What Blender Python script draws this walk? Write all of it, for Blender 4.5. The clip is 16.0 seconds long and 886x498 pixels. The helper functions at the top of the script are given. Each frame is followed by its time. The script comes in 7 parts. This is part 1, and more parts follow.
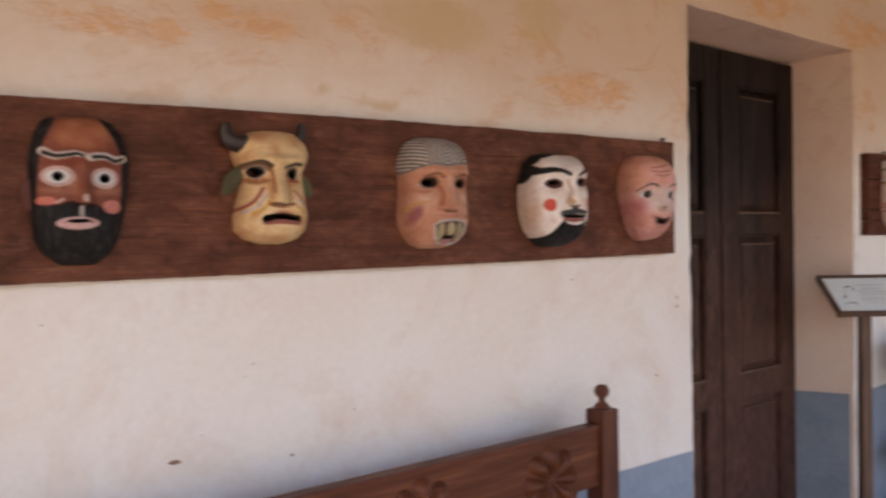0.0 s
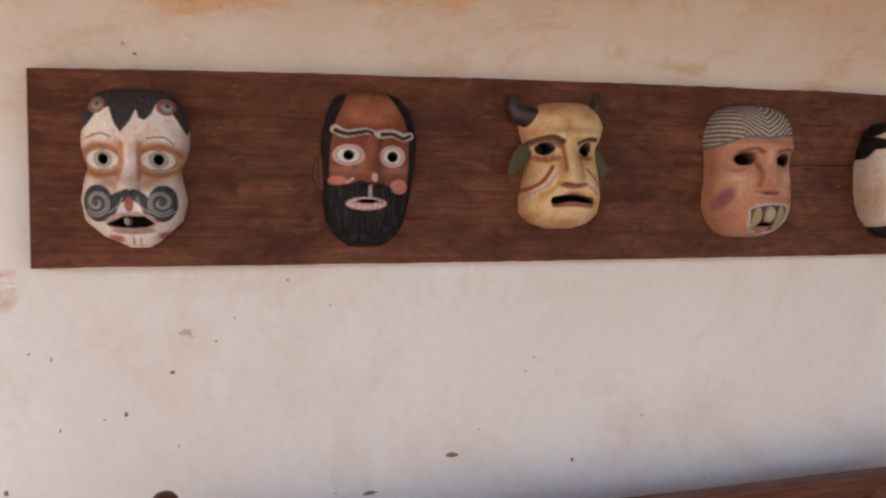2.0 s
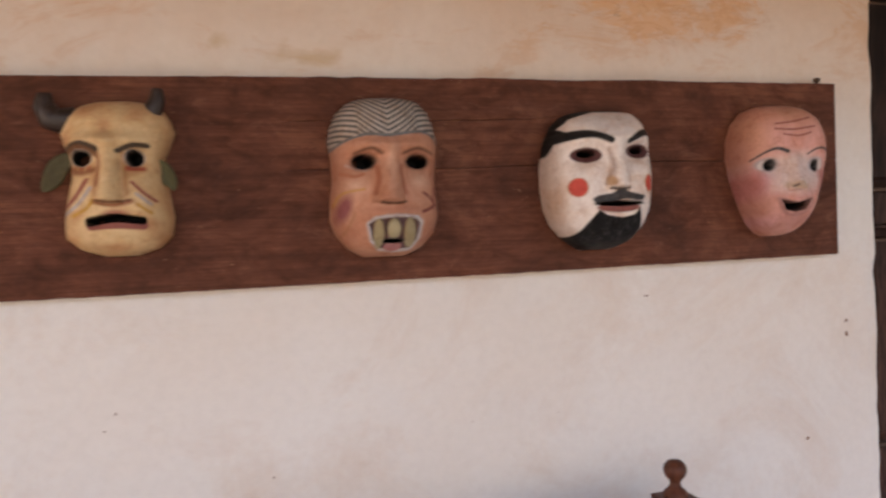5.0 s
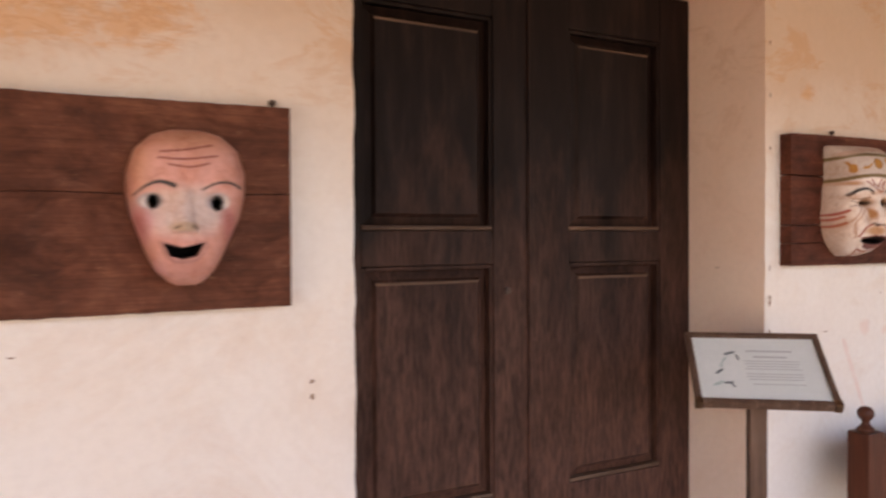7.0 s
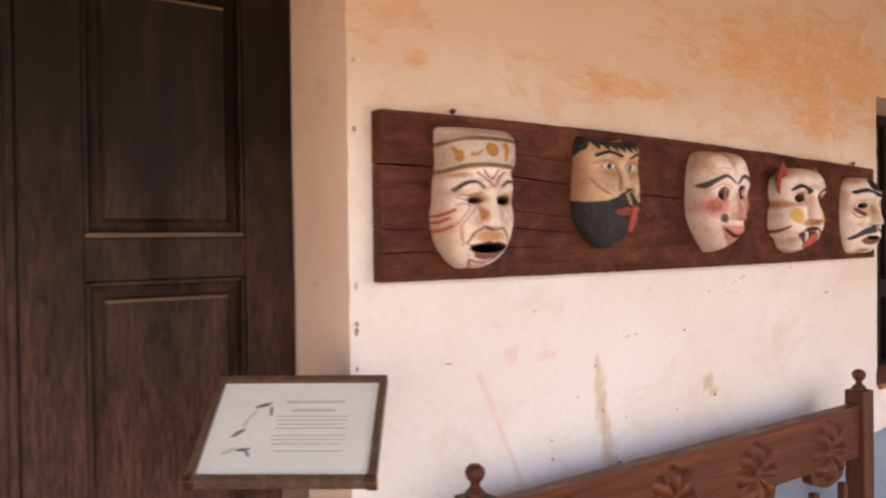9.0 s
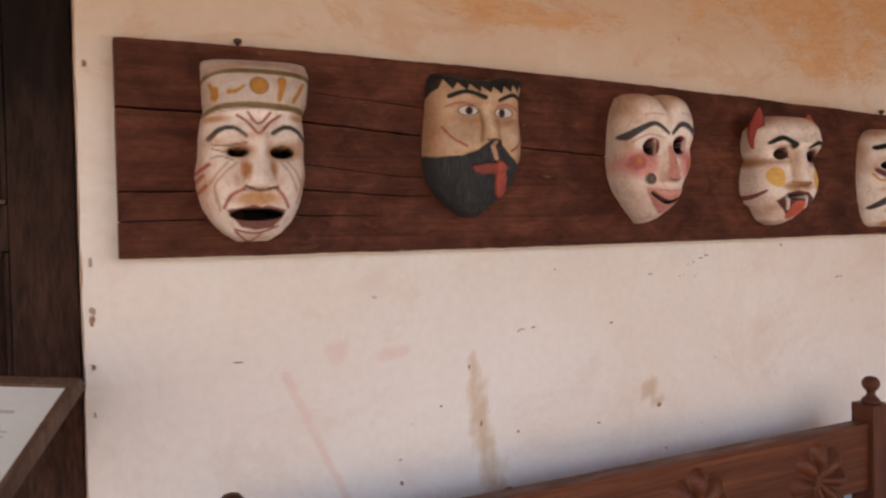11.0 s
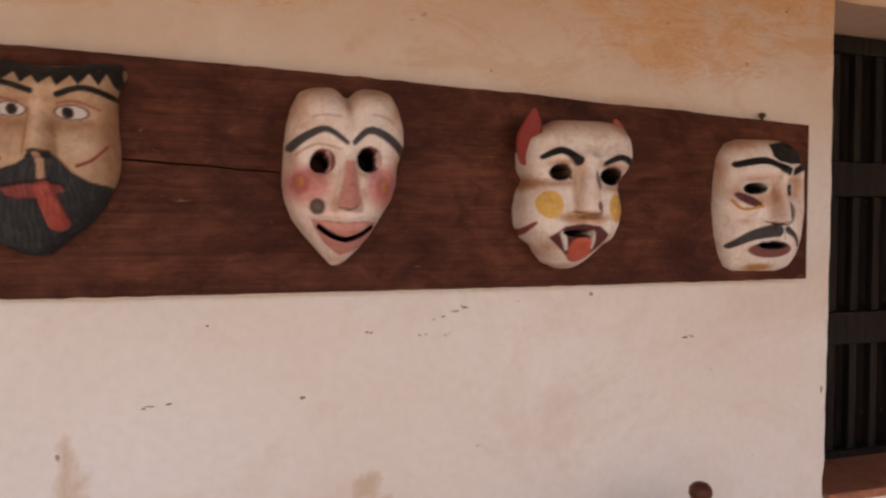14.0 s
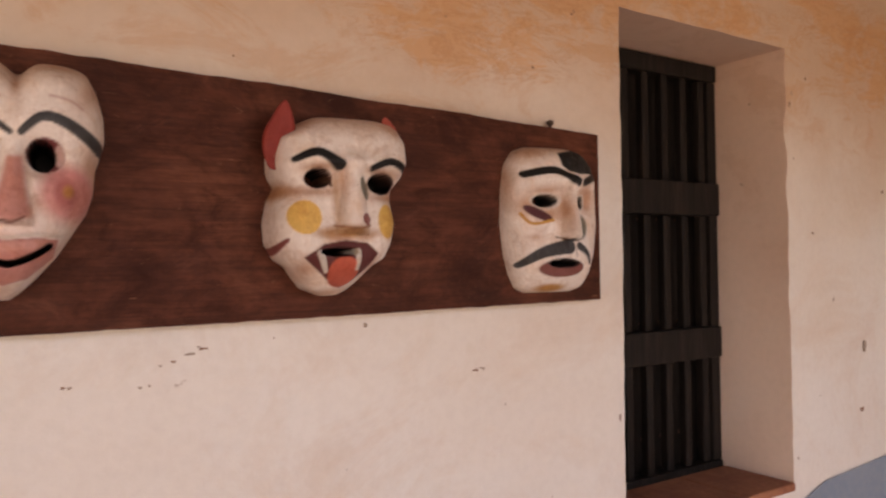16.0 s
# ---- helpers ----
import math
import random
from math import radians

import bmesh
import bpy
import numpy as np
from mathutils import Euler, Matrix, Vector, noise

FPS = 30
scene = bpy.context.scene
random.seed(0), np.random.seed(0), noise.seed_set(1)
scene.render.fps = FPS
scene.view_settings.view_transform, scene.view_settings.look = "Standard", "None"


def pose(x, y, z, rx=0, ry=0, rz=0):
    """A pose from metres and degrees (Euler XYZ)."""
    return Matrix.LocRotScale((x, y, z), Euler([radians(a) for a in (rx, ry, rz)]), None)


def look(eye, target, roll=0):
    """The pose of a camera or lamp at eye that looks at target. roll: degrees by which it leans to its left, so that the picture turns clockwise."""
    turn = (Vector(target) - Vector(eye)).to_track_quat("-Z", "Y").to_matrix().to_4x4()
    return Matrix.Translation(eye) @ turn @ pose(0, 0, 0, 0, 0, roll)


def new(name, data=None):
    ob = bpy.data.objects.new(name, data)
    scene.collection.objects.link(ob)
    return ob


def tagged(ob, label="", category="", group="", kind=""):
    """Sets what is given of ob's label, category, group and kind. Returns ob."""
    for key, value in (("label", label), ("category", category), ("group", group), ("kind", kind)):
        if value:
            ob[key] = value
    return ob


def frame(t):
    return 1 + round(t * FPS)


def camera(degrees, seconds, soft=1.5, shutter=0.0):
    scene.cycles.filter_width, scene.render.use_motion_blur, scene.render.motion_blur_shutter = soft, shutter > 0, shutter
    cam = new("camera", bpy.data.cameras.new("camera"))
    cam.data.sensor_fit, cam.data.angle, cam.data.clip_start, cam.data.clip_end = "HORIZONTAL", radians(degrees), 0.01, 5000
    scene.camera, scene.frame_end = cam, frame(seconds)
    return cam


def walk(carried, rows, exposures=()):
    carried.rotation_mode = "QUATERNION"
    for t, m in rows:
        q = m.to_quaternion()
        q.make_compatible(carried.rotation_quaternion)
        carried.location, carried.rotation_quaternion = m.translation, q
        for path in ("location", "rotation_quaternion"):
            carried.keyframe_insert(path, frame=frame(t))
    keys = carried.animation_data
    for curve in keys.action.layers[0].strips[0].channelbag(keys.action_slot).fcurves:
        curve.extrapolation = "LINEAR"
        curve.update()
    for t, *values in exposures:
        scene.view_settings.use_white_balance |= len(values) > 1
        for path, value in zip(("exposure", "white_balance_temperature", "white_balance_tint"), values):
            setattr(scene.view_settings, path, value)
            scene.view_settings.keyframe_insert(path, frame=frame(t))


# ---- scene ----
cam = camera(61.2, 16.0, soft=2.3, shutter=0.4)
PATH = [
    (0, (-0.006, -1.423, 1.505), (1.186, 0.182, 1.477), -1.0),
    (0.5, (-0.036, -1.397, 1.498), (0.868, 0.386, 1.465), -1.3),
    (1, (-0.056, -1.354, 1.54), (0.634, 0.518, 1.412), -0.7),
    (1.5, (-0.046, -1.315, 1.546), (0.562, 0.586, 1.415), -0.8),
    (2, (0.018, -1.255, 1.528), (0.598, 0.656, 1.429), 0.3),
    (2.5, (0.068, -1.224, 1.533), (0.628, 0.694, 1.443), -0.7),
    (3, (0.215, -1.27, 1.506), (0.614, 0.689, 1.451), -0.7),
    (3.2, (0.289, -1.291, 1.503), (0.629, 0.679, 1.454), 0.3),
    (5.3, (0.844, -1.206, 1.524), (1.439, 0.702, 1.475), -2.1),
    (5.5, (0.939, -1.234, 1.528), (1.483, 0.689, 1.47), -0.7),
    (6, (1.159, -1.312, 1.543), (1.658, 0.624, 1.491), 0.9),
    (6.5, (1.336, -1.308, 1.57), (2.106, 0.538, 1.551), 0.8),
    (7, (1.532, -1.267, 1.558), (2.464, 0.503, 1.534), -0.3),
    (7.5, (1.798, -1.334, 1.559), (2.764, 0.417, 1.549), 0.8),
    (8, (2.022, -1.293, 1.571), (3.073, 0.408, 1.523), -0.4),
    (8.5, (2.236, -1.251, 1.565), (3.358, 0.405, 1.568), 1.3),
    (8.8, (2.353, -1.237, 1.552), (3.496, 0.404, 1.543), 0.0),
    (9, (2.438, -1.255, 1.565), (3.584, 0.384, 1.546), -0.8),
    (9.2, (2.517, -1.275, 1.55), (3.621, 0.393, 1.53), -1.2),
    (11.3, (3.193, -1.238, 1.527), (3.983, 0.598, 1.452), -0.1),
    (11.5, (3.265, -1.246, 1.527), (3.967, 0.625, 1.435), 0.8),
    (12, (3.414, -1.21, 1.535), (4.096, 0.665, 1.405), -1.5),
    (12.5, (3.515, -1.131, 1.55), (4.242, 0.732, 1.506), -1.5),
    (13, (3.645, -1.115, 1.567), (4.415, 0.73, 1.513), -1.5),
    (13.5, (3.797, -1.121, 1.582), (4.493, 0.753, 1.521), -0.2),
    (14, (3.902, -1.148, 1.585), (4.58, 0.733, 1.531), 0.4),
    (14.5, (3.979, -1.158, 1.573), (4.718, 0.7, 1.524), -0.2),
    (15, (4.026, -1.097, 1.566), (4.874, 0.715, 1.567), -0.0),
    (15.5, (4.062, -1.028, 1.572), (5.044, 0.715, 1.579), -0.7),
    (16, (4.079, -0.996, 1.566), (5.176, 0.675, 1.598), -0.8),
]
EXPOSURE = [(0.0, 2.4, 7150, 23), (0.8, 2.3, 7150, 23), (3.2, 2.27, 7150, 23), (5.5, 2.5, 7350, 25), (6.5, 2.72, 7650, 28), (8.0, 2.95, 7950, 29), (9.0, 3.08, 8100, 30), (9.4, 3.08, 8100, 30), (11.2, 2.46, 8000, 28), (12.8, 2.29, 8050, 30), (13.6, 2.27, 8150, 31), (14.5, 2.6, 8400, 32), (16.0, 2.58, 8450, 33)]
walk(cam, [(t, look(eye, target, roll)) for t, eye, target, roll in PATH], EXPOSURE)

# ---- light ----
world = bpy.data.worlds.new("sky")
scene.world = world
world.use_nodes = True
wn = world.node_tree.nodes
sky = wn.new("ShaderNodeTexSky")
sky.sky_type = "NISHITA"
sky.sun_disc = False
sky.sun_elevation = radians(44)
sky.sun_rotation = radians(-62)
sky.air_density = 1.0
sky.dust_density = 5.0
world.node_tree.links.new(sky.outputs[0], wn["Background"].inputs[0])
wn["Background"].inputs[1].default_value = 0.15
sun = new("sun", bpy.data.lights.new("sun", "SUN"))
sun.data.energy = 5.0
sun.data.angle = radians(0.6)
sun.data.color = (1.0, 0.94, 0.85)
sun.matrix_world = look((-13.0, 7.0, 14.3), (0, 0, 0))


# ---- materials ----
class Mat:
    """A node material with a few shorthands."""

    def __init__(self, name, rough=0.6, metal=0.0):
        self.m = bpy.data.materials.new(name)
        self.m.use_nodes = True
        self.t = self.m.node_tree
        self.b = self.t.nodes["Principled BSDF"]
        self.b.inputs["Roughness"].default_value = rough
        self.b.inputs["Metallic"].default_value = metal
        self.geo = None

    def node(self, kind, **vals):
        n = self.t.nodes.new("ShaderNode" + kind)
        for k, v in vals.items():
            n.inputs[k.replace("_", " ")].default_value = v
        return n

    def link(self, a, b):
        self.t.links.new(a, b)

    def coord(self, kind="Object", scale=(1, 1, 1), rot=(0, 0, 0)):
        c = self.t.nodes.new("ShaderNodeTexCoord")
        mp = self.t.nodes.new("ShaderNodeMapping")
        mp.inputs["Scale"].default_value = scale
        mp.inputs["Rotation"].default_value = rot
        self.link(c.outputs[kind], mp.inputs[0])
        return mp.outputs[0]

    def world_coord(self, scale=(1, 1, 1)):
        g = self.t.nodes.new("ShaderNodeNewGeometry")
        mp = self.t.nodes.new("ShaderNodeMapping")
        mp.inputs["Scale"].default_value = scale
        self.link(g.outputs["Position"], mp.inputs[0])
        return mp.outputs[0]

    def noise(self, vec, scale, detail=6, rough=0.6, dist=0.0):
        n = self.node("TexNoise", Scale=scale, Detail=detail, Roughness=rough, Distortion=dist)
        self.link(vec, n.inputs["Vector"])
        return n.outputs["Fac"]

    def ramp(self, fac, *stops):
        r = self.t.nodes.new("ShaderNodeValToRGB")
        el = r.color_ramp.elements
        while len(el) < len(stops):
            el.new(0.5)
        for e, (p, c) in zip(el, stops):
            e.position = p
            e.color = (*c, 1) if hasattr(c, "__len__") else (c, c, c, 1)
        self.link(fac, r.inputs[0])
        return r.outputs[0]

    def mix(self, fac, a, b, kind="MIX"):
        n = self.t.nodes.new("ShaderNodeMix")
        n.data_type = "RGBA"
        n.blend_type = kind
        for i, v in ((0, fac), (6, a), (7, b)):
            if hasattr(v, "links"):
                self.link(v, n.inputs[i])
            elif i == 0:
                n.inputs[0].default_value = v
            else:
                n.inputs[i].default_value = (*v, 1)
        return n.outputs[2]

    def math(self, op, a, b=0.0):
        n = self.t.nodes.new("ShaderNodeMath")
        n.operation = op
        for i, v in ((0, a), (1, b)):
            if hasattr(v, "links"):
                self.link(v, n.inputs[i])
            else:
                n.inputs[i].default_value = v
        return n.outputs[0]

    def color(self, out):
        self.link(out, self.b.inputs["Base Color"])
        return self

    def rough(self, out):
        self.link(out, self.b.inputs["Roughness"])
        return self

    def bump(self, height, strength=0.3, dist=0.005):
        n = self.node("Bump", Strength=strength, Distance=dist)
        self.link(height, n.inputs["Height"])
        self.link(n.outputs[0], self.b.inputs["Normal"])
        return self


def wood(name, dark, mid, light, axis="x", scale=1.0, rough=0.55, dust=None, spec=0.22):
    m = Mat(name, rough)
    m.b.inputs["Specular IOR Level"].default_value = spec
    st = {"x": (1.2, 9, 22), "z": (16, 16, 1.0), "y": (16, 1.0, 16)}[axis]
    v = m.coord("Object", tuple(s * scale for s in st))
    info = m.t.nodes.new("ShaderNodeObjectInfo")
    add = m.t.nodes.new("ShaderNodeVectorMath")
    add.operation = "ADD"
    m.link(v, add.inputs[0])
    m.link(m.math("MULTIPLY", info.outputs["Random"], 37.0), add.inputs[1])
    v = add.outputs[0]
    g = m.noise(v, 2.2, 8, 0.65, 0.6)
    fine = m.noise(v, 9.0, 4, 0.7, 0.2)
    big = m.noise(m.coord("Object"), 3.0 * scale, 3, 0.5)
    c = m.ramp(g, (0.30, dark), (0.52, mid), (0.72, light))
    c = m.mix(m.ramp(fine, (0.35, 0.55), (0.6, 0.0)), c, dark)
    c = m.mix(m.math("MULTIPLY", big, 0.55), c, m.mix(0.5, c, mid), "MIX")
    c = m.mix(m.ramp(big, (0.35, 0.35), (0.6, 0.0)), c, tuple(d * 0.7 for d in dark))
    if dust:
        c = m.mix(m.ramp(m.noise(m.coord("Object", (2, 2, 1)), 5.0, 7, 0.7), (0.52, 0.0), (0.72, 0.5)), c, dust)
    m.color(c)
    m.rough(m.ramp(fine, (0.3, rough + 0.18), (0.7, rough - 0.08)))
    m.bump(m.mix(0.5, g, fine), 0.35, 0.003)
    return m.m


def plaster(name, base, pale, stain_shade, stain2, low, high, strength=1.0, patches=True):
    """Limewashed plaster: pale below, with rusty damp stains gathering above the height low, deepened there to stand in
    for shade.
    """
    m = Mat(name, 0.9)
    p = m.world_coord()
    sep = m.t.nodes.new("ShaderNodeSeparateXYZ")
    m.link(p, sep.inputs[0])
    z = sep.outputs["Z"]
    cloud = m.noise(p, 1.3, 5, 0.6, 0.4)
    cloud2 = m.noise(p, 4.5, 6, 0.65, 0.3)
    fine = m.noise(p, 60.0, 4, 0.6)
    c = m.mix(m.ramp(cloud, (0.35, 0.0), (0.65, 1.0)), base, pale)
    # stained band by height; its colour also carries the upper wall's shade
    zn = m.math("ADD", z, m.math("MULTIPLY", m.math("SUBTRACT", cloud2, 0.5), 0.35))
    band = m.t.nodes.new("ShaderNodeMapRange")
    m.link(zn, band.inputs[0])
    band.inputs[1].default_value = low
    band.inputs[2].default_value = high
    c = m.mix(m.math("MULTIPLY", band.outputs[0], 0.85 * strength), c, stain_shade)
    # blotches of rust and bare patches
    w = m.noise(m.world_coord((0.8, 1, 1.7)), 4.6, 10, 0.76, 0.9)
    blotch = m.math("MULTIPLY", m.ramp(w, (0.53, 0.0), (0.60, 1.0)), band.outputs[0])
    c = m.mix(m.math("MULTIPLY", blotch, 0.5 * strength), c, stain2)
    faint = m.ramp(m.noise(p, 2.6, 9, 0.74, 0.8), (0.50, 0.0), (0.72, 0.42))
    c = m.mix(m.math("MULTIPLY", faint, strength), c, stain_shade)
    spots = m.noise(m.world_coord((1, 1, 1.6)), 17.0, 3, 0.55, 0.3)
    spot = m.ramp(spots, (0.735, 0.0), (0.76, 1.0))
    if patches:
        c = m.mix(m.math("MULTIPLY", spot, 0.5), c, (0.30, 0.18, 0.12))
        at = m.t.nodes.new("ShaderNodeVertexColor")
        at.layer_name = "marks"
        sc = m.t.nodes.new("ShaderNodeSeparateColor")
        m.link(at.outputs[0], sc.inputs[0])
        edge = m.noise(m.world_coord((0.7, 1, 1.3)), 11.0, 10, 0.78, 0.6)
        torn = m.noise(m.world_coord((1, 1, 0.7)), 22.0, 7, 0.7, 0.5)
        for out, tex, tint, much in (("Red", edge, (0.66, 0.34, 0.145), 0.62), ("Green", torn, (0.55, 0.38, 0.21), 0.65), ("Blue", torn, (0.74, 0.50, 0.43), 0.42)):
            v = m.math("ADD", m.math("MULTIPLY", sc.outputs[out], 1.0), m.math("MULTIPLY", m.math("SUBTRACT", tex, 0.5), 5.4 if out == "Red" else 2.0 if out == "Green" else 1.2))
            f = m.math("MULTIPLY", m.ramp(v, *(((0.38, 0.0), (0.72, much * 0.5), (1.0, much)) if out == "Red" else ((0.25, 0.0), (0.55, much * 0.5), (0.98, much)))), m.ramp(sc.outputs[out], (0.0, 0.0), (0.12, 1.0)))
            c = m.mix(f, c, tint)
        # one long pink run down the wall, as if from a wet brush
        sx = m.math("ADD", sep.outputs["X"], m.math("MULTIPLY", m.math("SUBTRACT", cloud2, 0.5), 0.05))
        run = m.math("ABSOLUTE", m.math("ADD", m.math("MULTIPLY", m.math("SUBTRACT", sx, 3.405), 0.917), m.math("MULTIPLY", m.math("SUBTRACT", z, 1.285), 0.399)))
        run = m.math("MULTIPLY", m.ramp(run, (0.004, 1.0), (0.011, 0.0)), m.math("MULTIPLY", m.math("LESS_THAN", z, 1.29), m.math("GREATER_THAN", z, 0.88)))
        c = m.mix(m.math("MULTIPLY", run, m.ramp(torn, (0.35, 0.25), (0.6, 0.5))), c, (0.74, 0.50, 0.43))
        # thin slanting flakes along the rust
        line = m.t.nodes.new("ShaderNodeMapping")
        line.inputs["Rotation"].default_value = (0, radians(-28), 0)
        line.inputs["Scale"].default_value = (1.0, 1.0, 3.2)
        m.link(p, line.inputs[0])
        ridge = m.math("ABSOLUTE", m.math("SUBTRACT", m.noise(line.outputs[0], 9.0, 9, 0.75, 0.8), 0.5))
        flaky = m.math("MULTIPLY", m.ramp(ridge, (0.0, 1.0), (0.03, 0.0)), m.ramp(sc.outputs["Red"], (0.0, 0.0), (0.5, 1.0)))
        c = m.mix(m.math("MULTIPLY", flaky, 0.4), c, (0.48, 0.21, 0.08))
    c = m.mix(m.ramp(fine, (0.3, 0.08), (0.6, 0.0)), c, (0.35, 0.28, 0.22))
    m.color(c)
    h = m.mix(0.35, cloud2, fine)
    h = m.mix(m.math("MULTIPLY", spot, 0.8), h, (0, 0, 0))
    m.bump(h, 0.35, 0.006)
    return m.m


PLASTER = plaster("plaster", (0.765, 0.70, 0.63), (0.81, 0.787, 0.745), (0.605, 0.41, 0.28), (0.58, 0.29, 0.12), 1.62, 1.98)
REVEAL = plaster("reveal plaster", (0.78, 0.59, 0.48), (0.81, 0.67, 0.57), (0.68, 0.43, 0.30), (0.52, 0.28, 0.15), 1.4, 2.2, 0.7)
# darker copy of the plaster; the dimness indoors is put into its colour
INSIDE = plaster("shade-darkened inner plaster", (0.5, 0.42, 0.36), (0.55, 0.48, 0.4), (0.45, 0.35, 0.28), (0.4, 0.3, 0.2), 1.8, 2.6, 0.5, False)


def board_wood(name, dark, mid, light, fleck):
    """Old stained plank: blotchy, with a faint long grain, scuffs and pale scratches."""
    m = Mat(name, 0.62)
    m.b.inputs["Specular IOR Level"].default_value = 0.16
    blotch = m.noise(m.coord("Object", (1, 1, 1.5)), 5.0, 9, 0.72, 0.5)
    mott = m.noise(m.coord("Object", (0.6, 1, 1.2)), 26.0, 7, 0.72, 0.7)
    grain = m.noise(m.coord("Object", (1.1, 9, 24)), 2.4, 8, 0.66, 0.9)
    fine = m.noise(m.coord("Object", (4, 30, 110)), 2.6, 4, 0.7, 0.3)
    c = m.ramp(blotch, (0.32, dark), (0.52, mid), (0.72, light))
    c = m.mix(m.ramp(grain, (0.34, 0.55), (0.56, 0.0)), c, dark)
    c = m.mix(m.ramp(mott, (0.34, 0.6), (0.52, 0.0)), c, tuple(v * 0.75 for v in dark))
    c = m.mix(m.ramp(fine, (0.36, 0.40), (0.55, 0.0)), c, dark)
    c = m.mix(m.ramp(mott, (0.58, 0.0), (0.74, 0.55)), c, light)
    for vec, scale, lo in (((0.5, 1, 1.4), 46.0, 0.645), ((0.16, 1, 2.4), 60.0, 0.66), ((2.2, 1, 0.35), 40.0, 0.70)):
        c = m.mix(m.ramp(m.noise(m.coord("Object", vec), scale, 6, 0.72, 1.1), (lo, 0.0), (lo + 0.07, 0.55)), c, fleck)
    m.color(c)
    m.rough(m.ramp(mott, (0.3, 0.75), (0.7, 0.5)))
    m.bump(m.mix(0.5, grain, mott), 0.4, 0.003)
    return m.m


BOARD_A = board_wood("board wood warm", (0.060, 0.0195, 0.0105), (0.160, 0.053, 0.028), (0.26, 0.102, 0.056), (0.40, 0.215, 0.12))
BOARD_B = board_wood("board wood dark", (0.038, 0.0100, 0.0058), (0.115, 0.033, 0.0175), (0.20, 0.066, 0.034), (0.32, 0.155, 0.083))


def door_wood(name):
    """Nearly black old paint over brown wood, flaked in upright streaks below; its darkening upward stands in for
    shade.
    """
    m = Mat(name, 0.5)
    m.b.inputs["Specular IOR Level"].default_value = 0.13
    p = m.world_coord((9, 9, 1.1))
    g = m.noise(p, 3.0, 8, 0.68, 0.5)
    fine = m.noise(p, 14.0, 5, 0.7, 0.2)
    c = m.ramp(g, (0.30, (0.004, 0.0025, 0.002)), (0.52, (0.010, 0.005, 0.004)), (0.75, (0.028, 0.014, 0.010)))
    sep = m.t.nodes.new("ShaderNodeSeparateXYZ")
    m.link(m.world_coord(), sep.inputs[0])
    # blend by height: the shade at the recess top is put into the colour
    low = m.node("MapRange")
    m.link(m.math("ADD", sep.outputs["Z"], m.math("MULTIPLY", m.math("SUBTRACT", m.noise(m.world_coord((3, 3, 1)), 2.2, 5, 0.6), 0.5), 1.2)), low.inputs[0])
    for i, v in ((1, 1.72), (2, 1.0), (3, 0.02), (4, 1.0)):
        low.inputs[i].default_value = v
    flake = m.math("MULTIPLY", m.ramp(m.noise(m.world_coord((5, 5, 1.3)), 6.0, 9, 0.74, 0.7), (0.42, 0.0), (0.62, 1.0)), low.outputs[0])
    c = m.mix(m.math("MULTIPLY", low.outputs[0], 0.65), c, m.ramp(fine, (0.35, (0.065, 0.030, 0.021)), (0.65, (0.15, 0.073, 0.052))))
    c = m.mix(m.math("MULTIPLY", flake, 0.6), c, (0.15, 0.068, 0.048))
    c = m.mix(m.ramp(fine, (0.35, 0.5), (0.55, 0.0)), c, (0.010, 0.005, 0.004))
    m.color(c)
    m.rough(m.ramp(g, (0.3, 0.62), (0.7, 0.42)))
    m.bump(m.mix(0.5, g, fine), 0.3, 0.002)
    return m.m


DOOR = door_wood("weathered door wood shaded upward")
DOOR_EDGE = wood("worn moulding paled for light", (0.05, 0.028, 0.018), (0.13, 0.075, 0.048), (0.24, 0.15, 0.10), "x", 1.0, 0.5)
GRILLE = wood("grille wood", (0.006, 0.0045, 0.004), (0.015, 0.011, 0.009), (0.034, 0.024, 0.019), "z", 1.0, 0.6)
BENCH = wood("bench wood", (0.055, 0.014, 0.007), (0.135, 0.040, 0.017), (0.22, 0.075, 0.034), "x", 0.8, 0.4)
BENCH_Z = wood("bench post wood", (0.045, 0.013, 0.008), (0.105, 0.034, 0.018), (0.17, 0.062, 0.034), "z", 0.8, 0.38)
STAND = wood("stand wood", (0.06, 0.032, 0.022), (0.135, 0.08, 0.055), (0.22, 0.145, 0.105), "z", 1.0, 0.5)
LATTICE = wood("grey door wood", (0.05, 0.045, 0.04), (0.12, 0.11, 0.095), (0.2, 0.18, 0.16), "z", 1.0, 0.6)


def speckled(name, a, b, scale, rough=0.8, bump=0.3, c=None):
    m = Mat(name, rough)
    p = m.world_coord()
    n = m.noise(p, scale, 7, 0.65, 0.3)
    n2 = m.noise(p, scale * 9, 4, 0.6)
    col = m.ramp(n, (0.35, a), (0.65, b))
    col = m.mix(m.ramp(n2, (0.4, 0.35), (0.6, 0.0)), col, c or tuple(x * 0.6 for x in a))
    m.color(col)
    m.bump(m.mix(0.5, n, n2), bump, 0.006)
    return m.m


DADO = speckled("blue limewash", (0.19, 0.25, 0.32), (0.25, 0.31, 0.38), 5.0, 0.85, 0.3, (0.30, 0.33, 0.37))
TERRACOTTA = speckled("terracotta", (0.30, 0.105, 0.055), (0.42, 0.17, 0.09), 9.0, 0.85, 0.4)
GROUT = speckled("grout", (0.22, 0.18, 0.15), (0.3, 0.26, 0.22), 20.0, 0.95)
EARTH = speckled("dry ground", (0.10, 0.09, 0.06), (0.15, 0.13, 0.09), 0.9, 0.95)
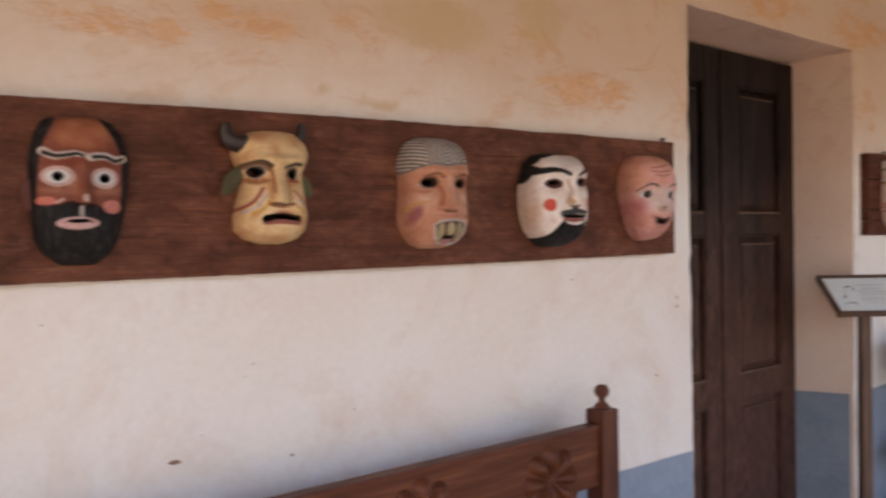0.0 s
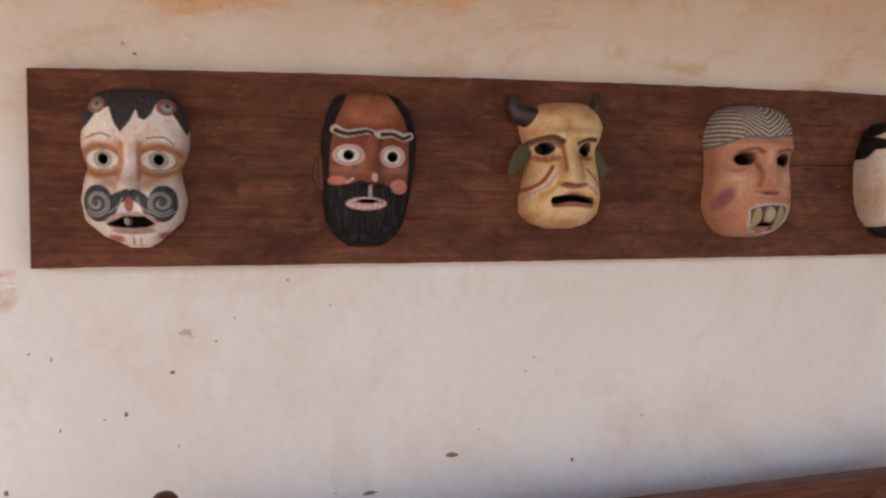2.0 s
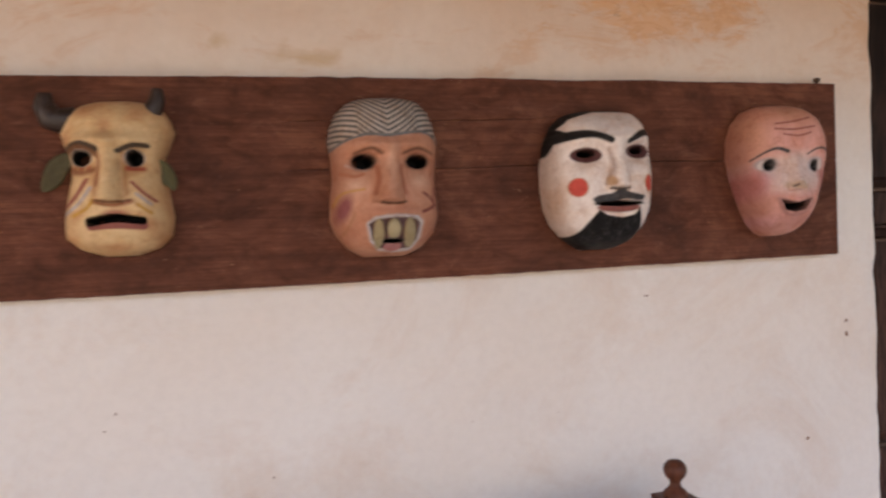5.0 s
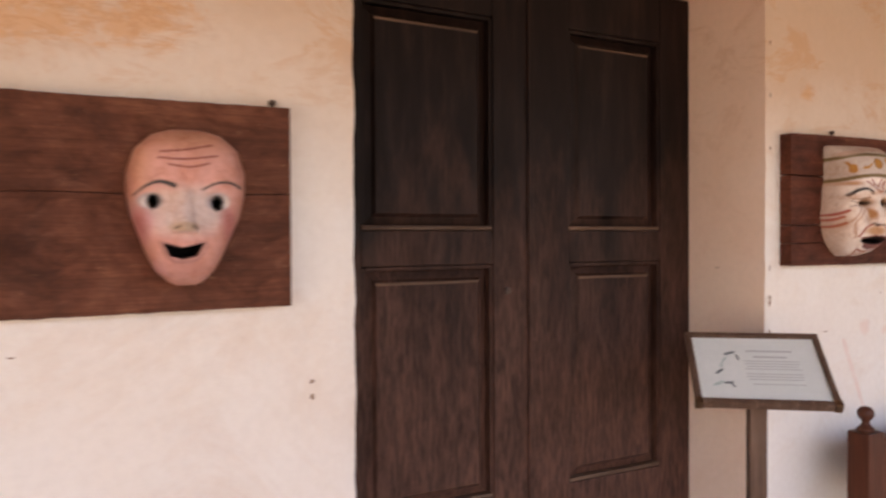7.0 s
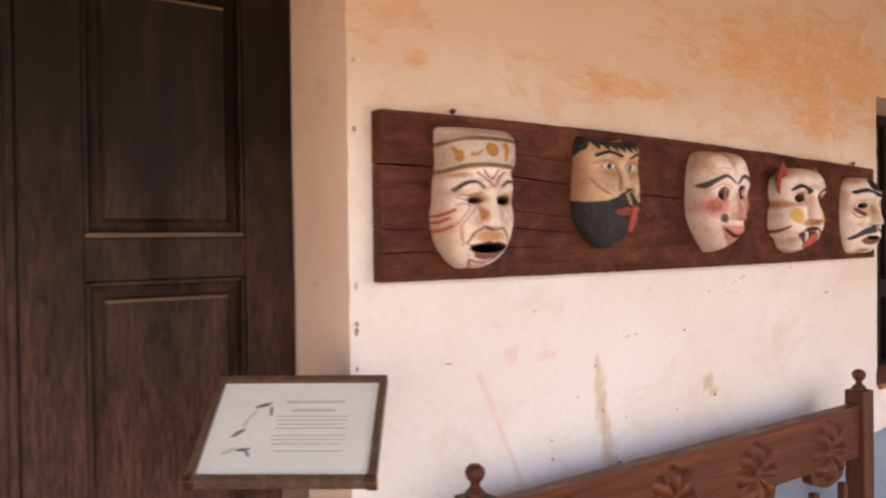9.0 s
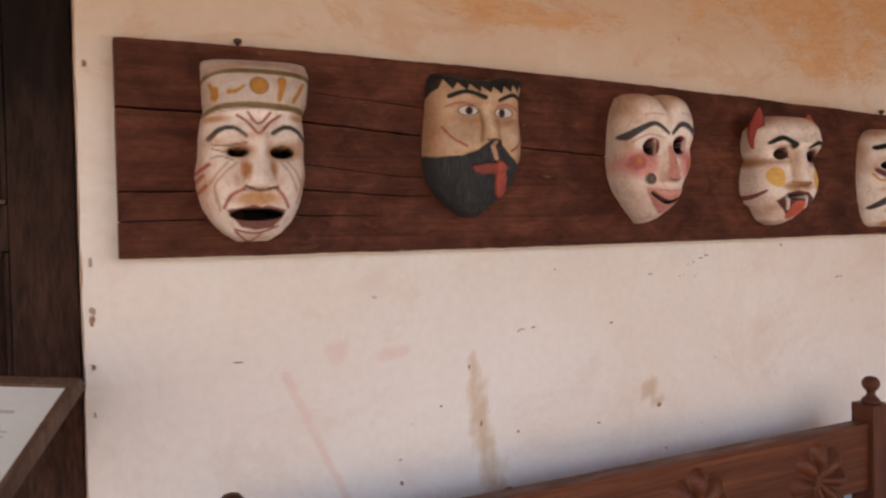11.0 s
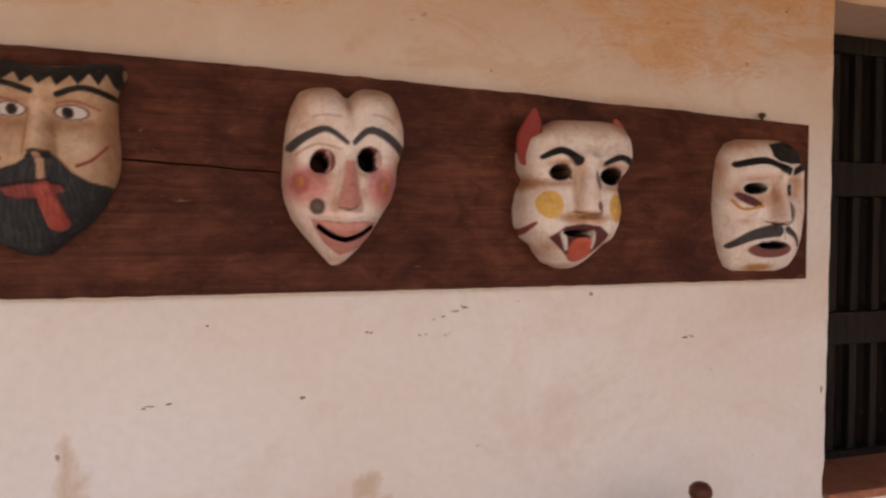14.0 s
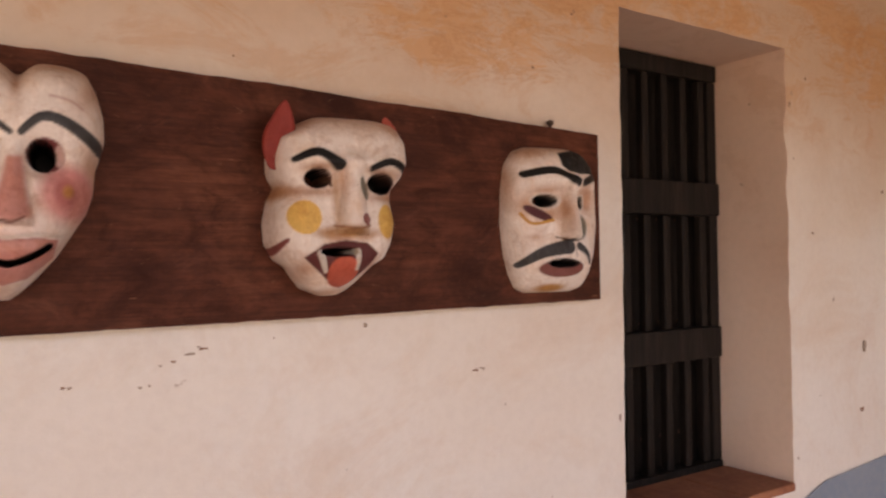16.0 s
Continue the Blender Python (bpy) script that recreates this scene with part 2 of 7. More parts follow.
SOFFIT = wood("ceiling boards", (0.10, 0.06, 0.04), (0.2, 0.125, 0.08), (0.28, 0.18, 0.12), "x", 0.5, 0.7)
IRON = speckled("rusty iron", (0.05, 0.03, 0.022), (0.10, 0.055, 0.035), 60.0, 0.7)
BRASS = Mat("aged brass", 0.4, 0.9)
BRASS.color(BRASS.ramp(BRASS.noise(BRASS.coord(), 40.0), (0.3, (0.18, 0.10, 0.055)), (0.7, (0.34, 0.20, 0.11))))
BRASS = BRASS.m
PAPER = speckled("printed card", (0.66, 0.71, 0.69), (0.72, 0.76, 0.74), 8.0, 0.4, 0.05, (0.62, 0.67, 0.65))
INK = speckled("grey ink", (0.46, 0.48, 0.48), (0.54, 0.56, 0.56), 90.0, 0.5, 0.0)
INK_DARK = speckled("dark ink", (0.08, 0.11, 0.12), (0.2, 0.24, 0.25), 120.0, 0.5, 0.0)
INK_GREEN = speckled("green ink", (0.42, 0.55, 0.52), (0.5, 0.6, 0.58), 90.0, 0.5, 0.0)
LEAF = speckled("leaf", (0.10, 0.17, 0.02), (0.22, 0.27, 0.04), 12.0, 0.55, 0.2)
BARK = speckled("bark", (0.08, 0.055, 0.04), (0.15, 0.11, 0.08), 30.0, 0.9)
CHIP = speckled("flaked spot", (0.24, 0.13, 0.085), (0.38, 0.23, 0.155), 60.0, 0.95)
CHIP_GREY = speckled("grey spot", (0.38, 0.29, 0.23), (0.48, 0.38, 0.31), 60.0, 0.95)
TILE = speckled("worn clay tile", (0.075, 0.045, 0.034), (0.13, 0.08, 0.06), 9.0, 0.95, 0.4)
STONE = speckled("pale bounce floor", (0.34, 0.30, 0.26), (0.42, 0.38, 0.33), 3.0, 0.85)


# ---- mesh helpers ----
def link_mesh(name, bm, material, parent=None, label="", smooth=False):
    me = bpy.data.meshes.new(name)
    bm.normal_update()
    bm.to_mesh(me)
    bm.free()
    me.materials.append(material)
    if smooth:
        for poly in me.polygons:
            poly.use_smooth = True
    ob = new(name, me)
    if parent:
        ob.parent = parent
    if label:
        ob["label"] = label
    return ob


def part(name, bm, material, parent, label="", smooth=False):
    return link_mesh(name, bm, material, parent, label, smooth)


def thing(name, place, label, category, group="", turn=0.0, kind=""):
    ob = new(name)
    ob.empty_display_size = 0.05
    ob.matrix_basis = pose(*place, 0, 0, turn)
    return tagged(ob, label, category, group, kind)


def add_box(bm, x0, x1, y0, y1, z0, z1, bevel=0.0):
    got = bmesh.ops.create_cube(bm, size=1.0)
    vs = got["verts"]
    for v in vs:
        v.co = Vector((x0 + (v.co.x + 0.5) * (x1 - x0), y0 + (v.co.y + 0.5) * (y1 - y0), z0 + (v.co.z + 0.5) * (z1 - z0)))
    if bevel:
        es = list({e for v in vs for e in v.link_edges})
        bmesh.ops.bevel(bm, geom=es, offset=bevel, segments=2, affect="EDGES", profile=0.6)
    return bm


def box(x0, x1, y0, y1, z0, z1, bevel=0.0):
    return add_box(bmesh.new(), x0, x1, y0, y1, z0, z1, bevel)


def lathe(bm, profile, cx, cy, z0, n=20):
    rings = []
    for r, z in profile:
        rings.append([bm.verts.new((cx + r * math.cos(2 * math.pi * i / n), cy + r * math.sin(2 * math.pi * i / n), z0 + z)) for i in range(n)])
    for a, b in zip(rings, rings[1:]):
        for i in range(n):
            bm.faces.new((a[i], a[(i + 1) % n], b[(i + 1) % n], b[i]))
    bm.faces.new(rings[0][::-1])
    bm.faces.new(rings[-1])
    return bm


def grid_mesh(name, verts, faces, material, parent=None, smooth=True):
    me = bpy.data.meshes.new(name)
    me.from_pydata(verts, [], faces)
    me.materials.append(material)
    if smooth:
        me.polygons.foreach_set("use_smooth", [True] * len(me.polygons))
    me.update()
    ob = new(name, me)
    if parent:
        ob.parent = parent
    return ob


# ---- structure ----
THICK = 0.45
LEFT_OPEN = (-1.42, -0.30, -0.02, 2.42)
DOOR_OPEN = (2.02, 3.10, -0.02, 2.225)
WIN_OPEN = (5.14, 5.683, 1.045, 2.045)
X0, X1, ZTOP = -4.2, 6.35, 3.05


# rust (0), bare patches (1) and pink smears (2): x, z and half sizes
STAINS = [(0, 0.318, 1.904, 0.129, 0.025), (0, 0.592, 1.942, 0.111, 0.028), (0, 1.558, 1.908, 0.179, 0.044), (0, 3.155, 2.3, 0.2, 0.068), (0, -0.016, 1.867, 0.139, 0.022), (0, 0.313, 1.893, 0.064, 0.02)]
STAINS += [(0, 1.552, 1.892, 0.137, 0.03), (0, 4.739, 2.094, 0.564, 0.124), (0, 3.898, 1.942, 0.199, 0.028), (0, 3.261, 1.931, 0.025, 0.016), (0, 4.8, 1.93, 0.19, 0.056), (0, 5.399, 2.09, 0.24, 0.04)]
STAINS += [(0, 6.054, 2.076, 0.176, 0.103), (0, 5.873, 2.148, 0.158, 0.07), (0, -0.291, 1.407, 0.014, 0.02), (0, 2.4, 2.32, 0.3, 0.05)]
STAINS += [(1, 1.039, 2.012, 0.156, 0.06), (1, 1.379, 2.073, 0.084, 0.066), (1, 0.9, 1.806, 0.027, 0.014), (1, 0.742, 1.828, 0.015, 0.013), (1, 0.841, 1.809, 0.02, 0.016), (1, -0.292, 1.385, 0.012, 0.016)]
STAINS += [(1, 3.757, 1.262, 0.012, 0.03), (1, 3.762, 1.215, 0.019, 0.03), (1, 3.772, 1.165, 0.018, 0.04), (1, 3.783, 1.115, 0.019, 0.04), (1, 3.796, 1.06, 0.021, 0.04), (1, 3.81, 1.02, 0.021, 0.03), (1, 4.193, 1.175, 0.022, 0.023), (1, 4.211, 1.145, 0.014, 0.014)]
STAINS += [(2, 3.493, 1.316, 0.023, 0.017), (2, 3.6, 1.305, 0.03, 0.014)]
# flaked spots: x, z in metres, half sizes in millimetres
CHIPS = []
CHIPS += [(-0.223, 1.3, 3.8, 6.2), (-0.05, 1.271, 6.2, 4.4), (-0.119, 1.209, 3.8, 6.2), (-0.213, 1.189, 2.5, 3.1), (0.418, 1.096, 16.2, 6.2), (0.655, 1.064, 5, 5), (0.574, 1.263, 2.5, 3.1), (0.558, 1.238, 1.9, 2.5)]
CHIPS += [(0.131, 1.415, 2.5, 3.8), (0.201, 1.37, 2.5, 2.5), (0.801, 1.138, 2.5, 3.8), (0.469, 1.137, 2.5, 2), (0.046, 1.355, 3.1, 2.5), (0.017, 1.318, 2.5, 2.5), (-0.15, 1.202, 2.5, 2), (-0.041, 1.151, 2.5, 2.5)]
CHIPS += [(0.947, 1.001, 3.1, 2.5), (0.269, 1.042, 17.5, 5), (-0.116, 1.784, 3.1, 5), (-0.099, 1.769, 5, 3.8), (-0.254, 1.31, 3.1, 3.1), (1.481, 1.388, 7.5, 2.5), (1.937, 1.313, 6.2, 7.5), (1.937, 1.285, 6.2, 8.8)]
CHIPS += [(1.836, 1.085, 7.5, 5), (4.09, 1.325, 3.8, 2.8), (3.857, 1.128, 5, 3.8), (3.69, 1.198, 5, 3.2), (3.632, 1.173, 2.5, 2), (3.607, 1.111, 6.2, 3.2), (3.609, 1.068, 5.6, 7.5), (3.775, 1.155, 3.8, 8.8)]
CHIPS += [(4.054, 1.119, 7.5, 2.5), (4.233, 1.041, 4.4, 3.1), (4.467, 1.055, 2, 2.5), (4.337, 1.083, 2.5, 2.5), (4.216, 1.137, 8.8, 8.8), (4.196, 1.42, 4.4, 2.8), (4.287, 1.414, 3.2, 2.8), (4.354, 1.456, 10, 2.5)]
CHIPS += [(4.316, 1.442, 5, 2), (4.807, 1.389, 5, 3.8), (3.949, 1.44, 2.5, 2), (3.862, 1.324, 6.2, 1.5), (3.894, 1.328, 5, 1.5), (3.325, 1.314, 15, 2), (3.751, 1.265, 5, 8.8), (3.833, 1.02, 11.2, 5)]
CHIPS += [(4.088, 1.324, 6.2, 3.8), (3.949, 1.44, 3.1, 2.2), (3.87, 1.327, 12.5, 1.9), (3.897, 1.329, 5, 1.9), (4.803, 1.391, 8.8, 1.9), (5.015, 2.007, 5, 3.8), (4.189, 1.421, 5, 3.8), (4.276, 1.413, 5, 3.2)]
CHIPS += [(4.3, 1.438, 3.8, 2.5), (4.337, 1.45, 10, 3), (4.348, 1.459, 5, 1.9), (4.45, 1.463, 2.5, 2), (4.591, 1.473, 6.2, 5), (4.852, 1.326, 2, 2.5), (4.791, 1.388, 8.8, 3.8), (5.02, 2.013, 3.2, 3.2)]
CHIPS += [(4.742, 1.958, 2.5, 2.5), (4.397, 1.846, 2.5, 2.5), (4.921, 1.899, 5, 3.8), (5.753, 1.981, 5, 6.2), (5.687, 1.915, 6.2, 11.2), (5.772, 1.619, 8.8, 5), (5.994, 1.339, 11.2, 18.8), (5.974, 1.182, 15, 8.8)]
CHIPS += [(6.1, 1.729, 8.8, 8.8), (5.857, 1.46, 2.5, 11.2), (5.788, 1.237, 2.5, 2.5)]
CHIPS += [(3.112, 1.255 + 0.052 * k + 0.02 * ((k * 7) % 3), 4.0 + (k * 5) % 4, 7.0 + (k * 3) % 7) for k in range(5)] + [(3.112, 1.78 + 0.13 * k, 5.0, 9.0) for k in range(4)]
CHIPS += [(5.124, 1.27, 4.0, 12.0), (5.694, 1.105, 6.0, 6.0), (5.696, 1.94, 4.0, 8.0), (5.70, 1.79, 3.0, 6.0), (-0.288, 1.10, 4.0, 8.0), (-0.286, 1.03, 5.0, 6.0)]


def wall_with_openings():
    """The long plastered wall, with chipped, slightly wandering arrises round its openings."""
    def lines(a, b, step, stops):
        pts = sorted({round(a, 4), round(b, 4), *[round(s, 4) for s in stops]})
        out = []
        for p, q in zip(pts, pts[1:]):
            n = max(1, round((q - p) / step))
            out += [p + (q - p) * i / n for i in range(n)]
        return out + [pts[-1]]
    opens = (LEFT_OPEN, DOOR_OPEN, WIN_OPEN)
    xs = lines(X0, X1, 0.02, [v for o in opens for v in o[:2]])
    zs = lines(-0.02, ZTOP, 0.02, [v for o in opens for v in o[2:]])
    nx, nz = len(xs), len(zs)
    verts, faces, idx = [], [], {}

    def edge_amount(x, z):
        e = 0.0
        for a, b, c, d in opens:
            on_x = (abs(x - a) < 1e-4 or abs(x - b) < 1e-4) and c - 1e-4 <= z <= d + 1e-4
            on_z = (abs(z - c) < 1e-4 or abs(z - d) < 1e-4) and a - 1e-4 <= x <= b + 1e-4
            if on_x or on_z:
                e = 1.0
        return e

    def vert(i, j):
        if (i, j) not in idx:
            x, z = xs[i], zs[j]
            y = 0.005 * noise.noise((x * 1.4, 0, z * 1.4)) + 0.0015 * noise.noise((x * 9, 3, z * 9))
            if edge_amount(x, z):
                chip = max(0.0, noise.noise((x * 11, 5, z * 11)) - 0.15)
                y += 0.003 + 0.014 * chip
                x += 0.0015 * noise.noise((x * 3, 9, z * 3)) + 0.003 * noise.noise((x * 20, 2, z * 20))
                z += 0.003 * noise.noise((x * 9, 7, z * 9))
            idx[(i, j)] = len(verts)
            verts.append((x, y, z))
        return idx[(i, j)]

    def inside(x, z):
        return any(a < x < b and c < z < d for a, b, c, d in opens)
    for i in range(nx - 1):
        for j in range(nz - 1):
            if not inside((xs[i] + xs[i + 1]) / 2, (zs[j] + zs[j + 1]) / 2):
                faces.append((vert(i, j), vert(i + 1, j), vert(i + 1, j + 1), vert(i, j + 1)))
    wall = grid_mesh("wall_gallery", verts, faces, PLASTER)
    va = np.array(verts)
    marks = np.zeros((len(va), 4))
    marks[:, 3] = 1
    for kind, cx, cz, rx, rz in STAINS:
        k = ((va[:, 0] - cx) / (rx * 1.25)) ** 2 + ((va[:, 2] - cz) / (rz * 1.25)) ** 2
        marks[:, kind] = np.maximum(marks[:, kind], np.clip(1.25 - k, 0, 1))
    ca = wall.data.color_attributes.new("marks", "FLOAT_COLOR", "POINT")
    ca.data.foreach_set("color", marks.astype(np.float32).reshape(-1))
    # small chips where the limewash has flaked
    rng = random.Random(3)
    for cx, cz, rx, rz in CHIPS:
        bm = bmesh.new()
        n = 10
        y = 0.005 * noise.noise((cx * 1.4, 0, cz * 1.4))
        ring = []
        for q in range(n):
            r = rng.uniform(0.4, 0.9) / 1000
            ring.append(bm.verts.new((cx + rx * r * math.cos(q * 0.628), y - 0.0022, cz + rz * r * math.sin(q * 0.628))))
        mid = bm.verts.new((cx, y - 0.0016, cz))
        for q in range(n):
            bm.faces.new((ring[q], ring[(q + 1) % n], mid))
        part("chip", bm, CHIP if rng.random() < 0.75 else CHIP_GREY, wall)
    tagged(wall, "cream limewashed plaster wall with rusty damp stains", "wall", kind="structure")
    # reveals: the sides of each opening, running through the wall
    depth = [0.0, 0.012, 0.05, 0.10, 0.16, 0.22, 0.30, THICK]

    def strip(keys, flip, rv, rf):
        base = len(rv)
        for key in keys:
            x, y, z = verts[idx[key]]
            for d in depth:
                w = max(0.0, 1 - d / 0.05)
                px, pz = xs[key[0]], zs[key[1]]
                k = 0.004 * noise.noise((px * 2 + d * 5, 1, pz * 2))
                rv.append((px + (x - px) * w + k * (1 - w), max(y, d), pz + (z - pz) * w + k * (1 - w)))
        n = len(depth)
        for a in range(len(keys) - 1):
            for b in range(n - 1):
                q = (base + a * n + b, base + (a + 1) * n + b, base + (a + 1) * n + b + 1, base + a * n + b + 1)
                rf.append(q if flip else q[::-1])
    for count, (a, b, c, d) in enumerate(opens):
        rv, rf = [], []
        ia, ib = [min(range(nx), key=lambda k: abs(xs[k] - v)) for v in (a, b)]
        jc, jd = [min(range(nz), key=lambda k: abs(zs[k] - v)) for v in (c, d)]
        strip([(ia, j) for j in range(jc, jd + 1)], True, rv, rf)
        strip([(ib, j) for j in range(jc, jd + 1)], False, rv, rf)
        strip([(i, jd) for i in range(ia, ib + 1)], True, rv, rf)
        if c > 0.1:
            strip([(i, jc) for i in range(ia, ib + 1)], False, rv, rf)
        ob = grid_mesh("wall_reveal_%d" % (count + 1), rv, rf, REVEAL)
        tagged(ob, "pinkish plaster sides of a wall opening", "wall", kind="structure")
    # the wall's inner face
    bm = bmesh.new()
    cols = [(X0, LEFT_OPEN[0]), (LEFT_OPEN[1], DOOR_OPEN[0]), (DOOR_OPEN[1], WIN_OPEN[0]), (WIN_OPEN[1], X1)]
    rects = [(a, b, -0.02, ZTOP) for a, b in cols]
    for o in opens:
        rects.append((o[0], o[1], o[3], ZTOP))
        if o[2] > 0.1:
            rects.append((o[0], o[1], -0.02, o[2]))
    for a, b, c, d in rects:
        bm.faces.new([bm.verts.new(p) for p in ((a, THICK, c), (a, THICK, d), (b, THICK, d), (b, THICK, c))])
    tagged(link_mesh("wall_gallery_inner_face", bm, INSIDE), "inner face of the plaster wall, darkened in colour for shade", "wall", kind="structure")


wall_with_openings()


def dado_coat():
    """The blue painted band along the foot of the wall; its upper edge was drawn by hand."""
    marks = [(-4.2, 0.80), (-0.3, 0.815), (1.7, 0.83), (2.02, 0.826), (3.1, 0.855), (3.5, 0.865), (5.15, 0.895), (5.55, 0.95), (5.70, 1.00), (5.80, 1.035), (6.1, 1.055), (6.35, 1.065)]
    spans = [(X0, LEFT_OPEN[0] - 0.006), (LEFT_OPEN[1] + 0.012, DOOR_OPEN[0] - 0.012), (DOOR_OPEN[1] + 0.012, X1)]
    verts, faces = [], []
    for a, b in spans:
        n = int((b - a) / 0.025)
        for i in range(n + 1):
            x = a + (b - a) * i / n
            top = float(np.interp(x, [p[0] for p in marks], [p[1] for p in marks])) + 0.004 * noise.noise((x * 6, 0, 4)) + 0.002 * noise.noise((x * 30, 0, 4))
            y = 0.005 * noise.noise((x * 1.4, 0, top * 1.4)) - 0.0035
            k = len(verts)
            for q in range(9):
                z = -0.02 + (top + 0.02) * q / 8
                verts.append((x, 0.005 * noise.noise((x * 1.4, 0, z * 1.4)) + 0.0015 * noise.noise((x * 9, 3, z * 9)) - 0.0045, z))
            if i:
                for q in range(8):
                    faces.append((k - 9 + q, k + q, k + q + 1, k - 9 + q + 1))
    # the band turns into the door recess
    for x, side in ((DOOR_OPEN[0] + 0.0075, -1), (DOOR_OPEN[1] - 0.0075, 1)):
        k = len(verts)
        verts += [(x, 0.02, -0.02), (x, 0.262, -0.02), (x, 0.262, 0.83), (x, 0.02, 0.85)]
        f = (k, k + 1, k + 2, k + 3)
        faces.append(f if side < 0 else f[::-1])
    tagged(grid_mesh("dado", verts, faces, DADO), "grey-blue limewashed band along the foot of the wall", "wall paint", kind="structure")


dado_coat()


def ground_and_roof():
    bm = box(-400, 400, -400, 400, -0.5, -0.16)
    tagged(link_mesh("ground", bm, EARTH), "dry trodden earth of the courtyard", "ground", kind="structure")
    # gallery floor is unseen; its pale colour bounces light onto the lower wall
    tagged(link_mesh("floor_gallery", box(X0, X1, -2.9, 0.05, -0.15, 0.0), STONE), "unseen gallery floor, pale to bounce light upward", "floor", kind="structure")
    tagged(link_mesh("floor_room", box(X0, X1, 0.05, 6.6, -0.15, -0.006), GROUT), "mortar bed of the tiled room floor", "floor", kind="structure")
    bm = bmesh.new()
    # added roof, unseen: low eave cuts sky light, rear overhang keeps sun out
    outline = [(-2.5, ZTOP - 0.58), (0.02, ZTOP), (8.6, ZTOP), (8.6, ZTOP + 0.12), (0.0, ZTOP + 0.12), (-2.5, ZTOP - 0.46)]
    ends = [[bm.verts.new((x, y, z)) for y, z in outline] for x in (X0, X1)]
    for i in range(6):
        bm.faces.new((ends[0][i], ends[0][(i + 1) % 6], ends[1][(i + 1) % 6], ends[1][i]))
    bm.faces.new(ends[0][::-1])
    bm.faces.new(ends[1])
    bmesh.ops.recalc_face_normals(bm, faces=bm.faces)
    tagged(link_mesh("ceiling", bm, SOFFIT), "unseen boarded ceiling, added to shade the gallery and room", "ceiling", kind="structure")
    # added walls close the room and gallery; the unseen east one darkens that end
    for name, q in (("wall_end_west", (X0 - 0.3, X0, 0.0, 6.6, -0.15, ZTOP + 0.1)), ("wall_end_east", (X1, X1 + 0.3, -2.4, 6.6, -0.15, ZTOP + 0.1)),
                    ("wall_room_side", (1.0, 1.2, THICK, 5.7, -0.02, ZTOP))):
        tagged(link_mesh(name, box(*q), INSIDE), "plain added plaster wall, darkened in colour", "wall", kind="structure")


ground_and_roof()


# ---- boards ----
def mask_board(name, x0, x1, z_left, z_right, material, label, cracks, bow=0.009):
    """A long board of strips that part along cracks; z_left and z_right are (bottom, top) at its two ends.
    A crack is its height shares along the board, where it starts and ends, and its half width at either end."""
    ob = thing(name, ((x0 + x1) / 2, 0, 0), label, "display board", "boards with masks")
    cx = (x0 + x1) / 2
    nx = 240

    def seam(k, s, x):
        shares, s0, s1, g0, g1 = cracks[k]
        mid = float(np.interp(s, [p[0] for p in shares], [p[1] for p in shares]))
        wob = 0.004 * noise.noise((x * 5, k * 3.3, 0)) + 0.0016 * noise.noise((x * 23, k, 1))
        ends = min(1.0, max(0.0, (s - s0) / 0.02 if s0 > 0 else 1.0)) * min(1.0, max(0.0, (s1 - s) / 0.05))
        f = min(1.0, max(0.0, (s - s0) / (s1 - s0)))
        half = (g0 + (g1 - g0) * f) * (0.55 + 0.9 * abs(noise.noise((x * 7, k, 2)))) * ends
        return mid, wob, half, ends
    for k in range(len(cracks) + 1):
        bm = bmesh.new()
        rows = []
        for i in range(nx + 1):
            s = i / nx
            x = x0 + (x1 - x0) * s - cx
            lo = z_left[0] + (z_right[0] - z_left[0]) * s - 0.003 * math.sin(math.pi * s)
            hi = z_left[1] + (z_right[1] - z_left[1]) * s + bow * math.sin(math.pi * s ** 0.8)
            yf = -0.033 + 0.0012 * noise.noise((x * 3, 5, 7))
            ea = eb = 1.0
            if k:
                mid, wob, half, ea = seam(k - 1, s, x)
                za = lo + (hi - lo) * mid + wob + half
            else:
                za = lo + 0.0012 * noise.noise((x * 9, 1, 5)) + 0.0010 * noise.noise((x * 40, 1, 5))
            if k < len(cracks):
                mid, wob, half, eb = seam(k, s, x)
                zb = lo + (hi - lo) * mid + wob - half
            else:
                zb = hi + 0.0018 * noise.noise((x * 7, 2, 5)) + 0.0012 * noise.noise((x * 34, 2, 5))
            rows.append([bm.verts.new(p) for p in ((x, -0.001, za), (x, yf + 0.0025 * ea, za), (x, yf, za + 0.0008 * ea), (x, yf, zb - 0.0008 * eb), (x, yf + 0.0025 * eb, zb), (x, -0.001, zb))])
        for p, q in zip(rows, rows[1:]):
            for j in range(6):
                bm.faces.new((p[j], q[j], q[(j + 1) % 6], p[(j + 1) % 6]))
        bm.faces.new(rows[0])
        bm.faces.new(rows[-1][::-1])
        bmesh.ops.recalc_face_normals(bm, faces=bm.faces)
        part("plank", bm, material, ob)
    return ob


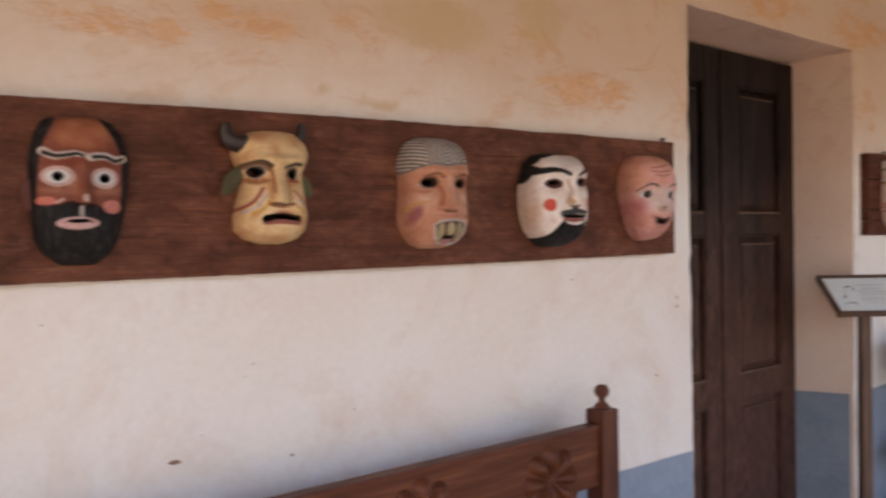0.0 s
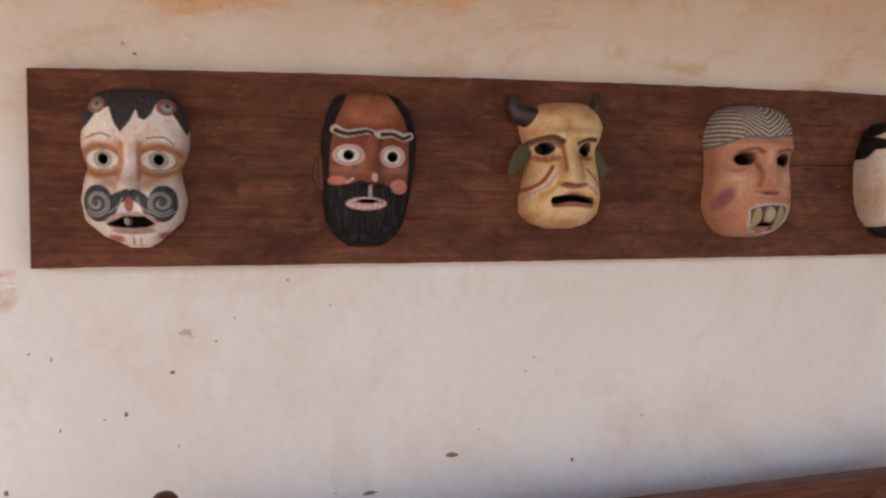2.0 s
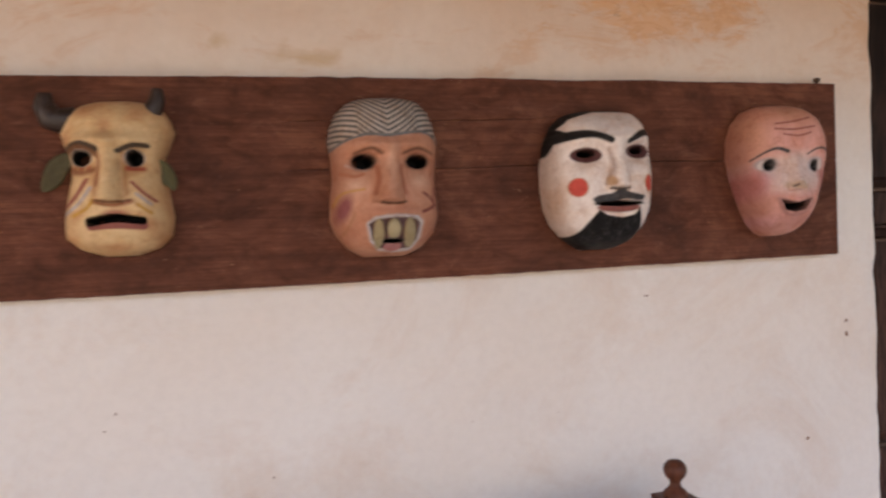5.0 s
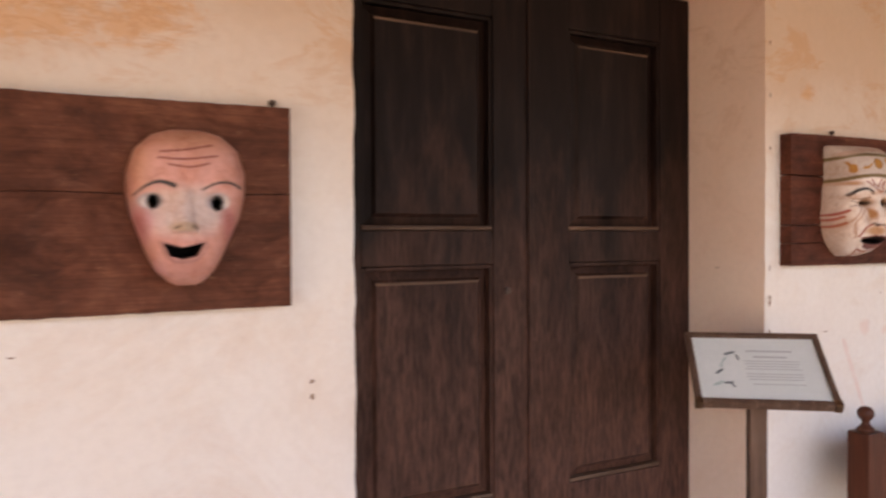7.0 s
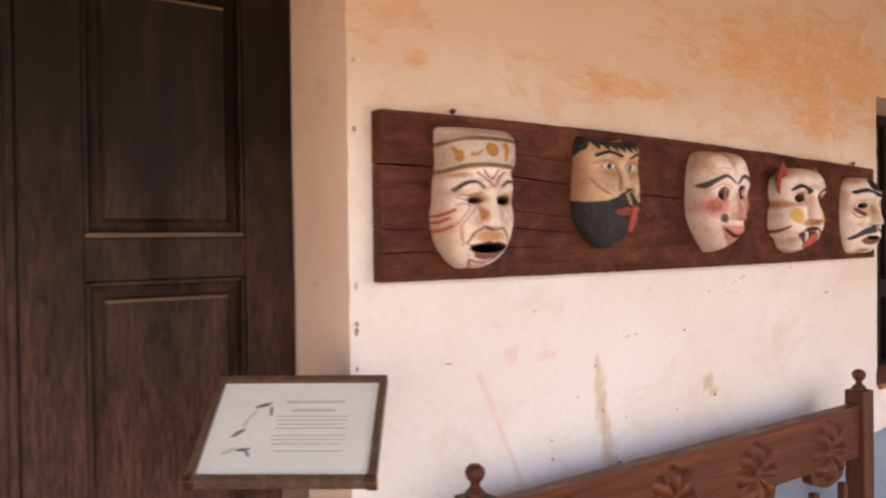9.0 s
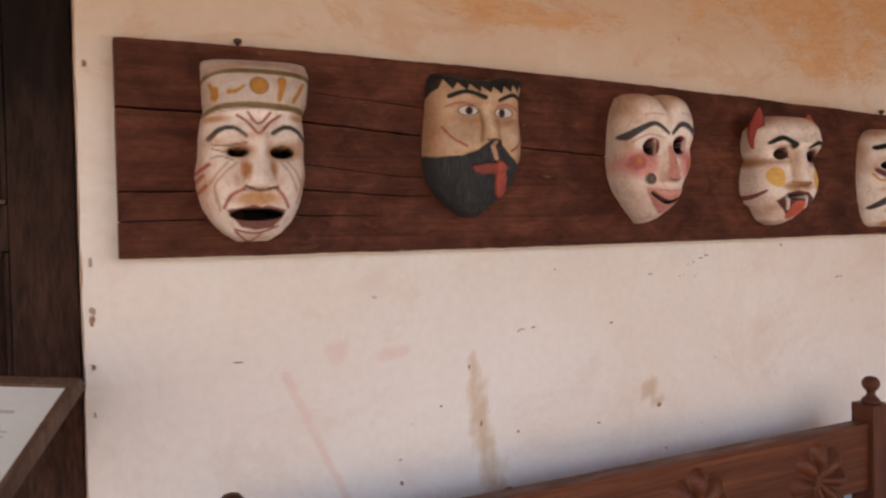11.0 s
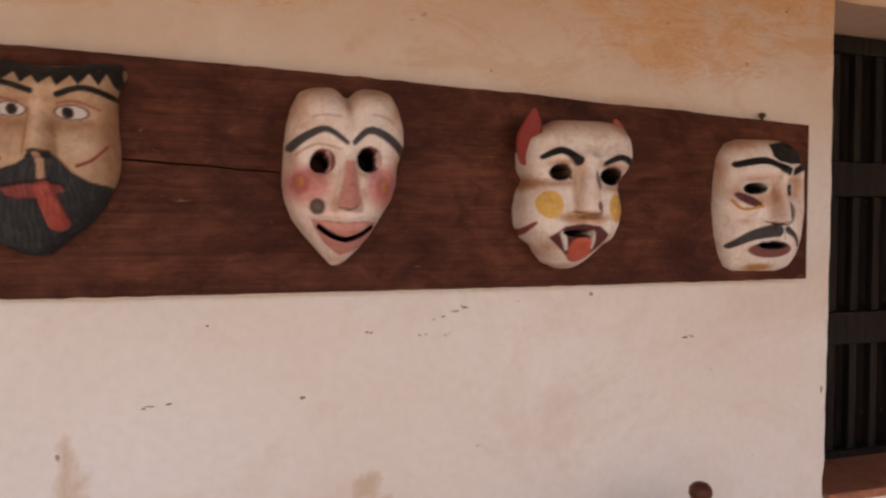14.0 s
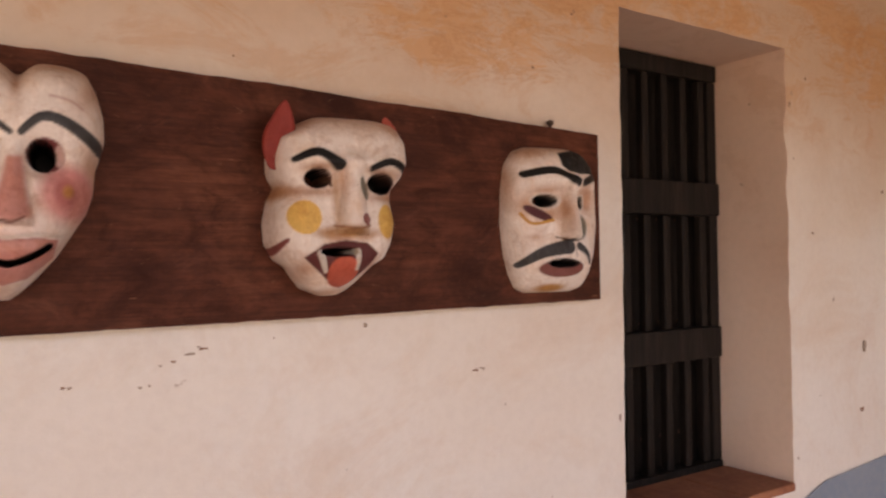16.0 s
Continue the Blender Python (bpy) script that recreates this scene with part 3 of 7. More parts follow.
mask_board("mask_board", -0.242, 1.893, (1.442, 1.733), (1.449, 1.781), BOARD_A, "long reddish-brown plank board hung on the plaster wall",
           [([(0, 0.52), (0.5, 0.55), (1, 0.56)], 0.50, 1.05, 0.0, 0.00015), ([(0, 0.78), (0.6, 0.79), (1, 0.82)], 0.50, 0.74, 0.0001, 0.0001)])
mask_board("mask_board", 3.151, 5.045, (1.489, 1.817), (1.494, 1.788), BOARD_B, "long dark-brown cracked plank board hung on the plaster wall",
           [([(0, 0.17), (0.3, 0.20), (1, 0.2)], 0.0, 0.24, 0.0010, 0.0002), ([(0, 0.31), (0.14, 0.315), (0.35, 0.27), (1, 0.27)], 0.0, 0.30, 0.0014, 0.0002),
            ([(0, 0.46), (0.1, 0.46), (0.28, 0.37), (1, 0.36)], 0.09, 0.30, 0.0002, 0.0003), ([(0, 0.69), (0.10, 0.675), (0.28, 0.595), (0.5, 0.53), (1, 0.51)], 0.0, 0.52, 0.0022, 0.0011),
            ([(0, 0.80), (0.16, 0.80), (0.28, 0.75), (1, 0.74)], 0.15, 0.30, 0.0002, 0.0004)], 0.0135)


def wall_hook(x, z):
    bm = bmesh.new()
    lathe(bm, [(0.0025, 0), (0.0025, 0.016), (0.006, 0.018), (0.006, 0.023), (0.001, 0.025)], 0, 0, 0, 10)
    add_box(bm, -0.012, 0.012, 0.004, 0.008, -0.004, 0.008)
    ob = link_mesh("hanging_hook", bm, IRON)
    ob.location = (x, -0.014, z - 0.012)
    ob.scale = (1.1, 1.1, 1.1)
    tagged(ob, "small rusty iron hook over the board's top edge", "hook", "hooks of the boards")


for hx, hz in ((1.868, 1.780), (3.335, 1.821), (4.95, 1.793)):
    wall_hook(hx, hz)


# ---- door in the recess ----
def door_leaf(parent, x0, x1, hinge_left):
    """Framed leaf with three raised panels."""
    y0, y1 = 0.246, 0.302
    leaf = part("door_leaf", box(x0, x1, y0 + 0.030, y1, 0.0, 2.21), DOOR, parent)
    a, b = (x0 + 0.105, x1 - 0.108)
    if not hinge_left:
        a, b = x0 + 0.108, x1 - 0.105
    rails = [(0.0, 0.10), (0.845, 0.945), (1.500, 1.580), (2.085, 2.21)]
    for s0, s1 in ((x0, a), (b, x1)):
        part("stile", box(s0, s1, y0, y0 + 0.030, 0.0, 2.21, 0.003), DOOR, leaf)
    for z0, z1 in rails:
        part("rail", box(a, b, y0 + 0.0012, y0 + 0.030, z0, z1, 0.003), DOOR, leaf)
    for (z0, z1), (u0, u1) in zip(rails, rails[1:]):
        lo, hi = z1, u0
        bm = bmesh.new()
        f = 0.030
        outer = [(a, lo), (b, lo), (b, hi), (a, hi)]
        inner = [(a + f, lo + f), (b - f, lo + f), (b - f, hi - f), (a + f, hi - f)]
        g = f + 0.008
        inner2 = [(a + g, lo + g), (b - g, lo + g), (b - g, hi - g), (a + g, hi - g)]
        r0 = [bm.verts.new((x, y0 + 0.027, z)) for x, z in outer]
        r1 = [bm.verts.new((x, y0 + 0.016, z)) for x, z in inner]
        r2 = [bm.verts.new((x, y0 + 0.008, z)) for x, z in inner2]
        for p, q in ((r0, r1), (r1, r2)):
            for i in range(4):
                bm.faces.new((p[i], p[(i + 1) % 4], q[(i + 1) % 4], q[i]))
        bm.faces.new(r2)
        part("panel", bm, DOOR, leaf)
        # worn mouldings in a paler colour that stands in for light on their edges
        part("moulding", box(a + 0.002, b - 0.002, y0 + 0.002, y0 + 0.026, lo + 0.001, lo + 0.011, 0.003), DOOR_EDGE, leaf, "worn lower moulding, paled to look lit")
        part("moulding", box(a + 0.036, b - 0.036, y0 + 0.0075, y0 + 0.020, hi - 0.043, hi - 0.036, 0.002), DOOR_EDGE, leaf, "worn upper moulding, paled to look lit")
        for s in (a + 0.001, b - 0.009):
            part("moulding", box(s, s + 0.008, y0 + 0.004, y0 + 0.026, lo + 0.012, hi - 0.002, 0.002), DOOR, leaf)
        part("moulding", box(a + 0.010, b - 0.010, y0 + 0.004, y0 + 0.026, hi - 0.010, hi - 0.001, 0.002), DOOR, leaf)
    return leaf


door = thing("door_1", (0, 0, 0), "closed dark weathered wooden double door with raised panels", "door", kind="structure")
left_leaf = door_leaf(door, 2.024, 2.572, True)
right_leaf = door_leaf(door, 2.578, 3.096, False)
part("astragal", box(2.560, 2.576, 0.2385, 0.2455, 0.01, 2.20, 0.003), DOOR, door)
bm = bmesh.new()
lathe(bm, [(0.009, 0), (0.009, 0.004), (0.007, 0.005)], 0, 0, 0, 14)
bmesh.ops.rotate(bm, verts=bm.verts, cent=(0, 0, 0), matrix=Matrix.Rotation(radians(90), 3, "X"))
bmesh.ops.translate(bm, verts=bm.verts, vec=(2.502, 0.2455, 1.436))
part("keyhole", bm, IRON, left_leaf, "dark iron keyhole plate")


# ---- barred window ----
win = thing("window_1", (0, 0, 0), "recessed window closed by a dark wooden bar grille", "window", kind="structure")
wx0, wx1, wy = WIN_OPEN[0] + 0.002, WIN_OPEN[1] - 0.010, 0.182
part("shutter", box(wx0, wx1, wy + 0.055, wy + 0.085, 1.05, 2.04), GRILLE, win, "dark closed shutter behind the bars")
for sx in (5.18, 5.25, 5.32, 5.39, 5.46, 5.53, 5.60, 5.645):
    part("shutter_batten", box(sx, sx + 0.006, wy + 0.049, wy + 0.054, 1.06, 2.03), GRILLE, win)
for z0, z1, yy in ((2.000, 2.040, 0.0), (1.668, 1.748, -0.003), (1.320, 1.396, -0.003), (1.047, 1.066, 0.0)):
    part("grille_rail", box(wx0, wx1, wy + yy, wy + 0.040, z0, z1, 0.004), GRILLE, win)
part("grille_stile", box(wx1 - 0.030, wx1, wy + 0.004, wy + 0.042, 1.067, 1.999, 0.003), GRILLE, win)
part("grille_stile", box(wx0, wx0 + 0.030, wy + 0.004, wy + 0.042, 1.067, 1.999, 0.003), GRILLE, win)
for i in range(7):
    bx = 5.222 + i * 0.0665
    for z0, z1 in ((1.067, 1.319), (1.397, 1.667), (1.749, 1.999)):
        part("bar", box(bx - 0.011, bx + 0.011, wy + 0.006, wy + 0.028, z0, z1, 0.004), GRILLE, win)
for i in range(6):
    bx = 5.2555 + i * 0.0665
    for z in (1.135, 1.407, 1.655):
        part("shutter_ledge", box(bx - 0.018, bx + 0.018, wy + 0.046, wy + 0.054, z, z + 0.008, 0.002), STAND, win)
sill = part("window_sill", box(WIN_OPEN[0] + 0.004, WIN_OPEN[1] - 0.004, 0.006, wy + 0.02, 1.030, 1.046), GROUT, win)
for i in range(3):
    x = WIN_OPEN[0] + 0.006 + i * 0.1775
    part("sill_brick", box(x, x + 0.175, -0.006 - 0.003 * (i % 2), wy - 0.002, 1.034, 1.053, 0.005), TERRACOTTA, sill)


# ---- benches ----
def rail_profile(length, centres, top, lobe, arch):
    """Underside of the carved rail: a lobe below each rosette, round arches cut between them."""
    pts = []
    n = 140
    for i in range(n + 1):
        x = length * i / n
        d = min(abs(x - c) for c in centres)
        gap = min((x - 0, length - x))
        low = lobe + 0.018 * (d / 0.075) ** 2 if d < 0.088 else None
        if low is None:
            half = (centres[1] - centres[0]) / 2 - 0.088
            mid = (centres[1] - centres[0]) / 2
            q = min(1.0, abs(mid - d) / half) if centres[0] < x < centres[-1] else min(1.0, abs(0.03 - gap) / 0.06)
            low = arch - (arch - lobe - 0.055) * (1 - math.sqrt(max(0.0, 1 - q * q))) ** 1.0
        pts.append((x, low))
    return pts


def rosette(parent, cx, cz, r, y):
    bm = bmesh.new()
    petals, rings, seg = 8, 7, 64
    grid = []
    for a in range(rings + 1):
        row = []
        for k in range(seg):
            th = 2 * math.pi * k / seg
            lobe = abs(math.cos(th * petals / 2))
            rr = r * (0.80 + 0.20 * lobe ** 0.6) * a / rings
            s = a / rings
            h = 0.024 * lobe ** 0.7 * math.sin(math.pi * min(1.0, max(0.0, (s - 0.16) / 0.84))) ** 0.8 - 0.004 * (1 - lobe)
            if s < 0.2:
                h = 0.010 * math.cos(s / 0.2 * math.pi / 2)
            if a == rings:
                h = -0.003
            row.append(bm.verts.new((cx + rr * math.cos(th), y - h, cz + rr * math.sin(th))))
        grid.append(row)
    for p, q in zip(grid, grid[1:]):
        for k in range(seg):
            try:
                bm.faces.new((p[k], p[(k + 1) % seg], q[(k + 1) % seg], q[k]))
            except ValueError:
                pass
    bmesh.ops.remove_doubles(bm, verts=bm.verts, dist=0.0004)
    bmesh.ops.recalc_face_normals(bm, faces=bm.faces)
    return part("rosette", bm, BENCH, parent, "carved eight-petal rosette", True)


def bench(x_left, x_right, y, rail_top, post_tops, centres):
    length = x_right - x_left
    ob = thing("bench", (x_left, y, 0), "reddish-brown carved wooden bench standing against the wall", "bench", "carved benches")
    zr = rail_top
    bm = bmesh.new()
    prof = rail_profile(length, centres, zr, zr - 0.195, zr - 0.140)
    yf, yb = -0.014, 0.014
    front = [(bm.verts.new((x, yf, zr)), bm.verts.new((x, yf, z)), bm.verts.new((x, yb, z)), bm.verts.new((x, yb, zr))) for x, z in prof]
    for p, q in zip(front, front[1:]):
        for i in range(4):
            bm.faces.new((p[i], p[(i + 1) % 4], q[(i + 1) % 4], q[i]))
    bm.faces.new(front[0][::-1])
    bm.faces.new(front[-1])
    bmesh.ops.recalc_face_normals(bm, faces=bm.faces)
    rail = part("back_rail", bm, BENCH, ob, "carved back rail with scalloped lower edge")
    part("cap", box(0.031, length - 0.031, -0.018, 0.018, zr + 0.0005, zr + 0.012, 0.003), BENCH, ob)
    for c in centres:
        rosette(rail, c, zr - 0.094, 0.088, yf - 0.001)
    for px, post_top in zip((0.0, length), post_tops):
        post = part("post", box(px - 0.030, px + 0.030, -0.028, 0.028, 0.0, post_top, 0.003), BENCH_Z, ob)
        bm = bmesh.new()
        lathe(bm, [(0.017, 0), (0.021, 0.004), (0.018, 0.010), (0.011, 0.016), (0.0085, 0.022), (0.010, 0.028), (0.016, 0.034), (0.0195, 0.043), (0.018, 0.052), (0.012, 0.059), (0.002, 0.062)], px, 0, post_top - 0.001, 24)
        part("finial", bm, BENCH_Z, post, "turned wooden finial", True)
        part("front_leg", box(px - 0.028, px + 0.028, -0.455, -0.400, 0.0, 0.64, 0.003), BENCH_Z, ob)
        part("armrest", box(px - 0.030, px + 0.030, -0.47, -0.029, 0.641, 0.672, 0.005), BENCH, ob)
        part("stretcher", box(px - 0.015, px + 0.015, -0.399, -0.029, 0.12, 0.17, 0.003), BENCH, ob)
    part("seat", box(0.031, length - 0.031, -0.46, -0.03, 0.425, 0.455, 0.005), BENCH, ob)
    part("apron", box(0.031, length - 0.031, -0.435, -0.41, 0.33, 0.424, 0.003), BENCH, ob)
    part("back_rail", box(0.031, length - 0.031, -0.014, 0.014, 0.56, 0.66, 0.003), BENCH, ob)
    k = 9
    for i in range(k):
        x = 0.10 + (length - 0.2) * i / (k - 1)
        part("spindle", box(x - 0.012, x + 0.012, -0.010, 0.010, 0.661, zr - 0.205, 0.003), BENCH_Z, ob)
    return ob


bench(-0.055, 1.440, -0.140, 1.022, (1.068, 1.068), (0.19, 0.56, 0.925, 1.295))
bench(3.285, 4.722, -0.138, 1.057, (1.088, 1.109), (0.225, 0.555, 0.885, 1.235))


# ---- reading stand ----
def reading_stand():
    ob = thing("information_stand", (2.928, -0.121, 0), "sloping information plaque in a wooden frame on a post", "sign stand", turn=-37.5)
    tilt = Matrix.Translation((0, 0, 1.268)) @ Matrix.Rotation(radians(37.0), 4, "X")

    def tilted(bm):
        bmesh.ops.transform(bm, matrix=tilt, verts=bm.verts)
        return bm
    w, h = 0.146, 0.108
    board = part("backing_board", tilted(box(-w + 0.004, w - 0.004, -h + 0.004, h - 0.004, -0.012, -0.002)), STAND, ob)
    for a, b, c, d in ((-w, w, h - 0.014, h), (-w, w, -h, -h + 0.014), (-w, -w + 0.013, -h + 0.0145, h - 0.0145), (w - 0.013, w, -h + 0.0145, h - 0.0145)):
        part("frame_strip", tilted(box(a, b, c, d, -0.012, 0.007, 0.002)), STAND, ob)
    for sx in (-1, 1):
        for sy in (-1, 1):
            if sy < 0:
                part("corner_cap", tilted(box(sx * (w - 0.006) - 0.008, sx * (w - 0.006) + 0.008, -h - 0.0015, -h + 0.0155, -0.0135, 0.0085, 0.002)), BRASS, ob, "worn brass corner")
    card = part("card", tilted(box(-w + 0.0135, w - 0.0135, -h + 0.0145, h - 0.0145, -0.0015, 0.0015)), PAPER, ob, "pale printed information card")
    lines = [(0.030, 0.052, 0.055, INK), (0.030, 0.034, 0.040, INK), (0.030, 0.021, 0.066, INK), (0.030, 0.013, 0.066, INK), (0.030, 0.005, 0.060, INK), (0.030, -0.003, 0.066, INK),
             (0.030, -0.018, 0.066, INK), (0.030, -0.026, 0.066, INK), (0.030, -0.034, 0.062, INK), (0.034, -0.048, 0.060, INK)]
    for i, (cx, cy, half, mat) in enumerate(lines):
        t = 0.0026 if i < 2 else 0.0013
        part("text_line", tilted(box(cx - half * 0.9, cx + half * 0.9, cy - t, cy + t, 0.0017, 0.0020)), mat, card)
    drawings = [(-0.055, 0.045, 0.014, 20, INK_DARK), (-0.070, 0.025, 0.010, 60, INK_GREEN), (-0.078, 0.008, 0.010, 75, INK_GREEN), (-0.085, -0.012, 0.013, 40, INK_DARK), (-0.070, -0.045, 0.012, 10, INK_DARK),
                (-0.062, -0.052, 0.009, 120, INK_DARK), (-0.092, -0.048, 0.016, 25, INK_GREEN), (-0.040, 0.032, 0.010, 100, INK_DARK)]
    for cx, cy, half, ang, mat in drawings:
        bm = bmesh.new()
        n = 12
        vs = []
        for k in range(n):
            th = 2 * math.pi * k / n
            r = 1 + 0.35 * noise.noise((cx * 90 + math.cos(th) * 2, cy * 90, math.sin(th) * 2))
            vs.append(bm.verts.new((half * r * math.cos(th), half * 0.28 * r * math.sin(th), 0.0018)))
        bm.faces.new(vs)
        bmesh.ops.transform(bm, matrix=Matrix.Translation((cx, cy, 0)) @ Matrix.Rotation(radians(ang), 4, "Z"), verts=bm.verts)
        part("drawing", tilted(bm), mat, card)
    bm = box(-0.019, 0.019, -0.001, 0.037, 0.02, 1.262, 0.003)
    part("post", bm, STAND, ob)
    part("foot_plate", box(-0.13, 0.13, -0.11, 0.15, 0.0, 0.02, 0.004), STAND, ob)


reading_stand()


# ---- room behind the open doorway ----
def back_room():
    far = 5.85
    bm = box(X0, -1.46, far, far + 0.12, -0.02, ZTOP)
    add_box(bm, -0.35, X1, far, far + 0.12, -0.02, ZTOP)
    add_box(bm, -1.46, -0.35, far, far + 0.12, 1.95, ZTOP)
    tagged(link_mesh("wall_back_room", bm, INSIDE), "plaster wall with a garden doorway, darkened in colour for shade", "wall", kind="structure")
    # an open leaf with lozenge panels
    ob = thing("door_2", (-1.455, far - 0.02, 0.0), "open greyish wooden door leaf with lozenge panels", "door", turn=-102, kind="structure")
    W, H = 0.98, 1.90
    leaf = part("door_leaf", box(0, W, -0.018, 0.012, 0.012, H), LATTICE, ob)
    cols, rows = 3, 4
    sw, rw = 0.075, 0.105
    pw = (W - sw * (cols + 1)) / cols
    ph = (H - 0.06 - rw * (rows + 1) - 0.10) / rows
    for s in (1, -1):
        y0, y1 = (0.0125, 0.032) if s > 0 else (-0.038, -0.0185)
        for c in range(cols + 1):
            part("stile", box(c * (pw + sw), c * (pw + sw) + sw, y0, y1, 0.012, H, 0.003), LATTICE, leaf)
        for c in range(cols):
            xa = c * (pw + sw) + sw
            for r in range(rows + 1):
                z0 = 0.012 if r == 0 else 0.112 + r * (ph + rw)
                z1 = 0.112 + r * (ph + rw) + rw
                part("rail", box(xa, xa + pw, y0 + 0.001, y1 - 0.001, z0, min(z1, H)), LATTICE, leaf)
                if r < rows:
                    za = z1
                    bm = bmesh.new()
                    cx, cz = xa + pw / 2, za + ph / 2
                    for (ax, az), (bx, bz) in (((0, 1), (1, 0)), ((1, 0), (0, -1)), ((0, -1), (-1, 0)), ((-1, 0), (0, 1))):
                        p, q = Vector((ax * pw / 2, 0, az * ph / 2)), Vector((bx * pw / 2, 0, bz * ph / 2))
                        d = (q - p).normalized()
                        nrm = Vector((-d.z, 0, d.x)) * 0.009
                        vs = []
                        for yy in (y0 + 0.003, y1 - 0.003):
                            vs.append([bm.verts.new((cx + v.x, yy, cz + v.z)) for v in (p - nrm, q - nrm, q + nrm, p + nrm)])
                        for i in range(4):
                            bm.faces.new((vs[0][i], vs[0][(i + 1) % 4], vs[1][(i + 1) % 4], vs[1][i]))
                        bm.faces.new(vs[0])
                        bm.faces.new(vs[1][::-1])
                    bmesh.ops.recalc_face_normals(bm, faces=bm.faces)
                    part("lozenge", bm, DOOR, leaf)
    # garden wall and bush outside
    tagged(link_mesh("garden_wall", box(-3.2, 1.0, 6.9, 7.1, -0.16, 0.34, 0.01), TERRACOTTA), "low brick-red garden wall beyond the doorway", "garden wall", kind="structure")
    bush = thing("bush", (-2.45, 12.6, -0.16), "yellow-green leafy bush behind the garden wall", "bush")
    rng = random.Random(5)
    trunk = bmesh.new()
    for k in range(7):
        a = rng.uniform(0, 6.28)
        top = Vector((0.5 * math.cos(a), 0.35 * math.sin(a), 0.6 + rng.uniform(0, 0.5)))
        r = 0.018
        lo = [trunk.verts.new((0.03 * math.cos(a) + r * math.cos(t), 0.03 * math.sin(a) + r * math.sin(t), 0)) for t in (0, 2.1, 4.2)]
        hi = [trunk.verts.new((top.x + r * 0.3 * math.cos(t), top.y + r * 0.3 * math.sin(t), top.z)) for t in (0, 2.1, 4.2)]
        for i in range(3):
            trunk.faces.new((lo[i], lo[(i + 1) % 3], hi[(i + 1) % 3], hi[i]))
    part("stems", trunk, BARK, bush)
    crown = bmesh.new()
    for k in range(1500):
        d = Vector((rng.gauss(0, 0.55), rng.gauss(0, 0.3), 0.55 + rng.gauss(0, 0.3)))
        if d.z < 0.02:
            continue
        rot = Euler((rng.uniform(0, 6), rng.uniform(0, 6), rng.uniform(0, 6))).to_matrix()
        s = rng.uniform(0.03, 0.06)
        crown.faces.new([crown.verts.new(d + rot @ Vector(p) * s) for p in ((0, -1, 0), (0.45, 0, 0.12), (0, 1, 0), (-0.45, 0, 0.12))])
    part("crown", crown, LEAF, bush)


back_room()


def room_tiles():
    """Square clay tiles on the room's floor."""
    size = 0.30
    bm = box(-size / 2 + 0.004, size / 2 - 0.004, -size / 2 + 0.004, size / 2 - 0.004, -0.012, 0.0, 0.003)
    first = None
    floor = bpy.data.objects["floor_room"]
    rng = random.Random(8)
    for i in range(12):
        for j in range(21):
            x, y = -3.3 + size * i, 0.20 + size * j
            if first is None:
                first = part("floor_tile", bm, TILE, floor)
                ob = first
            else:
                ob = new("floor_tile", first.data)
                ob.parent = floor
            ob.matrix_basis = pose(x, y, 0.0 - rng.uniform(0, 0.002), 0, 0, rng.choice((0, 90, 180, 270)) + rng.uniform(-0.5, 0.5))


# ---- carved masks ----
def painted_wood(name, rough, wear, streak=0.0):
    """Old brushed paint on carved wood: amber varnish in clouds, rubbed pale patches, nicks down to the wood."""
    m = Mat(name, rough)
    m.b.inputs["Specular IOR Level"].default_value = 0.15 if streak else 0.3
    at = m.t.nodes.new("ShaderNodeVertexColor")
    at.layer_name = "paint"
    off = m.t.nodes.new("ShaderNodeVectorMath")
    off.operation = "ADD"
    m.link(m.world_coord(), off.inputs[0])
    off.inputs[1].default_value = (0.3, 0.1, 0.7)
    p = off.outputs[0]
    cloud = m.noise(p, 19.0, 8, 0.70, 0.9)
    n = m.noise(p, 42.0, 7, 0.72, 0.6)
    f = m.noise(p, 150.0, 4, 0.6)
    brush = m.noise(m.world_coord((1.6, 1, 0.5)), 70.0, 5, 0.65, 1.2)
    c = at.outputs[0]
    c = m.mix(m.ramp(cloud, (0.48, 0.0), (0.68, 0.5)), c, m.mix(1.0, c, (0.84, 0.60, 0.42), "MULTIPLY"))
    c = m.mix(m.ramp(n, (0.36, 0.42), (0.50, 0.0)), c, m.mix(1.0, c, (0.66, 0.50, 0.42), "MULTIPLY"))
    c = m.mix(m.ramp(brush, (0.50, 0.0), (0.68, 0.7)), c, m.mix(1.0, c, (1.18, 1.20, 1.22), "MULTIPLY"))
    c = m.mix(m.ramp(m.noise(p, 62.0, 6, 0.75, 0.8), (0.65, 0.0), (0.72, wear)), c, (0.20, 0.11, 0.065))
    c = m.mix(m.ramp(f, (0.35, 0.18), (0.6, 0.0)), c, m.mix(1.0, c, (0.6, 0.5, 0.45), "MULTIPLY"))
    if streak:
        s = m.noise(m.world_coord((1, 1, 0.2)), 120.0, 4, 0.6, 0.8)
        c = m.mix(m.ramp(s, (0.5, 0.0), (0.72, streak)), c, (0.22, 0.21, 0.20))
    m.color(c)
    m.rough(m.ramp(n, (0.3, rough + 0.15), (0.7, rough - 0.08)))
    m.bump(m.mix(0.45, m.mix(0.5, n, brush), f), 0.4, 0.0025)
    return m.m


PAINT = painted_wood("painted carved wood", 0.55, 0.45)
PAINT_HAIR = painted_wood("painted carved hair", 0.6, 0.1, 0.16)
HORN = speckled("dark horn", (0.022, 0.013, 0.010), (0.045, 0.026, 0.019), 30.0, 0.45)


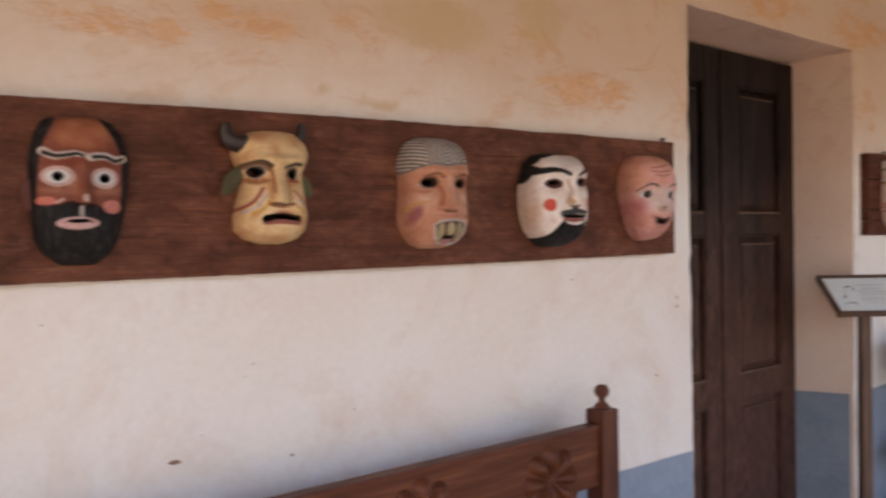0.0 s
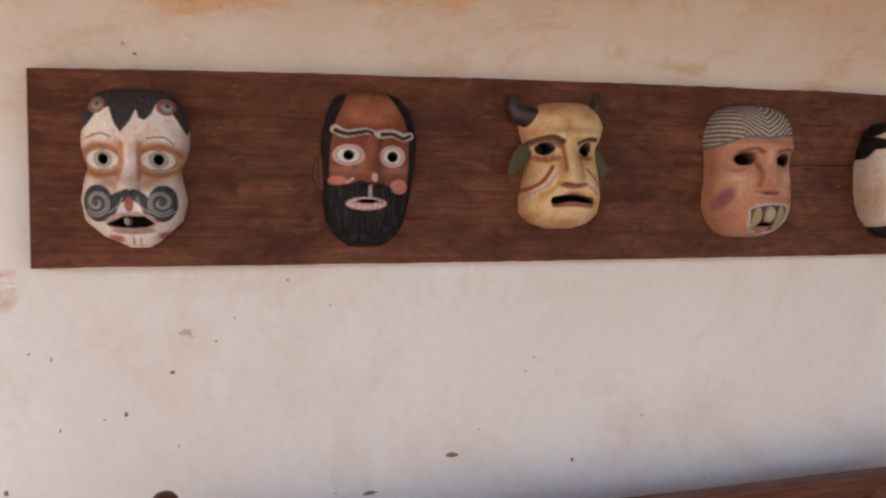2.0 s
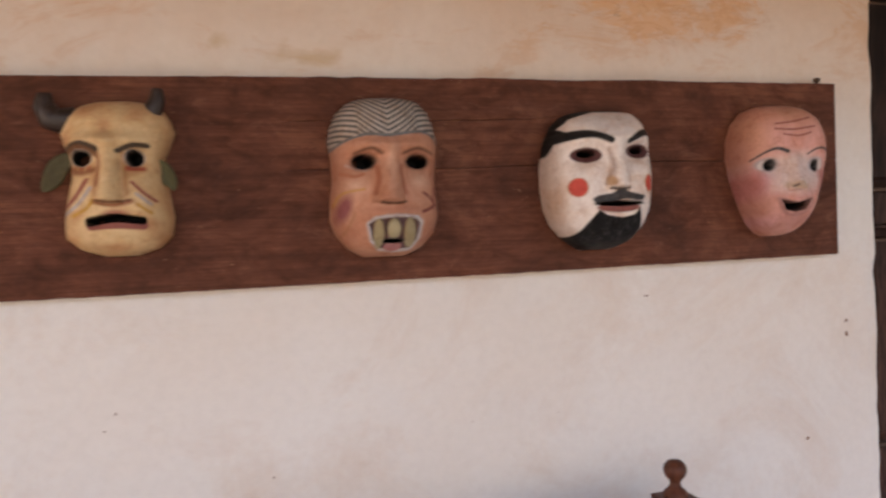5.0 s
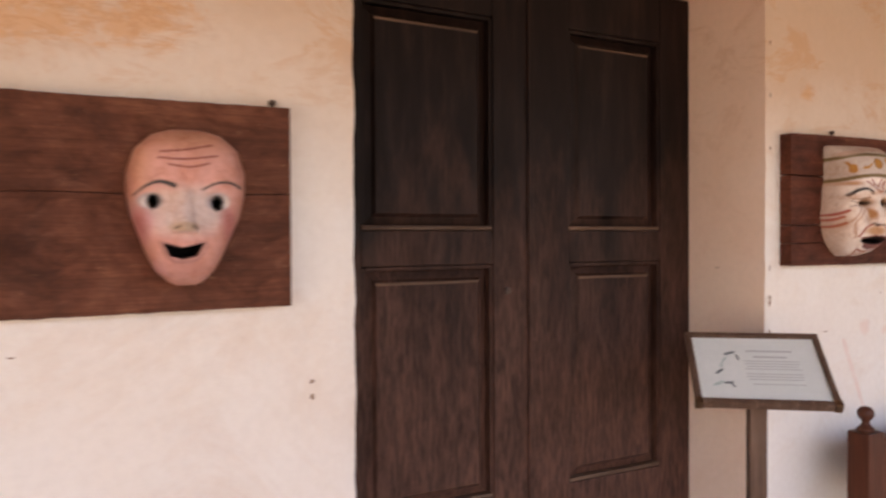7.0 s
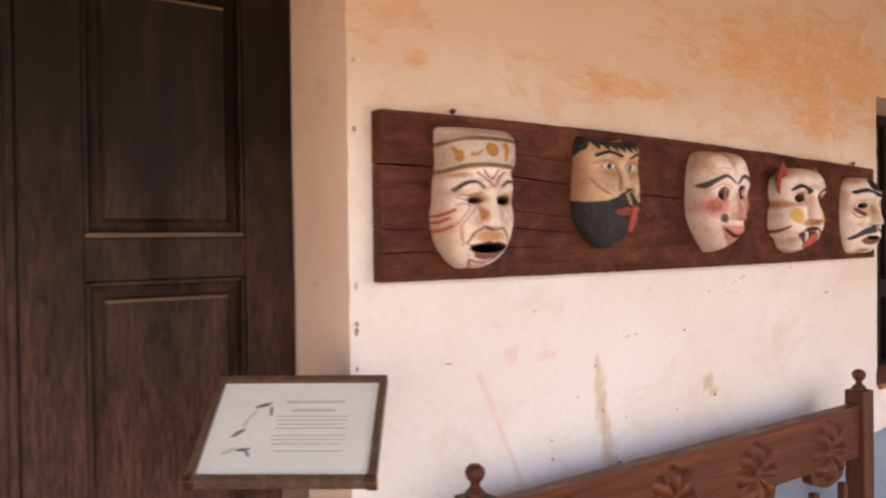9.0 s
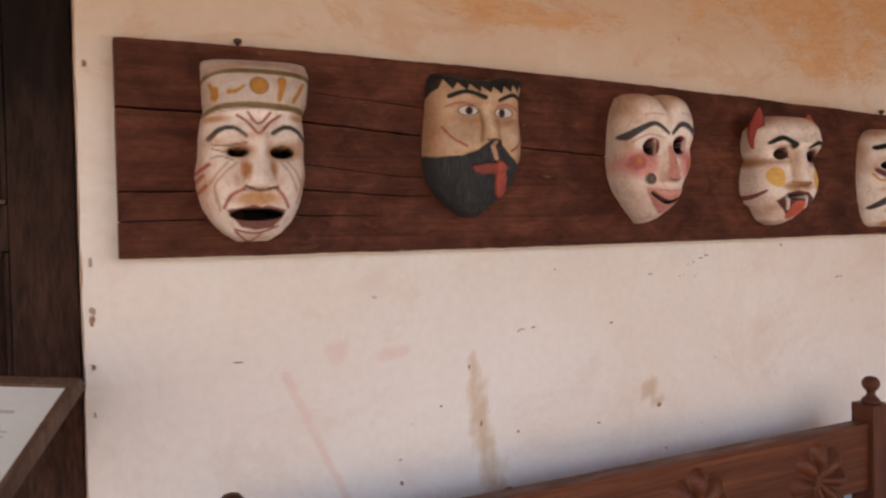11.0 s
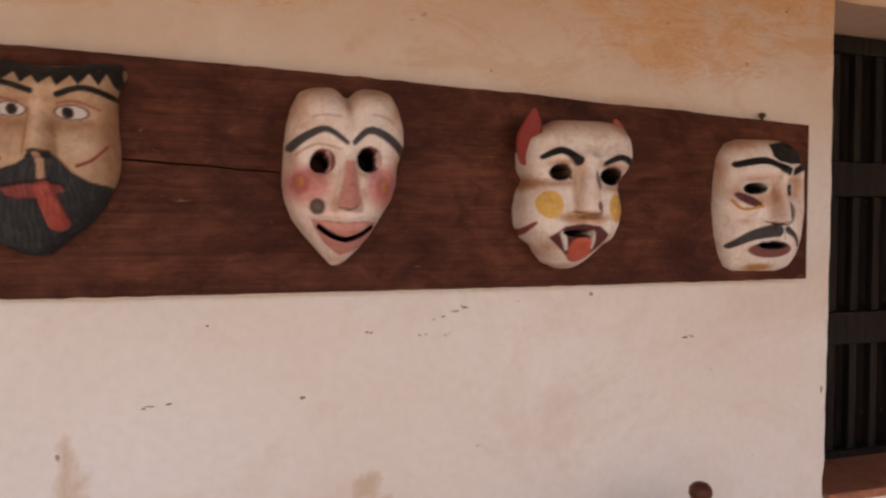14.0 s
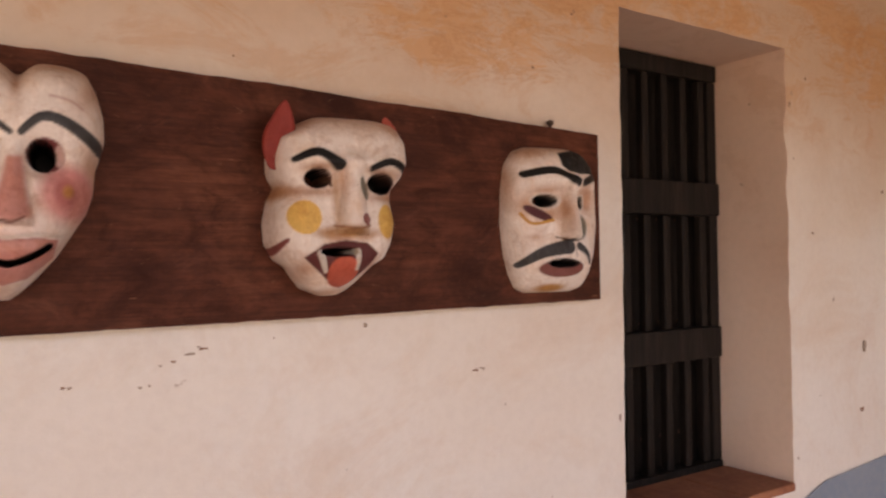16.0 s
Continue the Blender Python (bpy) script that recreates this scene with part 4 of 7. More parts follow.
class Carving:
    """A carved wooden mask. Lengths in millimetres from the middle of its back; rows are (height, left edge, right edge)."""

    def __init__(self, label, place, rows, base, depth=64.0, nu=132, nv=172, side=(2.9, 0.48)):
        self.label, self.place, self.depth = label, place, depth
        rows = sorted(rows)
        hs = np.array([r[0] for r in rows], float)
        s = np.linspace(0, 1, nv)
        s = 0.35 * s + 0.65 * (0.5 - 0.5 * np.cos(np.pi * s))
        z = hs[0] + (hs[-1] - hs[0]) * s

        def soft(col):
            v = np.interp(z, hs, np.array([r[col] for r in rows], float))
            for _ in range(3):
                v[1:-1] = 0.25 * v[:-2] + 0.5 * v[1:-1] + 0.25 * v[2:]
            return v
        xl, xr = soft(1), soft(2)
        a = np.linspace(-1, 1, nu)
        a = 0.45 * a + 0.55 * np.sin(a * np.pi / 2)
        self.u = np.repeat(a[None, :], nv, 0)
        w = np.repeat(((z - z[0]) / (z[-1] - z[0]) * 2 - 1)[:, None], nu, 1)
        self.X = (xl[:, None] + xr[:, None]) / 2 + (xr - xl)[:, None] / 2 * self.u
        self.Z = np.repeat(z[:, None], nu, 1)
        self.H = depth * np.clip(1 - np.abs(self.u) ** side[0], 0, 1) ** side[1] * np.clip(1 - np.abs(w) ** 4.5, 0, 1) ** 0.42
        self.rim = np.clip(1 - np.maximum(np.abs(self.u), np.abs(w)) ** 6, 0, 1)
        self.C = np.ones((nv, nu, 3)) * np.array(base)
        self.P = np.zeros((nv, nu), int)
        self.names = ["face"]
        self.extras = []
        self.w = w

    # shapes: how far each point lies inside, in millimetres
    def in_oval(self, cx, cz, rx, rz, rot=0.0):
        c, s = math.cos(radians(rot)), math.sin(radians(rot))
        dx, dz = self.X - cx, self.Z - cz
        px, pz = c * dx + s * dz, -s * dx + c * dz
        k = np.sqrt((px / rx) ** 2 + (pz / rz) ** 2) + 1e-6
        return (1 - k) * min(rx, rz)

    def in_stroke(self, pts, w0, w1=None):
        w1 = w0 if w1 is None else w1
        best = np.full(self.X.shape, -1e9)
        n = len(pts) - 1
        fine = []
        for i in range(n):
            p0, p1, p2, p3 = [np.array(pts[min(max(k, 0), n)], float) for k in (i - 1, i, i + 1, i + 2)]
            for q in range(6):
                t = q / 6
                fine.append(0.5 * (2 * p1 + (p2 - p0) * t + (2 * p0 - 5 * p1 + 4 * p2 - p3) * t * t + (3 * p1 - p0 - 3 * p2 + p3) * t ** 3))
        fine.append(np.array(pts[-1], float))
        for k, (a, b) in enumerate(zip(fine, fine[1:])):
            d = b - a
            t = np.clip(((self.X - a[0]) * d[0] + (self.Z - a[1]) * d[1]) / (d @ d + 1e-9), 0, 1)
            dist = np.hypot(self.X - a[0] - t * d[0], self.Z - a[1] - t * d[1])
            w = w0 + (w1 - w0) * (k + t) / (len(fine) - 1)
            best = np.maximum(best, w / 2 - dist)
        return best

    def in_shape(self, pts):
        inside = np.zeros(self.X.shape, bool)
        best = np.full(self.X.shape, 1e9)
        for (x0, z0), (x1, z1) in zip(pts, pts[1:] + pts[:1]):
            hit = ((z0 > self.Z) != (z1 > self.Z)) & (self.X < (x1 - x0) * (self.Z - z0) / (z1 - z0 + 1e-9) + x0)
            inside ^= hit
            dx, dz = x1 - x0, z1 - z0
            t = np.clip(((self.X - x0) * dx + (self.Z - z0) * dz) / (dx * dx + dz * dz + 1e-9), 0, 1)
            best = np.minimum(best, np.hypot(self.X - x0 - t * dx, self.Z - z0 - t * dz))
        return np.where(inside, best, -best)

    def lay(self, d, color, soft=1.2, name="", raise_by=0.0, much=1.0):
        m = np.clip(0.5 + d / soft, 0, 1)
        if color is not None:
            k = (m * much)[..., None]
            self.C = self.C * (1 - k) + np.array(color) * k
        if raise_by:
            self.H = self.H + raise_by * np.clip(0.5 + d / 3.0, 0, 1) * self.rim
        if name:
            self.names.append(name)
            self.P[d > 0] = len(self.names) - 1
        return self

    def oval(self, cx, cz, rx, rz, color, rot=0.0, **k):
        return self.lay(self.in_oval(cx, cz, rx, rz, rot), color, **k)

    def stroke(self, pts, w0, color, w1=None, **k):
        return self.lay(self.in_stroke(pts, w0, w1), color, **k)

    def shape(self, pts, color, **k):
        return self.lay(self.in_shape(pts), color, **k)

    def pit(self, d, floor=2.0):
        """Sink a well down to floor and colour it black, for the darkness of a hollow."""
        m = np.clip(0.5 + d / 1.6, 0, 1)
        self.H = self.H * (1 - m) + np.minimum(self.H, floor) * m
        k = np.clip(0.5 + (d + 1.3) / 1.2, 0, 1)[..., None]
        self.C = self.C * (1 - k) + np.array((0.004, 0.003, 0.003)) * k
        return self

    def swell(self, cx, cz, rx, rz, h, rot=0.0):
        c, s = math.cos(radians(rot)), math.sin(radians(rot))
        dx, dz = self.X - cx, self.Z - cz
        px, pz = c * dx + s * dz, -s * dx + c * dz
        self.H = self.H + 1.75 * h * np.exp(-((px / rx) ** 2 + (pz / rz) ** 2)) * self.rim
        return self

    def nose(self, top, tip, w0, w1, h0, h1):
        """A wedge from the brow to the tip, with an undercut below."""
        dx, dz = tip[0] - top[0], tip[1] - top[1]
        L2 = dx * dx + dz * dz
        t = ((self.X - top[0]) * dx + (self.Z - top[1]) * dz) / L2
        tt = np.clip(t, 0, 1)
        side = np.abs(self.X - top[0] - tt * dx)
        w = w0 + (w1 - w0) * tt
        h = 1.0 * (h0 + (h1 - h0) * tt ** 1.3)
        body = np.clip(1 - (side / w) ** 2, 0, 1) ** 0.8
        ends = np.clip((t + 0.25) / 0.25, 0, 1) * np.clip((1.10 - t) / 0.10, 0, 1) ** 0.5
        self.H = self.H + h * body * ends * self.rim
        return self

    def stripes(self, d, cx, period, slope, reach, light, dark):
        s = self.Z - slope * np.clip(reach - np.abs(self.X - cx), 0, None) * -1 + 4 * np.sin(np.abs(self.X - cx) / 18)
        q = np.clip(0.5 + 1.4 * np.sin(2 * np.pi * s / period), 0, 1)
        m = np.clip(0.5 + d / 1.2, 0, 1)[..., None]
        col = np.array(dark) * (1 - q[..., None]) + np.array(light) * q[..., None]
        self.C = self.C * (1 - m) + col * m
        self.H = self.H + 2.0 * (q - 0.5) * np.clip(d / 3, 0, 1) * self.rim
        return self

    def combed(self, d, cx, period, depth=1.2):
        """Carved strands fanning out from cx."""
        fan = (self.X - cx) * (1 + 0.0022 * self.Z) + 1.5 * np.sin(self.Z / 7.0)
        self.H = self.H + depth * np.sin(2 * np.pi * fan / period) * np.clip(d / 5, 0, 1) * self.rim
        return self

    def edge_tint(self, color, much, width=0.2, top_only=False):
        e = np.clip((np.abs(self.u) - (1 - width)) / width, 0, 1)
        zz = (self.Z - self.Z.min()) / (self.Z.max() - self.Z.min())
        e = np.maximum(e * (0.3 if top_only else 1.0), np.clip((zz - (1 - width * 0.8)) / (width * 0.8), 0, 1))
        k = (e * much)[..., None]
        self.C = self.C * (1 - k) + np.array(color) * k
        return self

    def glaze_shade(self, *spots, color=(0.42, 0.17, 0.06), much=0.6):
        """Amber varnish, and painted shade or highlights, in soft spots (x, z, half width, half height, tilt)."""
        for cx, cz, rx, rz, rot in spots:
            c, s = math.cos(radians(rot)), math.sin(radians(rot))
            dx, dz = self.X - cx, self.Z - cz
            px, pz = c * dx + s * dz, -s * dx + c * dz
            k = (np.exp(-((px / rx) ** 2 + (pz / rz) ** 2)) * much)[..., None]
            self.C = self.C * (1 - k) + np.array(color) * k
        return self

    def cleft(self, cx, width, drop):
        """A dip in the top edge."""
        k = np.clip((self.w - 0.45) / 0.55, 0, 1) ** 1.5
        self.Z = self.Z - drop * np.exp(-((self.X - cx) / width) ** 2) * k
        return self

    def pieces(self):
        """Each painted part as its connected pieces: (name, which cells)."""
        cells = self.P[:-1, :-1].copy()
        nv, nu = cells.shape
        lab = np.arange(nv * nu).reshape(nv, nu)
        while True:
            old = lab.copy()
            for a, b in (((slice(1, None), slice(None)), (slice(None, -1), slice(None))), ((slice(None), slice(1, None)), (slice(None), slice(None, -1)))):
                same = cells[a] == cells[b]
                low = np.where(same, np.minimum(lab[a], lab[b]), lab[a])
                lab[a] = low
                lab[b] = np.where(same, np.minimum(lab[b], low), lab[b])
            lab = lab.reshape(-1)[lab]
            if (lab == old).all():
                break
        lab, kinds = lab.reshape(-1), cells.reshape(-1)
        out = []
        for n, name in enumerate(self.names):
            ids, count = np.unique(lab[kinds == n], return_counts=True)
            if not len(ids):
                continue
            big = [i for i, c in zip(ids, count) if c >= 40] or [ids[np.argmax(count)]]
            rest = [i for i in ids if i not in big]
            if name == "face":
                big, rest = big[:1], list(big[1:]) + rest
            out += [(name, lab == i) for i in big]
            if name == "face":
                first = len(out) - 1
            else:
                out[first] = ("face", out[first][1] | np.isin(lab, rest))
            if name == "face" and rest:
                out[first] = ("face", out[first][1] | np.isin(lab, rest))
        return out

    def build(self, turn=0.0):
        ob = thing("mask", (self.place[0], -0.0335, self.place[1]), self.label, "mask", "masks on the boards", turn)
        nv, nu = self.X.shape
        co = np.stack([self.X, -np.maximum(self.H, 0.0), self.Z], -1).reshape(-1, 3) / 1000
        col = np.concatenate([np.clip(self.C, 0, 1), np.ones((nv, nu, 1))], -1).reshape(-1, 4)
        ii, jj = np.meshgrid(np.arange(nv - 1), np.arange(nu - 1), indexing="ij")
        k = (ii * nu + jj)
        quads = np.stack([k, k + 1, k + nu + 1, k + nu], -1).reshape(-1, 4)
        for name, mine in self.pieces():
            q = quads[mine]
            used, inv = np.unique(q.reshape(-1), return_inverse=True)
            me = bpy.data.meshes.new(name)
            me.from_pydata(co[used].tolist(), [], inv.reshape(-1, 4).tolist())
            ca = me.color_attributes.new("paint", "FLOAT_COLOR", "POINT")
            ca.data.foreach_set("color", col[used].astype(np.float32).reshape(-1))
            me.polygons.foreach_set("use_smooth", [True] * len(me.polygons))
            me.materials.append(PAINT_HAIR if name in ("beard", "hair", "moustache") else PAINT)
            me.update()
            o = new(name, me)
            o.parent = ob
        for name, verts, faces, color, mat in self.extras:
            me = bpy.data.meshes.new(name)
            me.from_pydata(verts, [], faces)
            ca = me.color_attributes.new("paint", "FLOAT_COLOR", "POINT")
            ca.data.foreach_set("color", [c for _ in verts for c in (*color, 1.0)])
            me.polygons.foreach_set("use_smooth", [True] * len(me.polygons))
            me.materials.append(mat)
            me.update()
            o = new(name, me)
            o.parent = ob
        return ob

    def horn(self, name, path, r0, r1, color, mat, flat=1.0, y=20.0, swell=0.0):
        """A curved, tapering limb along path (x, z); flat under 1 makes it leaf- or ear-like."""
        verts, faces, n, m = [], [], 14, 14
        pts = [np.array(p, float) for p in path]
        for a in range(m + 1):
            t = a / m * (len(pts) - 1)
            i = min(int(t), len(pts) - 2)
            f = t - i
            p0, p1, p2, p3 = [pts[min(max(q, 0), len(pts) - 1)] for q in (i - 1, i, i + 1, i + 2)]
            c = 0.5 * (2 * p1 + (p2 - p0) * f + (2 * p0 - 5 * p1 + 4 * p2 - p3) * f * f + (3 * p1 - p0 - 3 * p2 + p3) * f ** 3)
            d = pts[i + 1] - pts[i]
            d = d / (np.hypot(*d) + 1e-9)
            s = a / m
            r = r0 + (r1 - r0) * s + swell * math.sin(math.pi * s)
            for b in range(n):
                th = 2 * math.pi * b / n
                ox, oy = r * math.cos(th), r * flat * math.sin(th)
                if flat < 0.9 and math.sin(th) > 0:
                    oy *= 1 - 1.3 * (1 - abs(math.cos(th)))
                verts.append(((c[0] - d[1] * ox) / 1000, -(y + oy) / 1000, (c[1] + d[0] * ox) / 1000))
        for a in range(m):
            for b in range(n):
                faces.append((a * n + b, a * n + (b + 1) % n, (a + 1) * n + (b + 1) % n, (a + 1) * n + b))
        faces.append(tuple(range(n))[::-1])
        faces.append(tuple(range(m * n, m * n + n)))
        self.extras.append((name, verts, faces, color, mat))
        return self


imp = Carving("white carved mask with curled grey moustache and dark fringe", (-0.095, 1.590), [(119, -37, 42), (106, -59, 60), (85, -70, 73), (58, -76, 77), (32, -76, 76), (14, -72, 71), (0, -67, 64), (-16, -72, 66), (-47, -77, 73), (-78, -71, 66), (-101, -45, 43), (-112, -21, 30), (-119, -9, 18)], (0.77, 0.69, 0.63), 55)
imp.edge_tint((0.5, 0.3, 0.2), 0.5)
imp.swell(-45.7, -50.8, 32.0, 41.3, 9)
imp.swell(36.0, -52.2, 33.4, 42.2, 9)
imp.swell(-1.5, 52.3, 57.0, 34.5, 5)
imp.swell(-42.0, 4.9, 28.8, 20.5, -9)
imp.swell(34.6, 4.7, 29.9, 20.9, -9)
imp.nose((-1.5, 30.7), (-4.5, -29.8), 11.2, 16.4, 6, 20)
imp.glaze_shade((-44, 26, 30, 9, 8), (38, 26, 30, 9, -8), (-46, -8, 26, 10, -12), (40, -8, 26, 10, 12), (-20, 12, 9, 26, 0), (16, 12, 9, 26, 0), much=0.85)
imp.glaze_shade((-68, 6, 12, 26, 0), (66, 6, 12, 26, 0), (-30, -24, 18, 8, -20), (24, -24, 18, 8, 20), much=0.7)
for side, ex in ((-1, -41.5), (1, 34.6)):
    imp.stroke([(ex + side * 30, 20.0), (ex + side * 6, 31.0), (ex - side * 20, 22.0)], 9.0, (0.36, 0.135, 0.05), soft=7.0)
    imp.stroke([(ex + side * 30, 2.0), (ex + side * 4, -12.0), (ex - side * 22, -6.0)], 8.0, (0.38, 0.15, 0.06), soft=7.0)
    imp.oval(ex, 11.0, 25.5, 15.8, (0.20, 0.10, 0.06))
    imp.oval(ex, 11.4, 23.6, 14.0, (0.66, 0.60, 0.54), raise_by=2.0)
    imp.oval(ex + 1.0, 11.6, 13.4, 12.6, (0.30, 0.26, 0.23))
    imp.oval(ex + 1.0, 11.8, 10.6, 10.4, (0.44, 0.40, 0.36))
    imp.oval(ex + 1.0, 12.0, 7.4, 7.8, (0.03, 0.022, 0.02))
    imp.pit(imp.in_oval(ex + 1.0, 12.4, 5.8, 6.2, 0), 2)
imp.stroke([(-64.8, 2.1), (-41.9, -5.5), (-19.3, 3.6)], 3.4, (0.45, 0.33, 0.18))
imp.stroke([(19.5, -2.2), (37.6, -5.8), (59.6, 0.3)], 3.6, (0.45, 0.33, 0.18))
imp.stroke([(-13.7, 33.3), (-13.2, 9.2), (-17.4, -16.8)], 5.0, (0.42, 0.15, 0.07), soft=6.0)
imp.stroke([(12.0, 33.4), (10.5, 9.1), (10.6, -16.9)], 4.6, (0.42, 0.15, 0.07), soft=6.0)
imp.oval(-3.6, -27.2, 14.2, 10.5, (0.72, 0.60, 0.50), soft=4.0, raise_by=4.0)
imp.stroke([(-64.4, 41.5), (-42.0, 47.6), (-27.8, 42.6)], 2.2, (0.12, 0.11, 0.11))
imp.stroke([(21.0, 41.3), (43.5, 44.0), (57.3, 33.7)], 2.0, (0.12, 0.11, 0.11))
imp.shape([(-74.2, 49.8), (-73.5, 89.4), (-51.4, 112.7), (-23.3, 120.2), (33.6, 120.1), (64.9, 109.7), (78.7, 66.3), (73.9, 49.6), (61.9, 68.7), (51.5, 84.2), (32.6, 91.6), (27.2, 76.8), (18.6, 67.2), (10.5, 69.7), (6.1, 83.4), (-1.9, 64.3), (-13.8, 48.7), (-22.3, 60.6), (-30.9, 86.1), (-44.7, 80.7), (-60.4, 61.8)], (0.045, 0.043, 0.045), name='hair', raise_by=3.0)
imp.oval(-48.3, 89.1, 12.7, 12.7, (0.28, 0.12, 0.09), name='boss', raise_by=4.0)
imp.oval(-46.8, 88.3, 7.1, 6.8, (0.3, 0.29, 0.28))
imp.oval(-46.7, 90.8, 3.1, 3.4, (0.06, 0.06, 0.06))
imp.oval(46.6, 88.4, 13.4, 13.0, (0.28, 0.12, 0.09), name='boss', raise_by=4.0)
imp.oval(48.3, 87.6, 7.5, 6.9, (0.3, 0.29, 0.28))
imp.oval(48.4, 90.2, 3.4, 3.5, (0.06, 0.06, 0.06))
imp.stroke([(-4.9, -40.2), (-23.0, -47.8), (-28.5, -64.1), (-46.5, -71.5), (-60.3, -57.5), (-58.0, -38.6), (-43.4, -32.0), (-32.5, -42.4), (-39.4, -54.4), (-47.2, -47.4)], 16.4, (0.055, 0.055, 0.058), w1=10.2, name='moustache', raise_by=3.0)
imp.stroke([(5.0, -40.4), (17.8, -50.2), (25.5, -66.1), (43.7, -71.8), (54.3, -57.0), (51.6, -36.6), (38.4, -32.9), (29.6, -45.1), (37.6, -55.8), (44.5, -48.9)], 16.6, (0.055, 0.055, 0.058), w1=10.4, name='moustache', raise_by=3.0)
imp.oval(-46.5, -50.5, 15.5, 17.0, (0.075, 0.074, 0.075))
imp.oval(41.0, -50.8, 15.5, 17.0, (0.075, 0.074, 0.075))
for side, mx in ((-1, -46.0), (1, 40.5)):
    for turns, reach in ((1.9, 17.0), (1.9, 21.5)):
        pts = [(mx + side * reach * q / 14 * math.cos(turns * 2 * math.pi * q / 14), -51.0 + reach * q / 14 * math.sin(turns * 2 * math.pi * q / 14)) for q in range(3, 15)]
        imp.stroke(pts, 2.4, (0.30, 0.29, 0.28))
    imp.stroke([(mx - side * 16, -66.0), (mx - side * 28, -56.0), (-2 - side * -10, -44.0)], 2.2, (0.28, 0.27, 0.26))
imp.oval(-3.7, -53.3, 6.5, 11.3, (0.36, 0.12, 0.09))
imp.oval(-0.5, -79.5, 34.5, 14.9, (0.5, 0.33, 0.28), raise_by=3.0)
imp.pit(imp.in_shape([(-32.4, -82.2), (-10.1, -71.5), (17.0, -72.1), (28.4, -81.1), (19.9, -85.3), (1.6, -87.5), (-21.2, -85.1)]))
imp.oval(-10.3, -78.4, 5.7, 7.0, (0.62, 0.56, 0.5), name='tooth', raise_by=38.0)
imp.oval(1.5, -91.8, 29.6, 5.2, (0.42, 0.26, 0.22))
imp.oval(-25.1, -104.1, 12.2, 6.1, (0.45, 0.14, 0.12), soft=4.0)
imp.oval(44.5, -100.1, 11.8, 6.2, (0.45, 0.14, 0.12), soft=4.0)
imp.stroke([(-0.5, -102.3), (-0.9, -112.8)], 1.8, (0.25, 0.15, 0.12))
imp.stroke([(9.4, -102.6), (9.0, -113.1)], 1.8, (0.25, 0.15, 0.12))
imp.build(-2)

elder = Carving("brown carved mask with black beard and staring white eyes", (0.260, 1.596), [(125, -37, 32), (116, -57, 52), (94, -68, 68), (51, -78, 79), (3, -79, 75), (-45, -76, 67), (-84, -71, 58), (-108, -56, 44), (-125, -33, 21)], (0.2, 0.055, 0.03), 52)
elder.oval(4.3, 92.6, 40.2, 30.4, (0.30, 0.095, 0.045), soft=14.0)
elder.glaze_shade((-30, 84, 12, 14, 20), (28, 98, 12, 10, 0), (4, 76, 10, 8, 0), (-14, 108, 12, 7, 0), color=(0.42, 0.17, 0.08), much=0.5)
elder.glaze_shade((-40, -2, 26, 7, -6), (36, -2, 24, 7, 6), (-18, 10, 8, 12, 0), color=(0.46, 0.21, 0.13), much=0.55)
elder.swell(-37.9, 19.2, 32.6, 20.6, -8)
elder.swell(34.3, 17.5, 29.8, 21.0, -8)
elder.swell(-35.9, 21.1, 19.2, 13.2, 5)
elder.swell(32.3, 19.4, 17.8, 13.3, 5)
elder.swell(-2.4, 53.3, 68.2, 11.3, 6)
elder.nose((2.3, 44.8), (-3.9, -21.4), 10.4, 19.0, 8, 20)
elder.stroke([(-49.1, 117.7), (-71.0, 67.3), (-78.1, 2.3), (-78.2, -44.3)], 20.4, (0.011, 0.01, 0.01), w1=22.4, name='hair')
elder.stroke([(38.1, 122.0), (65.1, 69.3), (69.1, 2.2), (61.2, -46.0)], 20.8, (0.011, 0.01, 0.01), w1=17.4, name='hair')
elder.shape([(-84.3, -23.7), (-65.5, -25.7), (-38.8, -25.9), (-19.4, -18.5), (-4.0, -28.1), (15.7, -24.4), (39.3, -36.1), (59.5, -28.6), (73.7, -26.8), (62.9, -65.3), (48.1, -105.7), (15.7, -131.8), (-39.1, -130.0), (-72.9, -100.6)], (0.011, 0.01, 0.01), name='beard', raise_by=3.0)
elder.combed(elder.in_oval(0, -80, 70, 60), 0, 7.0, 0.9)
elder.stroke([(-58.8, 61.9), (-42.9, 53.7), (-14.0, 57.8), (1.5, 54.3)], 14.0, (0.58, 0.5, 0.45), w1=8.4)
elder.stroke([(9.3, 52.5), (29.0, 55.5), (48.8, 50.0), (62.8, 54.0)], 13.4, (0.58, 0.5, 0.45), w1=11.4)
elder.stroke([(-58.0, 59.1), (-40.0, 52.8), (-12.0, 56.9), (-2.4, 53.3)], 7.6, (0.011, 0.01, 0.01), w1=4.8, name='eyebrow', raise_by=1.5)
elder.stroke([(12.2, 52.5), (31.0, 53.6), (47.7, 48.1), (60.8, 53.0)], 6.6, (0.011, 0.01, 0.01), w1=5.6, name='eyebrow', raise_by=1.5)
elder.oval(-37.8, 21.1, 24.9, 16.8, (0.52, 0.36, 0.32))
elder.oval(-37.8, 21.1, 19.5, 13.2, (0.3, 0.2, 0.18))
elder.oval(-37.8, 21.1, 17.5, 11.7, (0.6, 0.57, 0.55))
elder.oval(-37.8, 21.1, 8.6, 8.0, (0.01, 0.01, 0.01))
elder.pit(elder.in_oval(-37.8, 21.1, 6.7, 6.1, 0), 2)
elder.oval(32.3, 19.4, 21.8, 17.2, (0.52, 0.36, 0.32))
